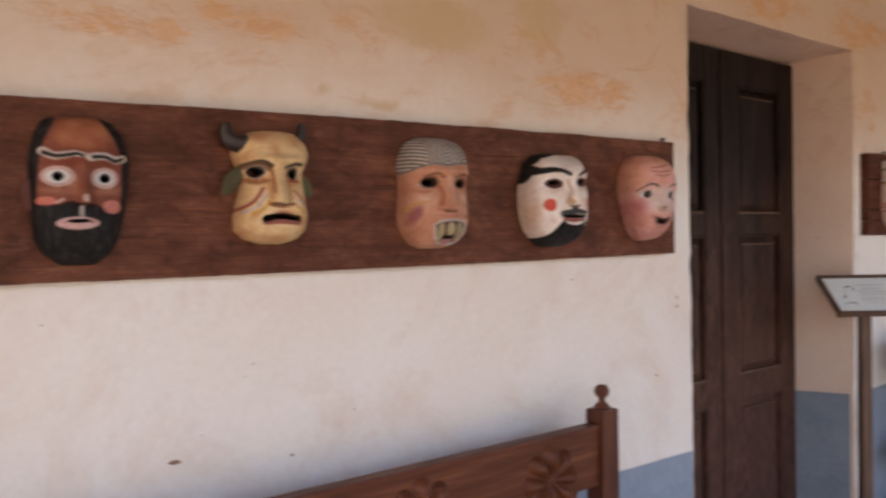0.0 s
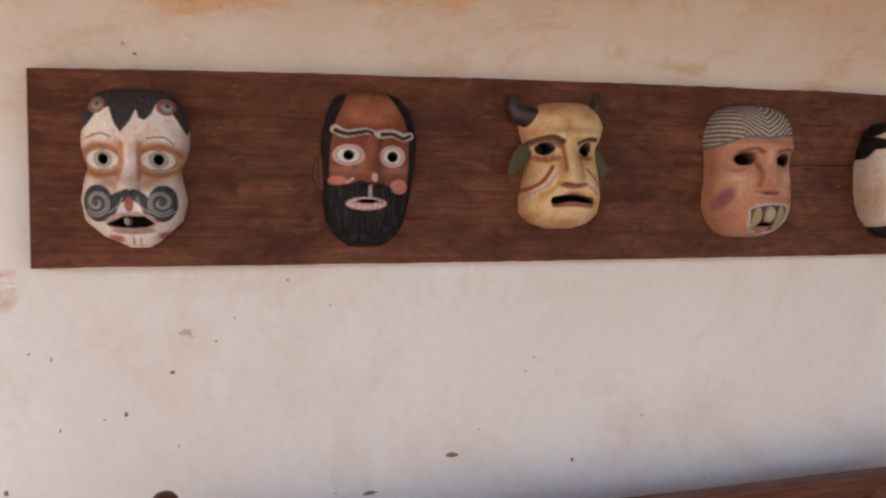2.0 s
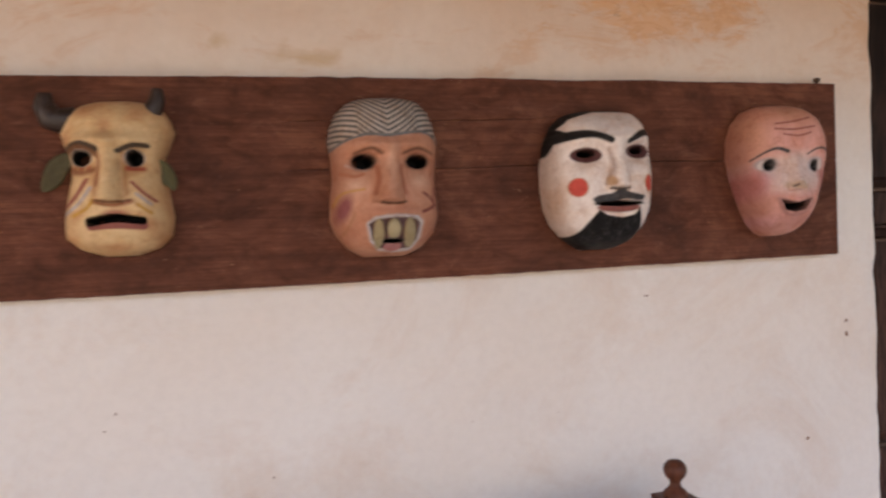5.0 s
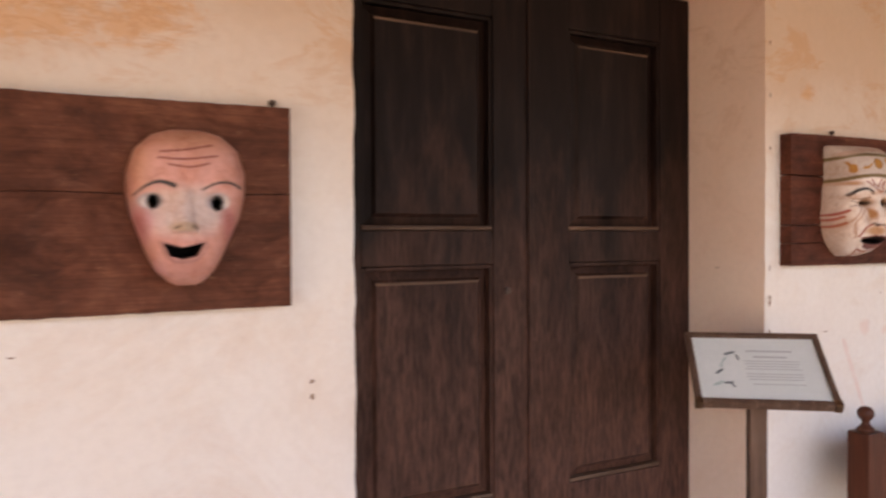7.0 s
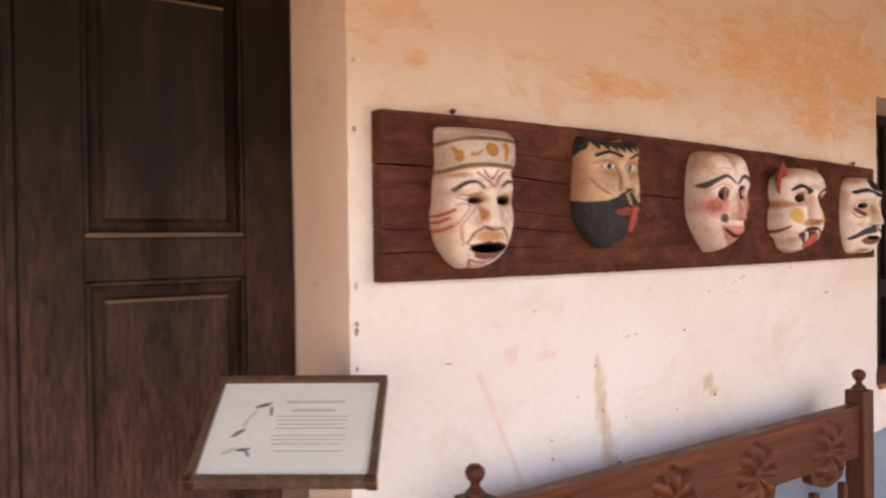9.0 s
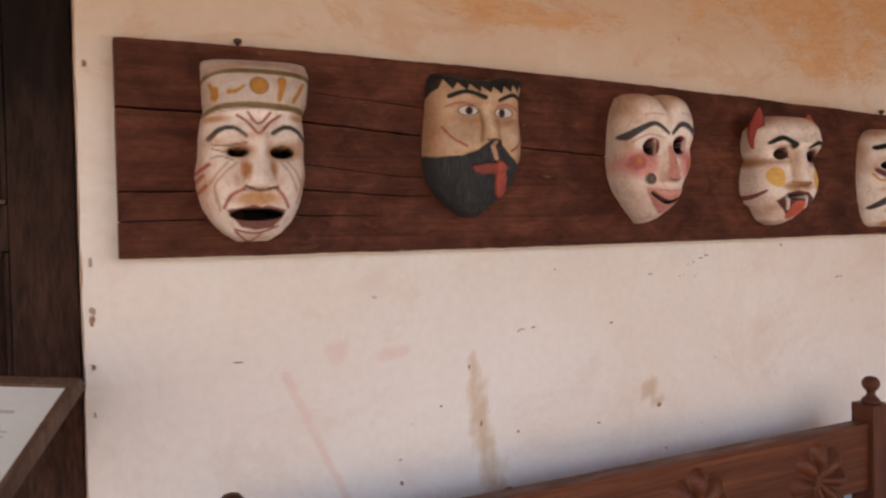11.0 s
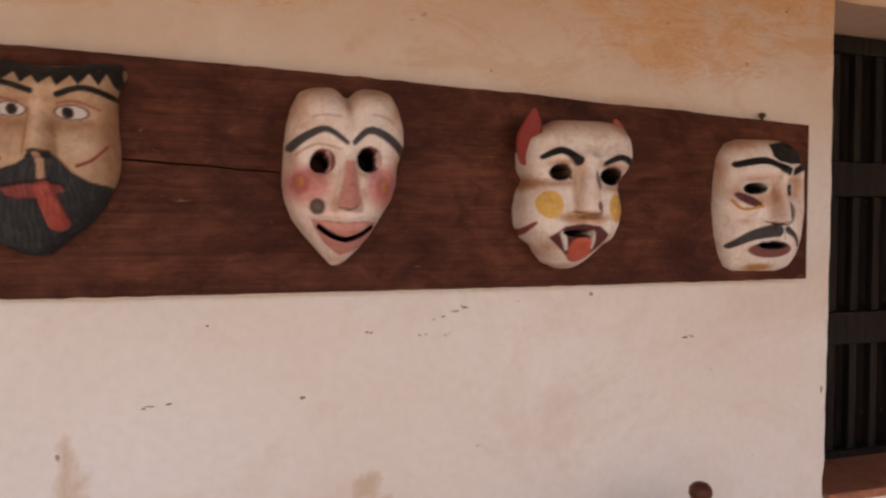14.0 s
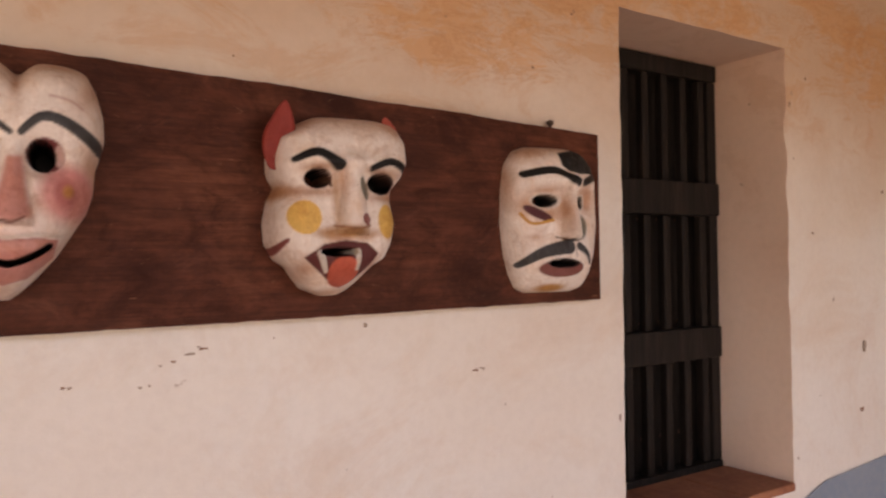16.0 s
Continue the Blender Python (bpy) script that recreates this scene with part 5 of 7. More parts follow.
elder.oval(32.3, 19.4, 17.0, 13.3, (0.3, 0.2, 0.18))
elder.oval(32.3, 19.4, 15.3, 11.9, (0.6, 0.57, 0.55))
elder.oval(32.3, 19.4, 8.9, 8.1, (0.01, 0.01, 0.01))
elder.pit(elder.in_oval(32.3, 19.4, 6.9, 6.2, 0), 2)
elder.oval(-55.9, -19.2, 14.3, 7.5, (0.52, 0.16, 0.12))
elder.stroke([(-41.6, -22.1), (-31.9, -16.5)], 3.8, (0.55, 0.4, 0.35))
elder.oval(42.4, -28.4, 15.0, 11.6, (0.55, 0.2, 0.16))
# highlight on the nose tip, put into the paint
elder.oval(0.2, -14.8, 4.9, 6.6, (0.6, 0.45, 0.38))
elder.stroke([(-5.0, -28.1), (-5.3, -47.1)], 5.6, (0.42, 0.38, 0.35))
elder.stroke([(-22.4, -24.1), (17.7, -26.3)], 2.8, (0.03, 0.01, 0.01))
elder.oval(-11.3, -55.5, 32.2, 10.4, (0.58, 0.38, 0.36), name='lip', raise_by=4.0)
elder.stroke([(-32.7, -54.3), (-10.3, -50.8), (13.2, -54.9)], 3.0, (0.4, 0.16, 0.15))
elder.pit(elder.in_oval(-9.3, -51.8, 10.7, 2.0, 0), 2)
elder.horn("ear", [(-79, 20), (-82, -6), (-78, -34)], 5, 4, (0.13, 0.04, 0.025), PAINT, flat=0.8, y=12.0, swell=4.0)
elder.build(-3)

bull = Carving("yellow carved mask with dark horns and leaf-shaped ears", (0.601, 1.610), [(111, -23, 28), (104, -49, 57), (86, -72, 70), (66, -77, 77), (48, -72, 70), (28, -65, 61), (-1, -63, 63), (-32, -70, 68), (-58, -75, 72), (-84, -75, 68), (-101, -55, 51), (-111, -24, 22)], (0.66, 0.47, 0.25), 72)
bull.edge_tint((0.42, 0.2, 0.08), 0.6)
bull.glaze_shade((-34, 92, 16, 10, 10), (34, 88, 14, 12, 0), (-6, 70, 10, 14, 0), (-62, -86, 22, 12, 20), (56, -84, 16, 14, 0), (-2, -98, 30, 7, 0), (-60, 52, 14, 10, 0), much=0.55)
bull.glaze_shade((-42, 14, 22, 10, 0), (30, 12, 20, 10, 0), (-20, -8, 7, 24, 0), (18, -8, 6, 24, 0), (-46, -52, 12, 8, 30), (46, -66, 12, 10, 0), much=0.7)
bull.swell(-10.0, 47.9, 78.7, 10.1, 7)
bull.swell(-41.4, 19.5, 28.8, 18.0, -9)
bull.swell(29.7, 20.0, 27.5, 18.3, -9)
bull.swell(-60.5, -32.5, 28.7, 30.1, 4)
bull.swell(44.6, -33.1, 23.1, 30.8, 4)
bull.nose((-3.3, 41.9), (-5.7, -30.8), 13.2, 20.2, 9, 24)
bull.stroke([(-17.9, 37.8), (-14.6, 12.6), (-15.8, -12.6)], 5.0, (0.28, 0.09, 0.04), soft=4.0)
bull.stroke([(13.7, 36.1), (17.1, 7.7), (20.4, -24.8)], 4.2, (0.4, 0.2, 0.08), soft=4.0)
bull.stroke([(-63.4, 38.3), (-38.0, 44.5), (-17.9, 36.8)], 8.0, (0.07, 0.05, 0.035), name='eyebrow')
bull.stroke([(9.1, 34.0), (27.4, 41.3), (46.9, 41.5)], 6.0, (0.07, 0.05, 0.035), name='eyebrow')
bull.stroke([(-52.5, 13.5), (-52.5, 6.5)], 5.0, (0.36, 0.09, 0.05))
bull.stroke([(-41.4, 13.5), (-41.5, 5.5)], 5.0, (0.36, 0.09, 0.05))
bull.stroke([(-30.3, 13.6), (-30.3, 7.6)], 5.0, (0.36, 0.09, 0.05))
bull.stroke([(19.3, 10.8), (40.0, 9.9)], 6.2, (0.36, 0.09, 0.05))
bull.stroke([(-62.0, 34.0), (-41.0, 40.0), (-20.0, 30.0)], 7.0, (0.20, 0.09, 0.04), soft=5.0)
bull.stroke([(-60.0, 12.0), (-41.0, 6.0), (-22.0, 10.0)], 7.0, (0.30, 0.12, 0.05), soft=6.0)
bull.stroke([(-24.0, -34.0), (0.0, -40.0), (26.0, -35.0)], 5.0, (0.30, 0.11, 0.05), soft=4.0)
bull.oval(-41.4, 26.5, 16.6, 12.0, (0.5, 0.42, 0.36))
bull.pit(bull.in_oval(-41.4, 26.5, 13.3, 9.5, 0), 2)
bull.oval(28.5, 25.0, 13.7, 12.2, (0.5, 0.42, 0.36))
bull.pit(bull.in_oval(28.5, 25.0, 10.3, 10.2, 0), 2)
bull.stroke([(-74.9, -46.4), (-50.5, -30.6), (-32.6, -4.5)], 6.0, (0.28, 0.07, 0.05))
bull.stroke([(-66.1, -50.5), (-43.9, -37.6), (-27.1, -15.6)], 5.0, (0.4, 0.36, 0.34))
bull.stroke([(-52.8, -53.6), (-32.8, -43.7), (-23.8, -30.7)], 5.0, (0.5, 0.27, 0.05))
bull.stroke([(26.2, -8.5), (42.3, -24.9), (55.0, -35.2)], 4.0, (0.28, 0.07, 0.05))
bull.stroke([(31.9, -24.8), (49.2, -39.3)], 4.0, (0.4, 0.36, 0.34))
bull.stroke([(33.0, -39.2), (49.2, -51.6)], 4.2, (0.5, 0.27, 0.05))
bull.stroke([(-19.3, -32.7), (1.0, -35.9), (23.9, -33.0)], 3.0, (0.16, 0.06, 0.03))
bull.oval(3.3, -51.1, 15.9, 5.1, (0.4, 0.18, 0.11), soft=4.0)
bull.stroke([(-28.4, -67.0), (1.0, -65.4), (37.6, -67.9)], 13.2, (0.26, 0.08, 0.06))
bull.pit(bull.in_stroke([(-29.5, -61.9), (1.0, -57.2), (37.6, -61.7)], 10.2, 8.2))
bull.horn("horn", [(-52.2, 83.1), (-76.2, 81.6), (-89.3, 96.0), (-90.3, 118.5)], 17.0, 9.0, (0.03, 0.02, 0.015), HORN, y=30.0, swell=4.0)
bull.horn("horn", [(24.0, 85.7), (44.6, 89.2), (56.2, 104.6), (58.2, 125.9)], 14.0, 7.0, (0.03, 0.02, 0.015), HORN, y=30.0, swell=3.0)
bull.horn("leaf_ear", [(-56.8, 32.4), (-74.5, 19.3), (-87.7, -2.6), (-98.6, -16.4)], 6.0, 1.6, (0.075, 0.066, 0.028), PAINT, flat=0.5, y=28.0, swell=11.0)
bull.horn("leaf_ear", [(42.3, 26.2), (58.5, 13.0), (70.1, -4.4), (76.0, -18.8)], 5.0, 1.6, (0.09, 0.08, 0.03), PAINT, flat=0.5, y=28.0, swell=9.0)
bull.build(-5)

greybeard = Carving("tan carved mask with striped grey hair and big teeth", (0.986, 1.607), [(125, -30, 36), (117, -55, 59), (100, -72, 74), (79, -82, 82), (54, -86, 87), (28, -82, 85), (-6, -81, 82), (-31, -85, 84), (-65, -87, 86), (-90, -78, 78), (-112, -59, 58), (-125, -35, 31)], (0.5, 0.245, 0.155), 84)
greybeard.edge_tint((0.36, 0.15, 0.09), 0.5)
greybeard.glaze_shade((-66, 8, 14, 22, 0), (70, 8, 12, 24, 0), (-60, -86, 20, 14, 20), (62, -86, 16, 18, 0), (2, -52, 40, 5, 0), color=(0.36, 0.13, 0.075), much=0.55)
greybeard.glaze_shade((-52, -14, 16, 12, 0), (46, -10, 16, 10, 0), (2, 20, 7, 30, 0), (-20, -92, 8, 8, 0), color=(0.62, 0.40, 0.29), much=0.6)
greybeard.swell(-38.9, 16.5, 26.7, 17.9, -10)
greybeard.swell(46.1, 17.5, 27.9, 18.2, -10)
greybeard.swell(1.3, 43.2, 72.1, 9.9, 7)
greybeard.swell(3.7, -86.0, 46.7, 34.7, 8)
greybeard.nose((1.2, 39.9), (-5.8, -35.7), 13.8, 26.2, 9, 28)
greybeard.oval(-69.1, -50.1, 9.3, 21.1, (0.26, 0.08, 0.08), rot=-20, soft=8.0)
greybeard.stroke([(-82.1, -44.4), (-70.9, -26.7), (-39.6, -20.9)], 3.2, (0.48, 0.24, 0.06), soft=3.0)
greybeard.stroke([(-53.7, -56.7), (-64.3, -79.4), (-72.3, -93.1)], 3.2, (0.36, 0.16, 0.08), soft=3.0)
greybeard.stroke([(-51.9, 32.6), (-28.2, 39.4), (-12.5, 31.5)], 4.2, (0.16, 0.07, 0.04), soft=3.0)
greybeard.stroke([(21.2, 32.0), (44.1, 39.0), (71.1, 32.8)], 4.2, (0.16, 0.07, 0.04), soft=3.0)
greybeard.stroke([(-63.9, 16.2), (-48.4, 9.9), (-32.8, 6.8)], 2.4, (0.45, 0.32, 0.28))
greybeard.stroke([(-70.3, 4.0), (-52.6, -1.5), (-39.2, 1.9)], 4.0, (0.4, 0.13, 0.06), soft=4.0)
greybeard.oval(-38.0, 20.6, 21.0, 12.5, (0.22, 0.10, 0.06), soft=5.0)
greybeard.oval(44.5, 19.9, 22.0, 11.8, (0.22, 0.10, 0.06), soft=5.0)
greybeard.pit(greybeard.in_oval(-38.0, 20.6, 15.5, 9.4, -4), 2)
greybeard.pit(greybeard.in_oval(44.5, 19.9, 16.5, 8.8, 0), 2)
greybeard.stroke([(-19.2, 12.6), (-18.8, -7.8), (-25.6, -28.3)], 5.0, (0.32, 0.1, 0.05), soft=5.0)
greybeard.stroke([(16.8, 13.0), (18.0, -7.6), (22.5, -28.3)], 5.0, (0.32, 0.1, 0.05), soft=5.0)
greybeard.stroke([(-16.3, -41.4), (2.8, -43.9), (22.3, -40.7)], 3.2, (0.12, 0.05, 0.03))
greybeard.stroke([(51.1, -27.4), (63.3, -35.0), (71.4, -45.9)], 4.2, (0.2, 0.05, 0.035))
greybeard.stroke([(48.9, -56.6), (61.4, -52.5), (73.1, -45.9)], 5.0, (0.2, 0.05, 0.035))
greybeard.stroke([(74.4, -19.9), (70.8, -34.1), (71.3, -50.9)], 4.2, (0.24, 0.07, 0.05))
greybeard.shape([(-90.5, 33.6), (-84.9, 43.3), (-61.6, 53.4), (-31.8, 60.5), (-0.1, 58.8), (48.6, 64.8), (71.6, 58.7), (88.0, 44.8), (92.1, 93.4), (58.0, 133.8), (-46.1, 129.7), (-89.3, 88.0)], (0.16, 0.15, 0.14), name='hair', raise_by=3.5)
greybeard.stripes(greybeard.in_shape([(-90.4, 35.2), (-84.9, 44.9), (-61.5, 55.0), (-31.7, 63.0), (-0.0, 61.2), (48.7, 67.3), (71.6, 60.3), (88.0, 46.4), (92.1, 93.4), (58.0, 133.8), (-46.1, 129.7), (-89.3, 88.0)]), -1.1, 8.5, 0.75, 46, (0.46, 0.40, 0.35), (0.10, 0.095, 0.09))
greybeard.stroke([(-85.0, 40.1), (-61.6, 52.6), (-31.8, 59.7), (-0.1, 57.9), (48.6, 64.0), (71.5, 57.8), (86.3, 44.7)], 3.2, (0.12, 0.13, 0.14))
greybeard.shape([(-39.1, -71.5), (-26.2, -61.8), (5.8, -58.8), (39.8, -61.6), (49.5, -70.8), (44.1, -99.1), (30.7, -115.6), (4.7, -117.5), (-19.3, -114.5), (-33.3, -99.4)], (0.5, 0.46, 0.45), raise_by=2.0)
greybeard.shape([(-34.4, -73.2), (-23.2, -66.8), (5.7, -63.8), (36.4, -66.5), (43.7, -74.1), (38.4, -97.4), (27.5, -110.5), (4.8, -112.5), (-17.6, -109.6), (-29.3, -96.2)], (0.12, 0.06, 0.055), name='mouth', raise_by=-9.0)
greybeard.oval(-20.4, -88.2, 8.0, 23.0, (0.33, 0.27, 0.15), name='tooth', raise_by=7.0)
greybeard.oval(27.1, -87.2, 9.8, 22.4, (0.33, 0.27, 0.15), name='tooth', raise_by=7.0)
greybeard.oval(2.1, -81.1, 10.4, 15.6, (0.38, 0.33, 0.2), name='tooth', raise_by=9.0)
greybeard.oval(1.6, -108.3, 13.7, 7.4, (0.4, 0.17, 0.16), name='tongue', raise_by=6.0)
greybeard.pit(greybeard.in_oval(1.8, -99.2, 11.2, 2.7, 0), 2)
greybeard.build(-3)

dandy = Carving("white carved mask with black goatee and red cheek dots", (1.354, 1.597), [(119, -21, 48), (112, -51, 69), (93, -73, 81), (61, -88, 89), (24, -94, 93), (-13, -94, 94), (-49, -89, 88), (-77, -76, 76), (-102, -52, 55), (-119, -24, 25)], (0.77, 0.69, 0.63), 98, side=(3.6, 0.36))
dandy.edge_tint((0.5, 0.33, 0.24), 0.5)
dandy.glaze_shade((-44, 22, 26, 7, 0), (50, 26, 24, 7, 0), (-84, -40, 10, 34, 0), (84, -40, 10, 34, 0), (20, 10, 5, 26, 0), color=(0.50, 0.30, 0.17), much=0.5)
dandy.swell(-42.4, 36.4, 33.4, 17.5, -9)
dandy.swell(50.4, 41.2, 30.9, 18.0, -9)
dandy.swell(7.6, 65.4, 85.3, 10.6, 6)
dandy.swell(6.4, -45.8, 52.2, 19.6, 6)
dandy.nose((10.3, 54.8), (6.7, -12.8), 11.6, 21.4, 8, 26)
dandy.stroke([(-6.8, 47.4), (-3.3, 20.9), (-15.0, -10.2)], 5.4, (0.46, 0.36, 0.31), soft=5.0)
dandy.oval(-9.3, -5.7, 5.7, 7.9, (0.5, 0.33, 0.2), soft=3.0)
dandy.oval(-1.6, 91.8, 47.2, 12.4, (0.46, 0.41, 0.39), soft=8.0, much=0.5)
dandy.shape([(-110.2, 19.9), (-107.6, 84.8), (-80.1, 110.6), (-34.0, 126.0), (51.2, 127.1), (66.6, 109.7), (46.3, 111.8), (-15.5, 111.7), (-57.4, 100.0), (-75.0, 84.7), (-67.8, 72.7), (-83.5, 60.2), (-90.1, 41.0), (-101.1, 28.7)], (0.011, 0.01, 0.01), name='hair', raise_by=2.5)
dandy.stroke([(-83.4, 67.1), (-39.3, 70.7), (-4.8, 59.9)], 17.4, (0.011, 0.01, 0.01), w1=8.8, name='eyebrow', raise_by=2.0)
dandy.stroke([(28.5, 59.6), (55.6, 72.6), (81.9, 75.0)], 8.8, (0.011, 0.01, 0.01), w1=14.4, name='eyebrow', raise_by=2.0)
dandy.oval(-42.4, 37.2, 26.0, 12.3, (0.085, 0.025, 0.022))
dandy.oval(50.4, 42.9, 25.2, 11.7, (0.085, 0.025, 0.022))
dandy.pit(dandy.in_oval(-42.4, 39.8, 12.5, 4.8, 0), 2)
dandy.pit(dandy.in_oval(47.6, 45.0, 11.5, 4.8, 0), 2)
dandy.oval(-59.7, -14.7, 15.6, 15.8, (0.5, 0.36, 0.22), soft=3.0)
dandy.oval(-59.7, -14.7, 13.8, 14.9, (0.58, 0.075, 0.05))
dandy.oval(67.5, -9.1, 10.8, 15.3, (0.5, 0.36, 0.22), soft=3.0)
dandy.oval(67.5, -9.1, 8.8, 13.6, (0.58, 0.075, 0.05))
dandy.stroke([(-9.4, -17.3), (6.7, -19.0), (22.9, -17.3)], 2.8, (0.1, 0.06, 0.04))
dandy.oval(3.5, -48.4, 38.0, 8.1, (0.24, 0.08, 0.065), name='lip', raise_by=3.0)
dandy.shape([(-40.5, -34.0), (-30.2, -28.8), (-5.7, -25.3), (10.5, -17.3), (26.7, -24.4), (55.6, -29.9), (47.7, -38.8), (16.0, -35.1), (-17.2, -40.3), (-35.9, -44.6)], (0.055, 0.055, 0.058), name='moustache', raise_by=3.0)
dandy.pit(dandy.in_oval(7.4, -42.2, 31.4, 3.2, 0), 2)
dandy.shape([(-30.4, -51.8), (-15.5, -60.7), (11.0, -64.6), (32.1, -60.3), (41.8, -47.8), (54.1, -82.2), (39.3, -106.3), (5.6, -123.5), (-36.8, -116.3), (-60.7, -99.0), (-45.6, -71.9)], (0.011, 0.01, 0.01), name='beard', raise_by=4.0)
dandy.build(-3)

bald = Carving("pink bald carved mask with laughing open mouth", (1.723, 1.610), [(121, -21, 24), (110, -53, 54), (87, -76, 77), (53, -87, 87), (19, -87, 87), (-15, -80, 79), (-45, -69, 66), (-71, -59, 54), (-97, -46, 40), (-114, -28, 25), (-121, -15, 14)], (0.62, 0.31, 0.255), 98, side=(3.6, 0.36))
bald.edge_tint((0.40, 0.15, 0.09), 0.6, 0.25)
bald.oval(-7.9, -8.1, 62.8, 34.2, (0.62, 0.49, 0.45), soft=24.0)
bald.glaze_shade((0, 100, 60, 22, 0), (-70, 60, 18, 40, 0), color=(0.56, 0.27, 0.15), much=0.5)
bald.glaze_shade((-62, -18, 18, 14, 0), (-40, -96, 20, 14, 0), (-66, -30, 12, 22, 0), color=(0.58, 0.29, 0.33), much=0.5)
bald.oval(-8.7, -95.1, 26.9, 16.6, (0.52, 0.25, 0.21), soft=14.0)
bald.oval(-71.4, -29.2, 13.5, 27.4, (0.46, 0.17, 0.15), soft=14.0)
bald.oval(55.4, -24.4, 11.7, 28.8, (0.46, 0.17, 0.15), soft=14.0)
bald.swell(-52.9, 3.3, 21.3, 16.2, -7)
bald.swell(39.0, 3.3, 23.1, 16.9, -7)
bald.swell(-8.4, -62.0, 39.6, 21.5, 7)
bald.nose((-8.5, 16.5), (-9.8, -35.6), 10.0, 18.2, 6, 22)
bald.stroke([(-40.0, 78.5), (-7.2, 81.8), (31.5, 90.5)], 2.8, (0.25, 0.07, 0.055))
bald.stroke([(-43.1, 69.4), (-7.3, 67.8), (38.0, 74.0)], 2.8, (0.25, 0.07, 0.055))
bald.stroke([(-29.3, 59.4), (0.6, 56.5), (26.4, 62.6)], 2.8, (0.25, 0.07, 0.055))
bald.stroke([(-77.0, 15.2), (-60.6, 28.3), (-42.0, 34.5), (-22.9, 29.0)], 2.2, (0.05, 0.045, 0.045), w1=7.0, name='eyebrow')
bald.stroke([(17.1, 23.9), (36.6, 33.4), (56.0, 35.0), (74.3, 28.2)], 3.0, (0.05, 0.045, 0.045), w1=4.4, name='eyebrow')
bald.oval(-54.4, 7.3, 18.2, 11.3, (0.4, 0.34, 0.34), soft=4.0)
bald.oval(-60.5, 4.8, 7.6, 7.3, (0.6, 0.54, 0.52), soft=3.0)
bald.oval(-50.6, 6.6, 9.9, 10.5, (0.12, 0.11, 0.11), soft=3.0)
bald.pit(bald.in_oval(-50.6, 5.8, 6.1, 8.1, 0), 2)
bald.oval(39.0, 6.7, 18.1, 12.7, (0.46, 0.4, 0.4), soft=4.0)
bald.oval(48.9, 5.2, 7.4, 7.6, (0.6, 0.54, 0.52), soft=3.0)
bald.oval(38.2, 5.0, 9.9, 10.9, (0.12, 0.11, 0.11), soft=3.0)
bald.pit(bald.in_oval(38.2, 4.1, 6.6, 9.2, 0), 2)
bald.oval(-9.7, -30.6, 20.6, 7.4, (0.52, 0.38, 0.28), soft=5.0)
bald.stroke([(-22.4, -33.1), (-16.8, -29.8)], 3.2, (0.13, 0.08, 0.06))
bald.stroke([(2.2, -29.7), (7.8, -33.9)], 3.2, (0.13, 0.08, 0.06))
bald.stroke([(-41.2, -53.6), (-12.4, -62.0), (20.5, -53.9), (9.0, -77.2), (-12.6, -81.8), (-32.1, -74.9), (-41.2, -53.6)], 4.2, (0.4, 0.2, 0.18), soft=4.0)
bald.pit(bald.in_shape([(-36.6, -56.0), (-12.4, -62.8), (16.4, -55.6), (7.4, -72.2), (-11.7, -76.9), (-29.7, -71.7)]))
bald.build(-4)

captain = Carving("white carved mask wearing a tall painted hat", (3.349, 1.652), [(141, -67, 65), (135, -76, 84), (117, -76, 89), (71, -75, 83), (58, -73, 78), (52, -77, 75), (21, -82, 78), (-13, -84, 77), (-38, -89, 79), (-63, -86, 75), (-88, -79, 68), (-109, -66, 58), (-128, -48, 41), (-141, -27, 21)], (0.77, 0.69, 0.63), 98, side=(3.6, 0.36))
captain.edge_tint((0.48, 0.28, 0.18), 0.5)
captain.swell(-27.9, -11.1, 24.4, 14.4, -9)
captain.swell(37.7, -11.0, 25.6, 14.7, -9)
captain.swell(-0.9, 22.5, 62.2, 11.3, 6)
captain.swell(-3.2, -97.0, 45.2, 24.4, 8)
captain.swell(-53.0, -58.4, 19.6, 27.0, 5)
captain.swell(48.2, -54.7, 19.3, 27.9, 5)
captain.nose((2.2, 12.2), (3.0, -58.0), 12.8, 26.0, 8, 28)
captain.shape([(-89.5, 134.8), (88.2, 152.9), (88.6, 52.0), (75.5, 53.5), (-7.1, 55.7), (-76.6, 44.3), (-89.8, 41.8)], (0.56, 0.48, 0.43), name='hat', raise_by=9.0)
captain.stroke([(-79.3, 101.7), (-52.6, 109.6), (8.4, 111.3), (86.7, 106.1)], 8.4, (0.17, 0.12, 0.05), name='hat_band', raise_by=2.0)
captain.stroke([(-79.5, 47.2), (-45.2, 56.8), (8.5, 58.4), (82.0, 54.0)], 7.8, (0.2, 0.14, 0.06), name='hat_band', raise_by=2.0)
captain.stroke([(-67.5, 113.7), (8.4, 127.3), (72.0, 120.3)], 11.0, (0.5, 0.36, 0.3), soft=6.0)
captain.stroke([(-65.3, 92.1), (-60.2, 76.9)], 4.0, (0.46, 0.21, 0.045))
captain.stroke([(-58.7, 81.7), (-58.7, 70.7)], 11.0, (0.46, 0.21, 0.045))
captain.stroke([(-39.1, 77.8), (-28.5, 79.5), (-16.3, 88.4)], 7.8, (0.46, 0.21, 0.045), w1=3.2)
captain.oval(3.8, 88.5, 14.0, 13.6, (0.25, 0.14, 0.06))
captain.oval(3.8, 88.5, 11.7, 12.0, (0.46, 0.21, 0.045))
captain.stroke([(37.5, 97.0), (36.0, 83.1), (32.0, 68.2)], 13.8, (0.46, 0.21, 0.045), w1=6.4)
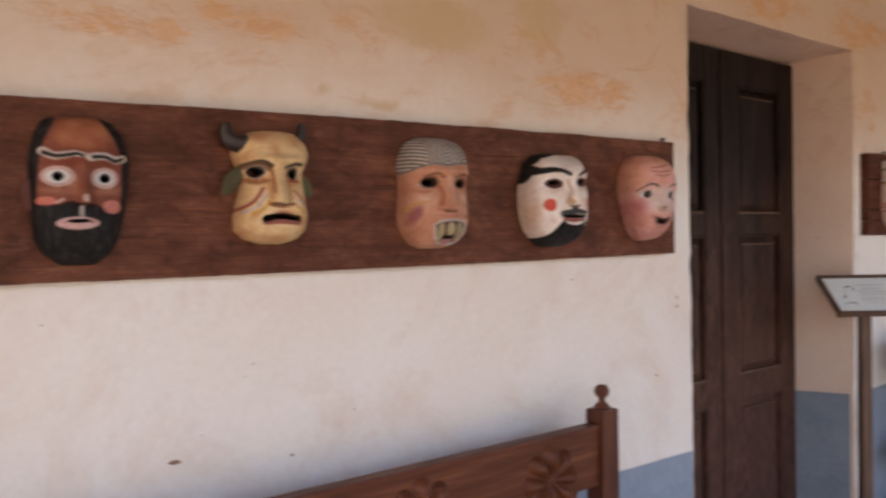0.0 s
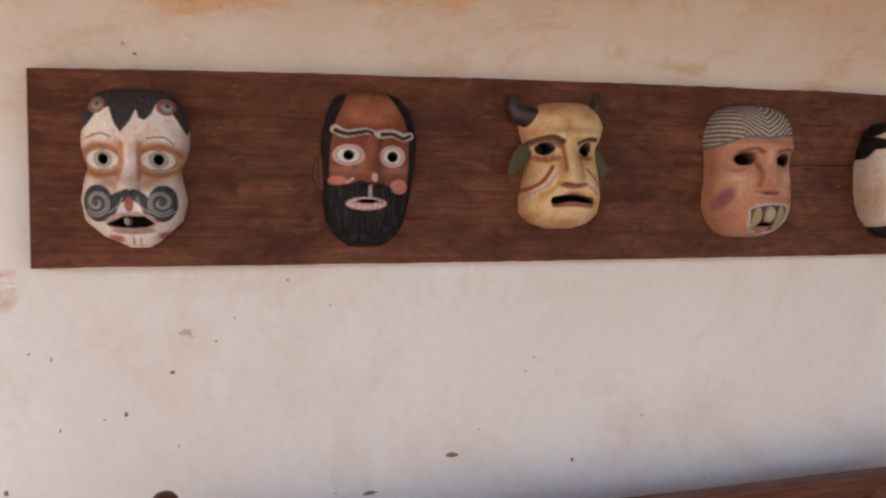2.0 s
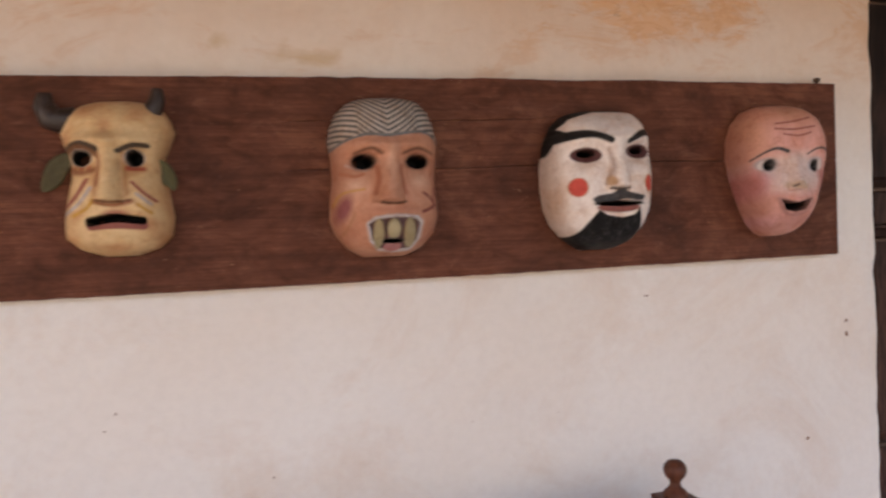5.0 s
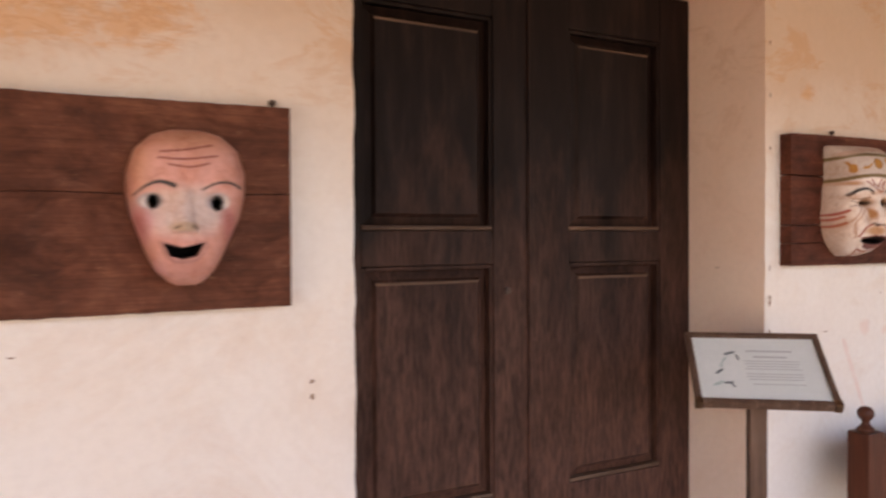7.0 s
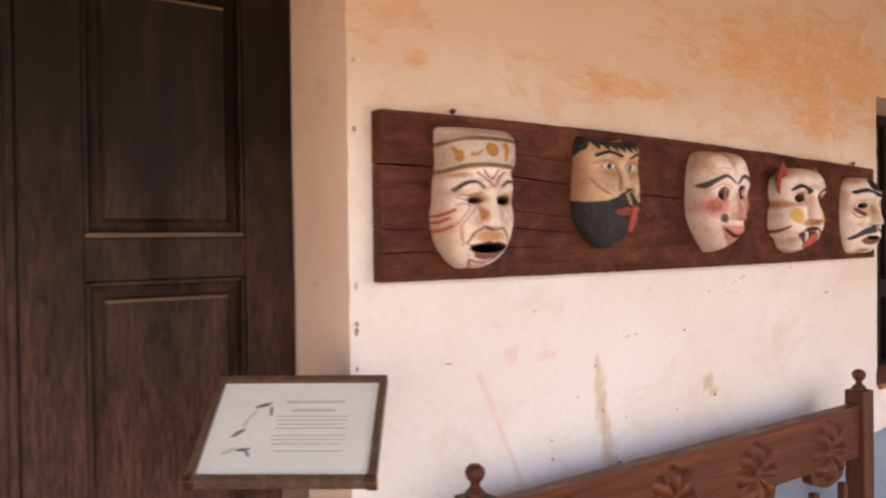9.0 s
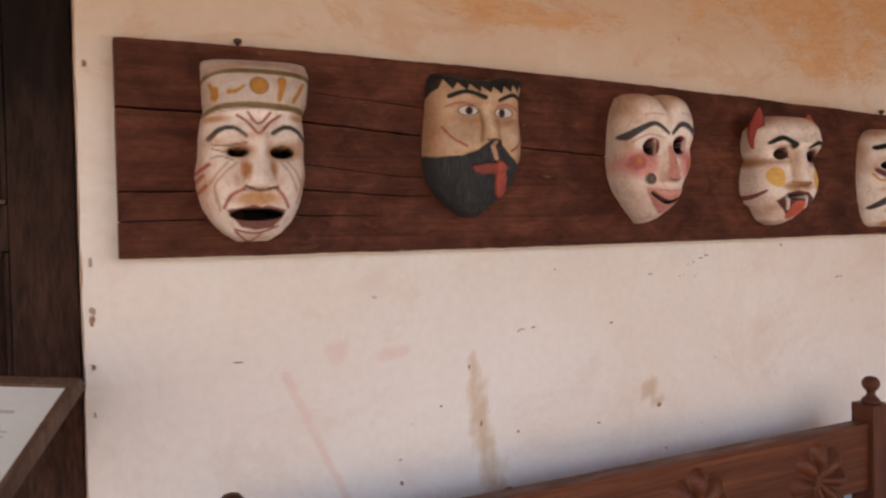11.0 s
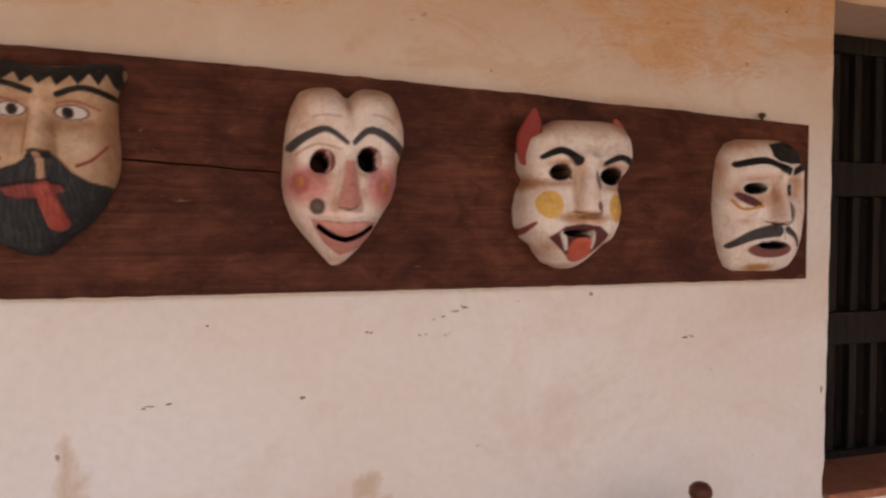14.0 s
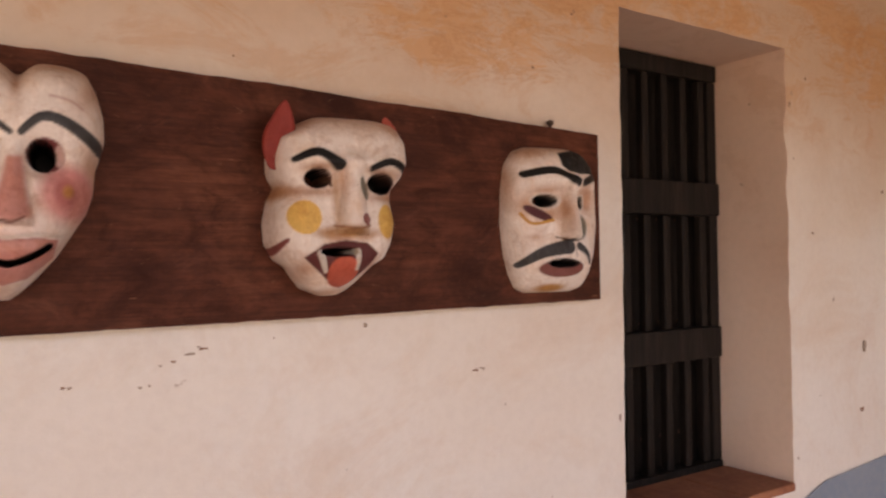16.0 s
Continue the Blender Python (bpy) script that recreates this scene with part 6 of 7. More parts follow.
captain.stroke([(70.4, 95.7), (62.4, 81.2), (52.8, 65.8)], 5.8, (0.46, 0.21, 0.045))
captain.stroke([(-28.6, 44.6), (-14.8, 35.2), (0.7, 17.7), (17.9, 34.9), (33.7, 45.7)], 4.0, (0.36, 0.1, 0.07))
captain.stroke([(-13.2, 49.6), (1.5, 32.2), (19.4, 49.6)], 4.0, (0.36, 0.1, 0.07))
captain.oval(-60.2, 40.0, 17.9, 5.5, (0.5, 0.26, 0.14), soft=6.0)
captain.oval(60.1, 44.3, 11.3, 5.8, (0.5, 0.26, 0.14), soft=6.0)
captain.stroke([(-67.8, 11.2), (-52.8, 23.2), (-33.9, 25.2), (-16.3, 14.3)], 8.6, (0.055, 0.055, 0.058), w1=4.8, name='eyebrow', raise_by=2.0)
captain.stroke([(21.0, 18.2), (40.1, 28.3), (57.7, 24.5), (72.3, 14.7)], 6.4, (0.055, 0.055, 0.058), w1=7.4, name='eyebrow', raise_by=2.0)
captain.oval(-26.3, -6.2, 22.9, 11.1, (0.52, 0.36, 0.26), soft=6.0)
captain.oval(40.1, -7.6, 27.1, 13.8, (0.52, 0.36, 0.24), soft=6.0)
captain.pit(captain.in_oval(-27.8, -7.9, 13.0, 5.6, 0), 2)
captain.pit(captain.in_oval(36.5, -7.7, 16.0, 7.6, 0), 2)
captain.stroke([(-65.6, 2.7), (-49.1, 0.5), (-14.8, 5.6)], 2.0, (0.14, 0.09, 0.07))
captain.stroke([(-64.1, -3.5), (-49.1, -7.4), (-37.7, -5.3)], 2.0, (0.14, 0.09, 0.07))
captain.stroke([(-66.3, -16.2), (-49.1, -15.4), (-34.0, -20.2)], 1.8, (0.14, 0.09, 0.07))
captain.stroke([(-30.2, -24.0), (-49.2, -40.8), (-62.0, -58.7), (-59.0, -82.4)], 3.2, (0.52, 0.33, 0.24), soft=3.0)
captain.stroke([(-42.3, -23.0), (-58.9, -41.2), (-67.9, -55.0)], 3.2, (0.52, 0.33, 0.24), soft=3.0)
captain.stroke([(33.8, -22.6), (46.6, -40.0), (56.3, -62.6)], 3.4, (0.52, 0.33, 0.24), soft=3.0)
captain.stroke([(44.2, -22.1), (57.9, -39.5), (66.1, -58.2), (58.0, -83.2)], 3.4, (0.52, 0.33, 0.24), soft=3.0)
captain.stroke([(-60.5, -66.6), (-54.5, -94.2)], 3.2, (0.52, 0.33, 0.24), soft=3.0)
captain.oval(-17.9, -34.6, 7.7, 12.8, (0.5, 0.24, 0.1), soft=6.0)
captain.oval(22.7, -32.8, 6.3, 13.0, (0.5, 0.26, 0.12), soft=6.0)
captain.stroke([(-19.4, -58.8), (-8.6, -63.2), (4.6, -65.2), (27.5, -59.5)], 3.2, (0.06, 0.03, 0.025))
captain.oval(-2.4, -76.8, 34.3, 11.3, (0.52, 0.3, 0.16), soft=8.0)
captain.stroke([(-49.2, -90.1), (-39.4, -72.3), (-21.0, -62.8)], 4.8, (0.36, 0.1, 0.07), soft=3.0)
captain.stroke([(25.9, -62.0), (35.5, -73.2), (43.5, -89.3)], 4.8, (0.36, 0.1, 0.07), soft=3.0)
captain.shape([(-47.0, -93.3), (-22.5, -89.4), (-7.1, -85.8), (2.3, -89.6), (12.5, -86.9), (40.3, -93.5), (33.9, -106.0), (20.4, -119.4), (-3.2, -123.0), (-24.1, -118.5), (-36.4, -105.8)], (0.22, 0.085, 0.07), name='lip', raise_by=3.0)
captain.stroke([(-34.1, -121.8), (-3.2, -127.9), (28.3, -117.6)], 3.2, (0.36, 0.1, 0.07))
captain.stroke([(-31.8, -125.8), (-11.0, -140.1), (7.0, -126.1)], 3.2, (0.36, 0.1, 0.07))
captain.pit(captain.in_oval(-3.2, -100.3, 34.3, 8.1, 0), 2)
captain.stroke([(-87.1, -37.7), (-69.4, -26.6)], 6.2, (0.42, 0.1, 0.08))
captain.stroke([(-85.7, -49.4), (-77.6, -42.0)], 6.2, (0.42, 0.1, 0.08))
captain.stroke([(-82.8, -65.8), (-73.9, -57.6)], 6.4, (0.42, 0.1, 0.08))
captain.glaze_shade((-60, 6, 18, 7, 0), (62, 6, 16, 7, 0), (-22, -10, 7, 22, 0), (18, -10, 7, 22, 0), (-76, -60, 10, 26, 0), (72, -56, 8, 26, 0), (-30, -50, 10, 14, 20), (34, -50, 10, 14, -20), (-2, 16, 20, 5, 0), (-2, -134, 30, 6, 0), much=0.5)
captain.build(-7)

sailor = Carving("tan carved mask with dark beard and hanging red tongue", (3.746, 1.675), [(129, -79, 91), (114, -88, 100), (85, -91, 87), (42, -95, 88), (4, -99, 92), (-24, -100, 89), (-62, -94, 73), (-90, -76, 52), (-114, -50, 21), (-129, -24, 5)], (0.55, 0.375, 0.245), 70)
sailor.edge_tint((0.34, 0.17, 0.09), 0.5)
sailor.glaze_shade((-34, 38, 30, 8, -8), (46, 36, 28, 8, 8), (-16, 30, 7, 28, 0), (24, 30, 6, 28, 0), (-86, 20, 14, 44, 0), (80, 24, 12, 44, 0), (-30, 66, 30, 5, 5), (50, 66, 30, 5, -5), color=(0.36, 0.17, 0.085), much=0.6)
# paler spots: highlights painted on cheeks and nose bridge
sailor.glaze_shade((-46, 14, 16, 12, -30), (56, 10, 14, 14, 30), (5, 40, 6, 26, 0), color=(0.70, 0.54, 0.42), much=0.6)
sailor.swell(-27.3, 53.3, 31.6, 16.4, -8)
sailor.swell(39.3, 50.5, 30.8, 16.8, -8)
sailor.swell(5.1, 86.9, 80.5, 12.9, 6)
sailor.swell(2.2, -39.9, 60.5, 27.8, 7)
sailor.oval(-38.6, 17.8, 29.6, 20.1, (0.44, 0.3, 0.2), soft=12.0)
sailor.nose((5.5, 66.7), (8.6, 0.3), 12.0, 20.4, 6, 20)
sailor.stroke([(-7.4, 56.6), (-7.0, 29.0), (-10.5, 1.1)], 3.6, (0.28, 0.14, 0.08), soft=4.0)
sailor.shape([(-114.2, 57.9), (-101.8, 121.3), (-59.8, 130.5), (-30.4, 127.8), (19.7, 123.2), (97.2, 134.8), (95.0, 87.4), (86.4, 93.4), (79.8, 107.9), (71.8, 90.3), (61.0, 106.3), (51.0, 88.7), (40.4, 103.7), (28.5, 85.1), (18.0, 102.7), (8.1, 87.2), (-4.2, 102.7), (-11.9, 87.4), (-24.2, 106.5), (-34.8, 89.3), (-45.8, 106.5), (-57.3, 91.1), (-67.3, 111.9), (-76.7, 94.9), (-86.2, 88.7), (-97.3, 68.1)], (0.022, 0.021, 0.022), name='hair', raise_by=3.0)
sailor.stroke([(-62.9, 78.9), (-34.7, 87.4), (-1.8, 78.1)], 8.2, (0.011, 0.01, 0.01), w1=8.2, name='eyebrow', raise_by=2.0)
sailor.stroke([(27.6, 74.8), (55.2, 85.3), (84.6, 79.1)], 7.4, (0.011, 0.01, 0.01), w1=8.4, name='eyebrow', raise_by=2.0)
sailor.stroke([(-68.5, 61.3), (-44.3, 68.5), (-19.5, 64.9)], 2.8, (0.36, 0.12, 0.09))
sailor.stroke([(25.8, 63.5), (46.2, 67.8), (72.4, 59.4)], 2.8, (0.36, 0.12, 0.09))
sailor.oval(-28.3, 55.1, 19.8, 9.6, (0.12, 0.07, 0.05))
sailor.oval(-28.3, 55.1, 16.8, 7.8, (0.58, 0.54, 0.52), raise_by=2.0)
sailor.oval(-26.3, 55.2, 6.9, 7.3, (0.05, 0.02, 0.012))
sailor.oval(-26.3, 55.2, 4.0, 4.5, (0.005, 0.005, 0.005))
sailor.oval(41.4, 53.5, 20.6, 9.8, (0.12, 0.07, 0.05))
sailor.oval(41.4, 53.5, 17.4, 7.9, (0.58, 0.54, 0.52), raise_by=2.0)
sailor.oval(37.2, 53.2, 7.1, 7.4, (0.05, 0.02, 0.012))
sailor.oval(37.2, 53.2, 4.1, 4.6, (0.005, 0.005, 0.005))
sailor.stroke([(-75.7, 26.5), (-60.0, 6.6), (-36.2, -7.6)], 2.6, (0.3, 0.055, 0.04), w1=4.4)
sailor.stroke([(49.8, -14.4), (66.3, -5.0), (80.7, 12.7)], 4.6, (0.3, 0.055, 0.04), w1=2.8)
sailor.shape([(-119.0, -15.6), (-103.8, -20.2), (-86.6, -25.7), (-47.8, -24.7), (-16.3, -14.0), (3.5, 3.7), (21.8, 2.0), (44.8, -23.0), (63.8, -34.4), (82.8, -38.3), (75.0, -70.0), (44.2, -99.3), (13.9, -130.1), (-26.3, -138.2), (-61.1, -122.3), (-95.3, -92.1), (-112.8, -58.4)], (0.035, 0.038, 0.042), name='beard', raise_by=4.0)
sailor.cleft(5.0, 52.0, 11.0)
sailor.combed(sailor.in_oval(-10, -75, 90, 65), -5, 6.0, 1.4)
sailor.stroke([(8.7, -4.3), (10.9, -16.3), (12.6, -29.1)], 9.0, (0.52, 0.33, 0.22))
sailor.stroke([(-2.5, 1.5), (21.8, 1.0)], 3.6, (0.06, 0.03, 0.02))
sailor.shape([(-32.7, -44.2), (-2.8, -38.3), (32.7, -37.7), (39.1, -46.8), (12.6, -55.3), (-12.6, -57.2), (-27.6, -53.2)], (0.26, 0.06, 0.05), name='lip', raise_by=3.0)
sailor.stroke([(-30.8, -41.4), (2.1, -35.3), (36.9, -38.4)], 3.8, (0.03, 0.015, 0.012))
sailor.stroke([(16.5, -44.0), (21.9, -64.3), (27.4, -84.7)], 21.0, (0.40, 0.085, 0.065), w1=24.0, name='tongue', raise_by=10.0)
sailor.build(-6)

heart = Carving("heart-shaped pale carved mask with pink cheeks", (4.141, 1.660), [(131, -45, 55), (121, -66, 72), (98, -77, 82), (73, -83, 88), (47, -86, 89), (29, -87, 84), (16, -88, 79), (-12, -89, 77), (-34, -86, 70), (-63, -75, 52), (-85, -58, 38), (-107, -39, 19), (-122, -26, 4), (-131, -17, -8)], (0.77, 0.69, 0.63), 98, side=(3.6, 0.36))
heart.edge_tint((0.42, 0.22, 0.10), 0.75, 0.22, True)
heart.glaze_shade((-70, 92, 16, 26, 30), (74, 92, 12, 24, -30), (-38, 122, 26, 8, 12), (42, 122, 26, 8, -12), (3, 100, 5, 20, 0), (-74, 20, 10, 26, 0), (72, 14, 10, 20, 0), much=0.6)
heart.glaze_shade((-36, -2, 22, 5, 0), (34, 0, 22, 5, 0), (-20, -40, 6, 14, 20), (18, -40, 6, 14, -20), (-14, -120, 16, 8, 0), much=0.45)
heart.cleft(3.2, 13.0, 15.0)
heart.swell(3.2, 121.0, 8.1, 24.2, -12)
heart.swell(-32.2, 107.1, 22.3, 18.2, 6)
heart.swell(35.5, 111.1, 23.8, 18.8, 6)
heart.swell(-34.2, 13.9, 19.7, 16.8, -10)
heart.swell(32.1, 17.1, 20.9, 17.3, -10)
heart.swell(-2.2, -78.2, 47.3, 25.5, 6)
heart.swell(-61.4, -16.5, 21.8, 20.7, 4)
heart.swell(53.1, -16.0, 21.2, 21.8, 4)
heart.nose((2.5, 21.4), (-1.5, -45.6), 10.0, 22.6, 6, 28)
heart.oval(-56.2, -16.3, 33.4, 26.3, (0.60, 0.25, 0.23), soft=14.0)
heart.oval(51.7, -18.2, 26.9, 30.5, (0.60, 0.25, 0.23), soft=14.0)
heart.glaze_shade((-20, -70, 70, 50, 0), color=(0.72, 0.50, 0.44), much=0.45)
heart.oval(-64.6, -13.8, 12.8, 15.2, (0.44, 0.13, 0.12), soft=6.0)
heart.oval(-64.6, -11.1, 5.1, 6.2, (0.46, 0.2, 0.06), soft=4.0)
heart.oval(48.9, -18.3, 10.6, 15.9, (0.44, 0.14, 0.13), soft=6.0)
heart.oval(51.7, -16.8, 5.0, 6.5, (0.46, 0.2, 0.06), soft=4.0)
heart.shape([(-3.6, 17.5), (10.0, 18.2), (14.1, -20.9), (18.2, -43.7), (1.2, -49.8), (-19.6, -44.5), (-10.3, -21.7)], (0.58, 0.27, 0.23), soft=5.0, name='nose')
heart.stroke([(-14.3, -46.5), (1.2, -49.8), (12.7, -44.5)], 2.2, (0.24, 0.09, 0.07))
heart.stroke([(-77.2, 37.1), (-55.0, 51.6), (-28.9, 60.4), (-0.9, 42.5)], 14.4, (0.055, 0.055, 0.058), w1=5.6, name='eyebrow', raise_by=3.0)
heart.stroke([(9.3, 43.1), (28.6, 60.1), (51.7, 54.4), (81.9, 34.3)], 7.2, (0.055, 0.055, 0.058), w1=14.8, name='eyebrow', raise_by=3.0)
heart.stroke([(-70.9, 25.8), (-42.0, 40.0), (-9.0, 33.5)], 2.0, (0.4, 0.22, 0.14), soft=3.0)
heart.stroke([(-47.2, 77.9), (-28.9, 80.7), (-10.3, 78.7)], 2.2, (0.5, 0.3, 0.27), soft=3.0)
heart.stroke([(35.5, 83.0), (53.1, 80.0), (66.0, 72.2)], 2.2, (0.5, 0.3, 0.27), soft=3.0)
heart.oval(-33.5, 16.7, 17.0, 17.5, (0.17, 0.04, 0.04))
heart.oval(30.7, 20.7, 18.1, 18.0, (0.17, 0.04, 0.04))
heart.oval(-27.6, 16.3, 5.3, 15.4, (0.5, 0.33, 0.3))
heart.oval(43.3, 20.6, 5.0, 11.6, (0.5, 0.33, 0.3))
heart.pit(heart.in_oval(-38.1, 15.1, 12.4, 13.2, -10), 2)
heart.pit(heart.in_oval(27.2, 19.8, 11.8, 15.1, 10), 2)
heart.oval(-42.0, -45.7, 10.4, 11.1, (0.075, 0.06, 0.052), soft=3.0, name='mole', raise_by=5.0)
heart.oval(-42.0, -45.7, 5.2, 5.5, (0.14, 0.09, 0.07), soft=4.0)
heart.stroke([(-51.1, -60.5), (-22.3, -62.2), (-2.2, -64.7), (19.6, -61.6), (44.7, -62.7)], 4.2, (0.64, 0.55, 0.49), raise_by=2.0)
heart.shape([(-50.4, -62.6), (-22.3, -65.7), (-2.2, -67.6), (19.6, -65.2), (41.9, -66.3), (36.3, -85.2), (12.8, -106.7), (-10.3, -113.6), (-32.2, -95.9), (-45.9, -75.0)], (0.52, 0.23, 0.20), name='lip', raise_by=5.0)
heart.stroke([(-32.2, -70.0), (-2.2, -74.0), (28.6, -70.8)], 9.8, (0.60, 0.30, 0.26), soft=5.0)
heart.pit(heart.in_stroke([(-39.4, -73.6), (-22.3, -85.4), (-2.2, -91.0), (18.2, -83.8), (33.5, -73.6)], 5.0, 4.2))
heart.build(-7)

devil = Carving("white carved mask with red ears and fanged mouth", (4.524, 1.643), [(123, -28, 59), (112, -52, 88), (87, -89, 100), (61, -96, 101), (39, -95, 91), (22, -85, 75), (5, -95, 73), (-25, -101, 79), (-50, -99, 74), (-72, -87, 63), (-82, -71, 44), (-95, -63, 30), (-112, -49, 13), (-123, -21, -2)], (0.77, 0.69, 0.63), 84, side=(3.6, 0.36))
devil.edge_tint((0.42, 0.20, 0.09), 0.75, 0.2, True)
devil.glaze_shade((-44, 46, 24, 5, 6), (48, 42, 26, 5, -6), (-44, 14, 24, 6, 0), (46, 8, 24, 6, 0), (-78, 14, 22, 8, 0), (64, 10, 14, 8, 0), (-12, 30, 5, 26, 0), (-60, 108, 26, 9, 24), (74, 104, 22, 9, -20), much=0.65)
devil.glaze_shade((-58, -86, 10, 14, 30), (28, -84, 10, 14, -30), (-20, -116, 22, 6, 0), (-34, -42, 16, 5, -20), (26, -42, 14, 5, 20), much=0.6)
devil.swell(-42.8, 30.4, 25.2, 18.0, -9)
devil.swell(47.3, 27.4, 26.9, 18.6, -9)
devil.swell(-78.2, -35.6, 29.6, 35.5, 6)
devil.swell(53.0, -33.5, 23.2, 37.4, 6)
devil.swell(-11.0, -75.9, 47.9, 28.1, 7)
devil.swell(2.8, 53.1, 83.7, 10.0, 5)
devil.nose((5.6, 53.3), (0.1, -32.7), 11.8, 23.2, 8, 28)
devil.oval(-95.5, 16.1, 18.9, 11.2, (0.44, 0.22, 0.11), soft=10.0)
devil.oval(-11.0, -38.7, 36.8, 8.2, (0.42, 0.22, 0.1), soft=8.0)
devil.oval(-20.2, 6.6, 5.5, 41.2, (0.48, 0.32, 0.22), soft=8.0)
devil.stroke([(-72.1, 55.0), (-42.8, 65.5), (-17.4, 49.6)], 8.2, (0.011, 0.01, 0.01), w1=15.8, name='eyebrow', raise_by=2.0)
devil.stroke([(29.1, 46.9), (56.9, 56.7), (87.3, 49.6)], 8.4, (0.011, 0.01, 0.01), w1=12.0, name='eyebrow', raise_by=2.0)
devil.oval(-41.9, 32.1, 18.0, 13.1, (0.18, 0.06, 0.055))
devil.oval(47.3, 27.4, 23.1, 14.4, (0.18, 0.06, 0.055))
devil.pit(devil.in_oval(-41.9, 32.1, 15.2, 11.1, 0), 2)
devil.pit(devil.in_oval(47.3, 27.4, 20.2, 12.3, 0), 2)
devil.stroke([(-27.5, 34.3), (-25.6, 22.9)], 4.2, (0.12, 0.06, 0.04))
devil.oval(-62.4, -19.1, 21.2, 21.9, (0.70, 0.43, 0.12))
devil.oval(51.1, -23.3, 15.4, 22.9, (0.70, 0.43, 0.12))
devil.oval(16.9, 19.5, 7.5, 15.9, (0.17, 0.16, 0.13), rot=12)
devil.oval(15.9, -21.5, 9.4, 8.3, (0.26, 0.08, 0.07))
# shade under the nostrils, drawn in brown
devil.stroke([(-24.7, -29.8), (0.1, -33.5), (24.4, -28.9)], 3.2, (0.28, 0.13, 0.07))
devil.shape([(-64.1, -70.3), (-40.1, -53.8), (-11.0, -48.6), (18.7, -52.4), (35.8, -65.8), (22.5, -82.6), (2.8, -100.9), (-11.0, -110.7), (-32.9, -98.9)], (0.115, 0.028, 0.026), name='lip', raise_by=4.0)
devil.oval(-13.8, -89.1, 20.2, 20.6, (0.5, 0.1, 0.06), name='tongue', raise_by=3.0)
devil.pit(devil.in_oval(-20.2, -63.5, 21.9, 4.5, 0), 2)
devil.stroke([(-45.5, -65.3), (-41.9, -75.9), (-37.4, -88.2)], 9.8, (0.6, 0.55, 0.5), w1=5.0, name='fang', raise_by=5.0)
devil.stroke([(2.8, -63.4), (3.8, -74.2), (2.8, -85.1)], 9.2, (0.6, 0.55, 0.5), w1=5.0, name='fang', raise_by=5.0)
devil.stroke([(-95.5, -69.5), (-89.5, -56.7), (-82.5, -47.8)], 11.4, (0.22, 0.055, 0.045), w1=4.8, name='wound', raise_by=-3.0)
devil.horn("ear", [(-92.9, 44.3), (-88.6, 71.8), (-80.8, 101.3), (-75.6, 135.6)], 4.8, 1.6, (0.27, 0.035, 0.025), PAINT, flat=0.5, y=46.0, swell=18.0)
devil.horn("ear", [(76.4, 76.5), (74.5, 95.2), (68.6, 110.2), (64.7, 123.5)], 4.2, 1.8, (0.36, 0.07, 0.05), PAINT, flat=0.5, y=44.0, swell=8.0)
devil.build(-6)

gentleman = Carving("white carved mask with dark moustache and black forelock", (4.914, 1.632), [(121, -45, 45), (111, -69, 69), (88, -85, 85), (44, -92, 92), (-5, -94, 94), (-55, -88, 88), (-89, -78, 78), (-112, -66, 66), (-121, -48, 48)], (0.77, 0.69, 0.63), 60)
gentleman.edge_tint((0.42, 0.22, 0.10), 0.7, 0.2, True)
gentleman.glaze_shade((-50, 108, 34, 10, 12), (-86, 60, 10, 40, 0), (-30, 46, 34, 6, 4), (-34, 8, 30, 6, -8), (4, 20, 6, 24, 0), (-62, 24, 14, 12, 0), (60, 30, 12, 20, 0), (-20, -112, 26, 6, 0), (-50, -30, 12, 6, 0), much=0.6)
gentleman.swell(-25.7, 25.9, 36.5, 19.2, -9)
gentleman.swell(49.0, 26.2, 20.4, 19.8, -9)
gentleman.swell(5.0, 61.9, 99.3, 11.6, 6)
gentleman.swell(-3.7, -69.3, 49.4, 25.2, 6)
gentleman.nose((21.2, 60.6), (11.2, -27.5), 8.8, 17.6, 9, 30)
# soft orange shading round eyes and nose, put into the paint
gentleman.oval(-31.7, 21.9, 53.3, 19.2, (0.46, 0.24, 0.13), soft=14.0, much=0.45)
gentleman.oval(1.3, -1.4, 14.8, 25.2, (0.48, 0.26, 0.15), soft=12.0, much=0.5)
gentleman.oval(49.0, 34.1, 15.3, 21.7, (0.46, 0.22, 0.12), soft=10.0, much=0.6)
gentleman.shape([(1.3, 108.3), (49.0, 118.0), (74.8, 99.6), (77.4, 74.9), (31.3, 72.8), (13.7, 75.9), (2.5, 86.0)], (0.02, 0.019, 0.018), name='hair', raise_by=2.0)
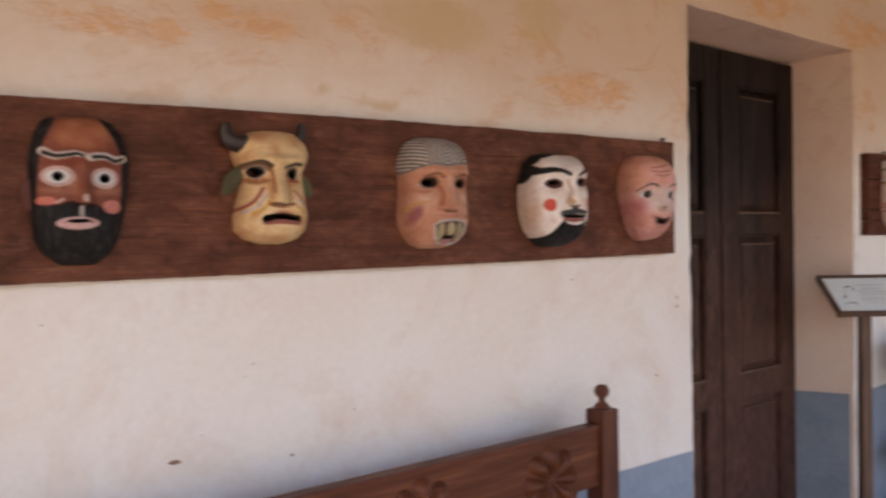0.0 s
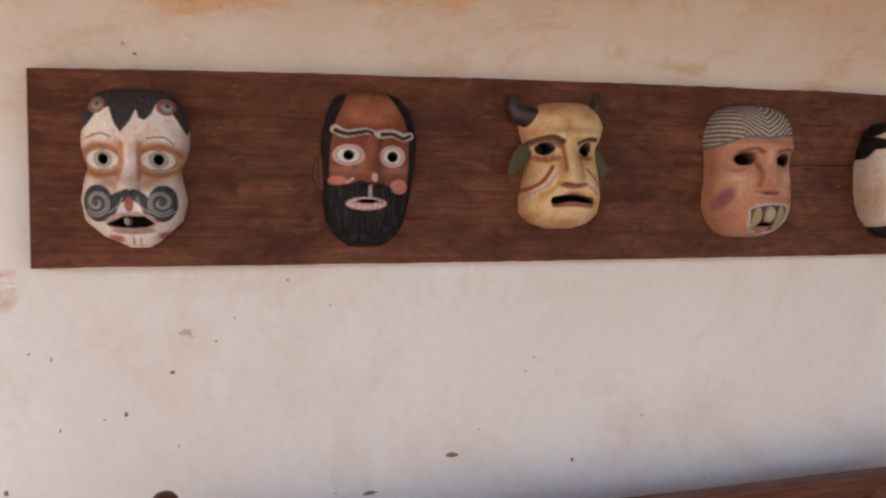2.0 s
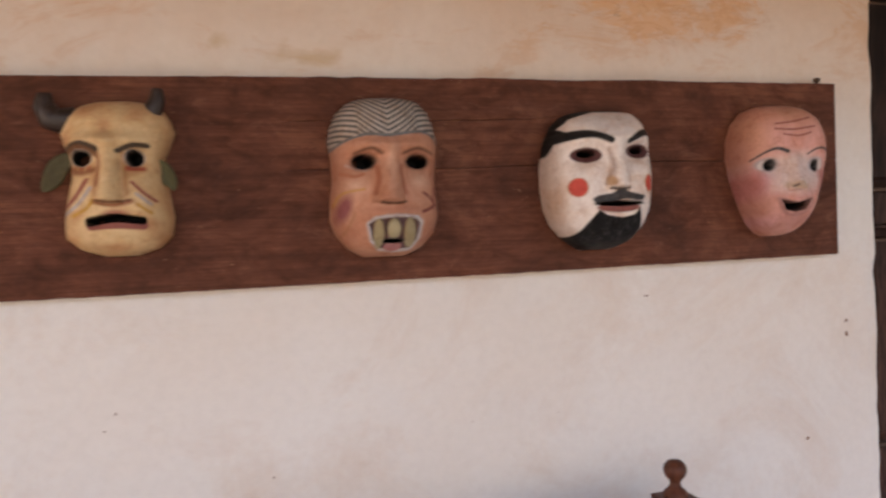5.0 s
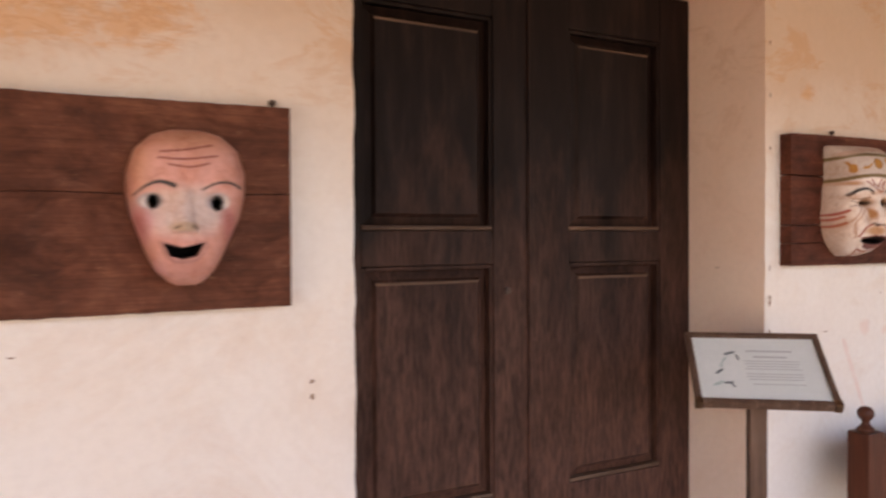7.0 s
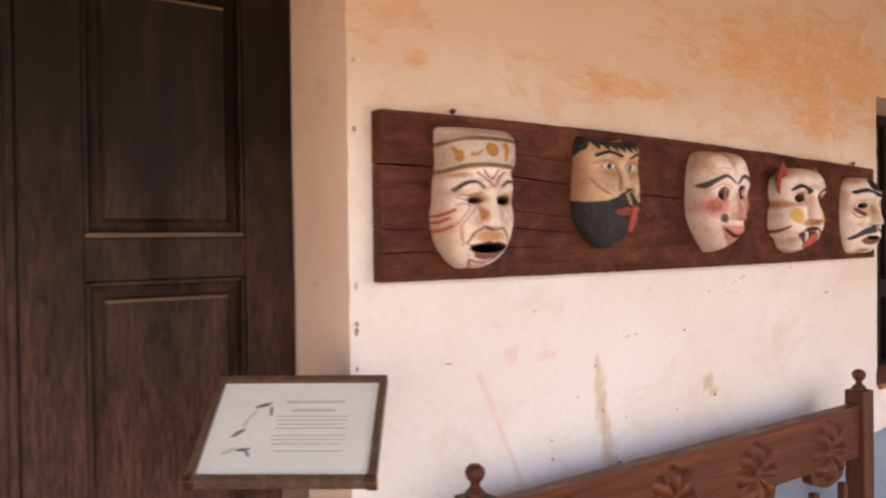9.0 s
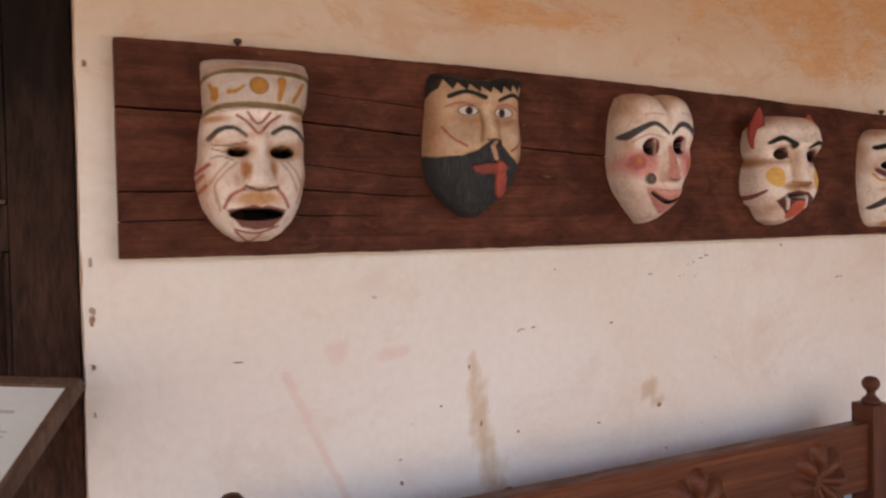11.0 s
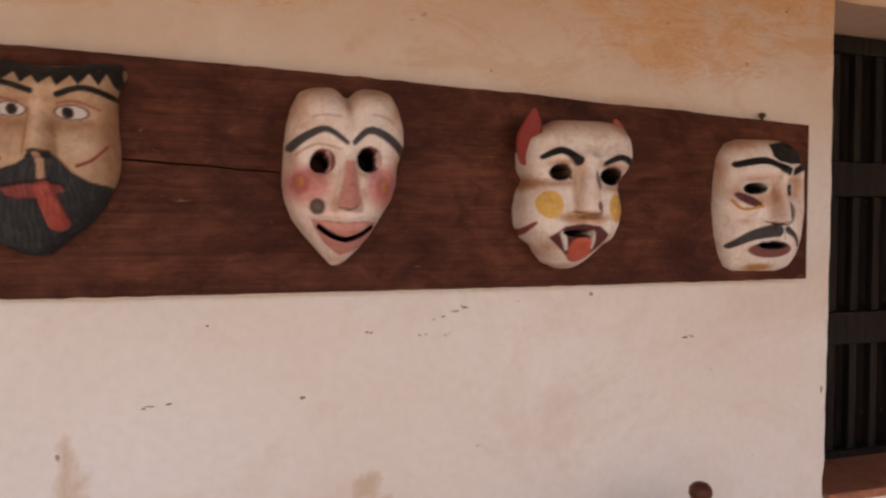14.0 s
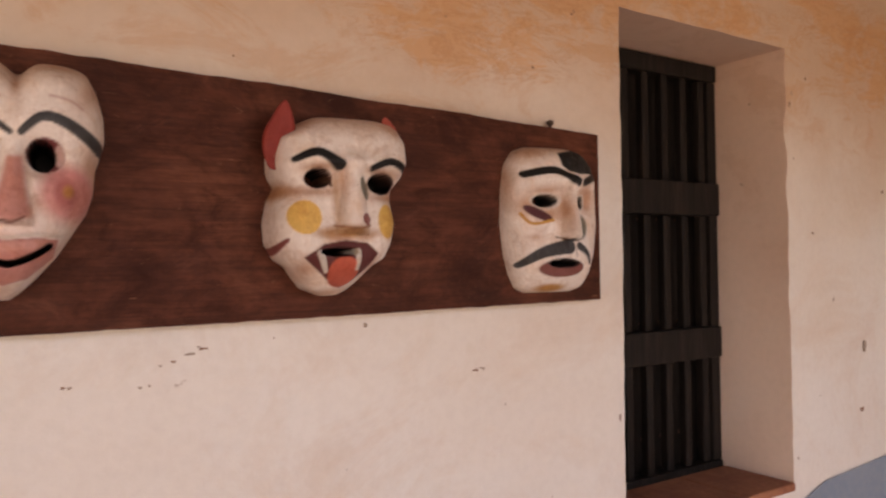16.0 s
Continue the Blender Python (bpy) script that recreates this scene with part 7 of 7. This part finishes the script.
gentleman.stroke([(-66.4, 70.2), (-13.5, 77.5), (23.7, 58.7)], 11.4, (0.011, 0.01, 0.01), w1=15.6, name='eyebrow', raise_by=2.0)
gentleman.stroke([(41.4, 59.5), (64.4, 68.3), (87.8, 71.3)], 12.8, (0.011, 0.01, 0.01), w1=11.8, name='eyebrow', raise_by=2.0)
gentleman.oval(-26.9, 28.8, 29.1, 13.5, (0.6, 0.53, 0.48), raise_by=1.5)
gentleman.oval(42.7, 27.0, 11.4, 13.7, (0.6, 0.53, 0.48))
gentleman.pit(gentleman.in_oval(-28.1, 28.7, 20.0, 8.6, 0), 2)
gentleman.pit(gentleman.in_oval(42.7, 27.0, 7.6, 8.8, 0), 2)
gentleman.oval(-42.6, 8.2, 26.4, 8.6, (0.11, 0.035, 0.04), rot=-24)
gentleman.stroke([(-71.2, 7.5), (-54.6, -8.3), (-18.4, -2.8)], 4.8, (0.55, 0.28, 0.06))
gentleman.oval(36.3, -13.4, 11.4, 19.6, (0.17, 0.165, 0.14), soft=4.0)
gentleman.stroke([(-15.9, -29.8), (11.2, -35.3), (33.8, -33.1)], 2.8, (0.12, 0.07, 0.05))
gentleman.stroke([(-71.2, -74.0), (-40.2, -54.9), (6.2, -45.0)], 10.4, (0.055, 0.055, 0.058), w1=24.4, name='moustache', raise_by=3.0)
gentleman.stroke([(28.7, -44.9), (46.5, -56.6), (56.7, -72.4)], 13.8, (0.055, 0.055, 0.058), w1=6.8, name='moustache', raise_by=3.0)
gentleman.stroke([(18.7, -37.1), (22.4, -60.6)], 3.8, (0.5, 0.44, 0.4))
gentleman.oval(-3.7, -80.0, 41.9, 14.5, (0.21, 0.075, 0.065), name='lip', raise_by=4.0)
gentleman.pit(gentleman.in_oval(-3.7, -72.2, 24.6, 6.3, 0), 2)
gentleman.oval(-18.4, -71.3, 6.1, 5.8, (0.6, 0.55, 0.5), name='tooth', raise_by=30.0)
gentleman.oval(-11.1, -112.8, 24.5, 6.8, (0.46, 0.22, 0.06), soft=5.0)
gentleman.build(-8)


# ---- small repeated pieces ----
room_tiles()
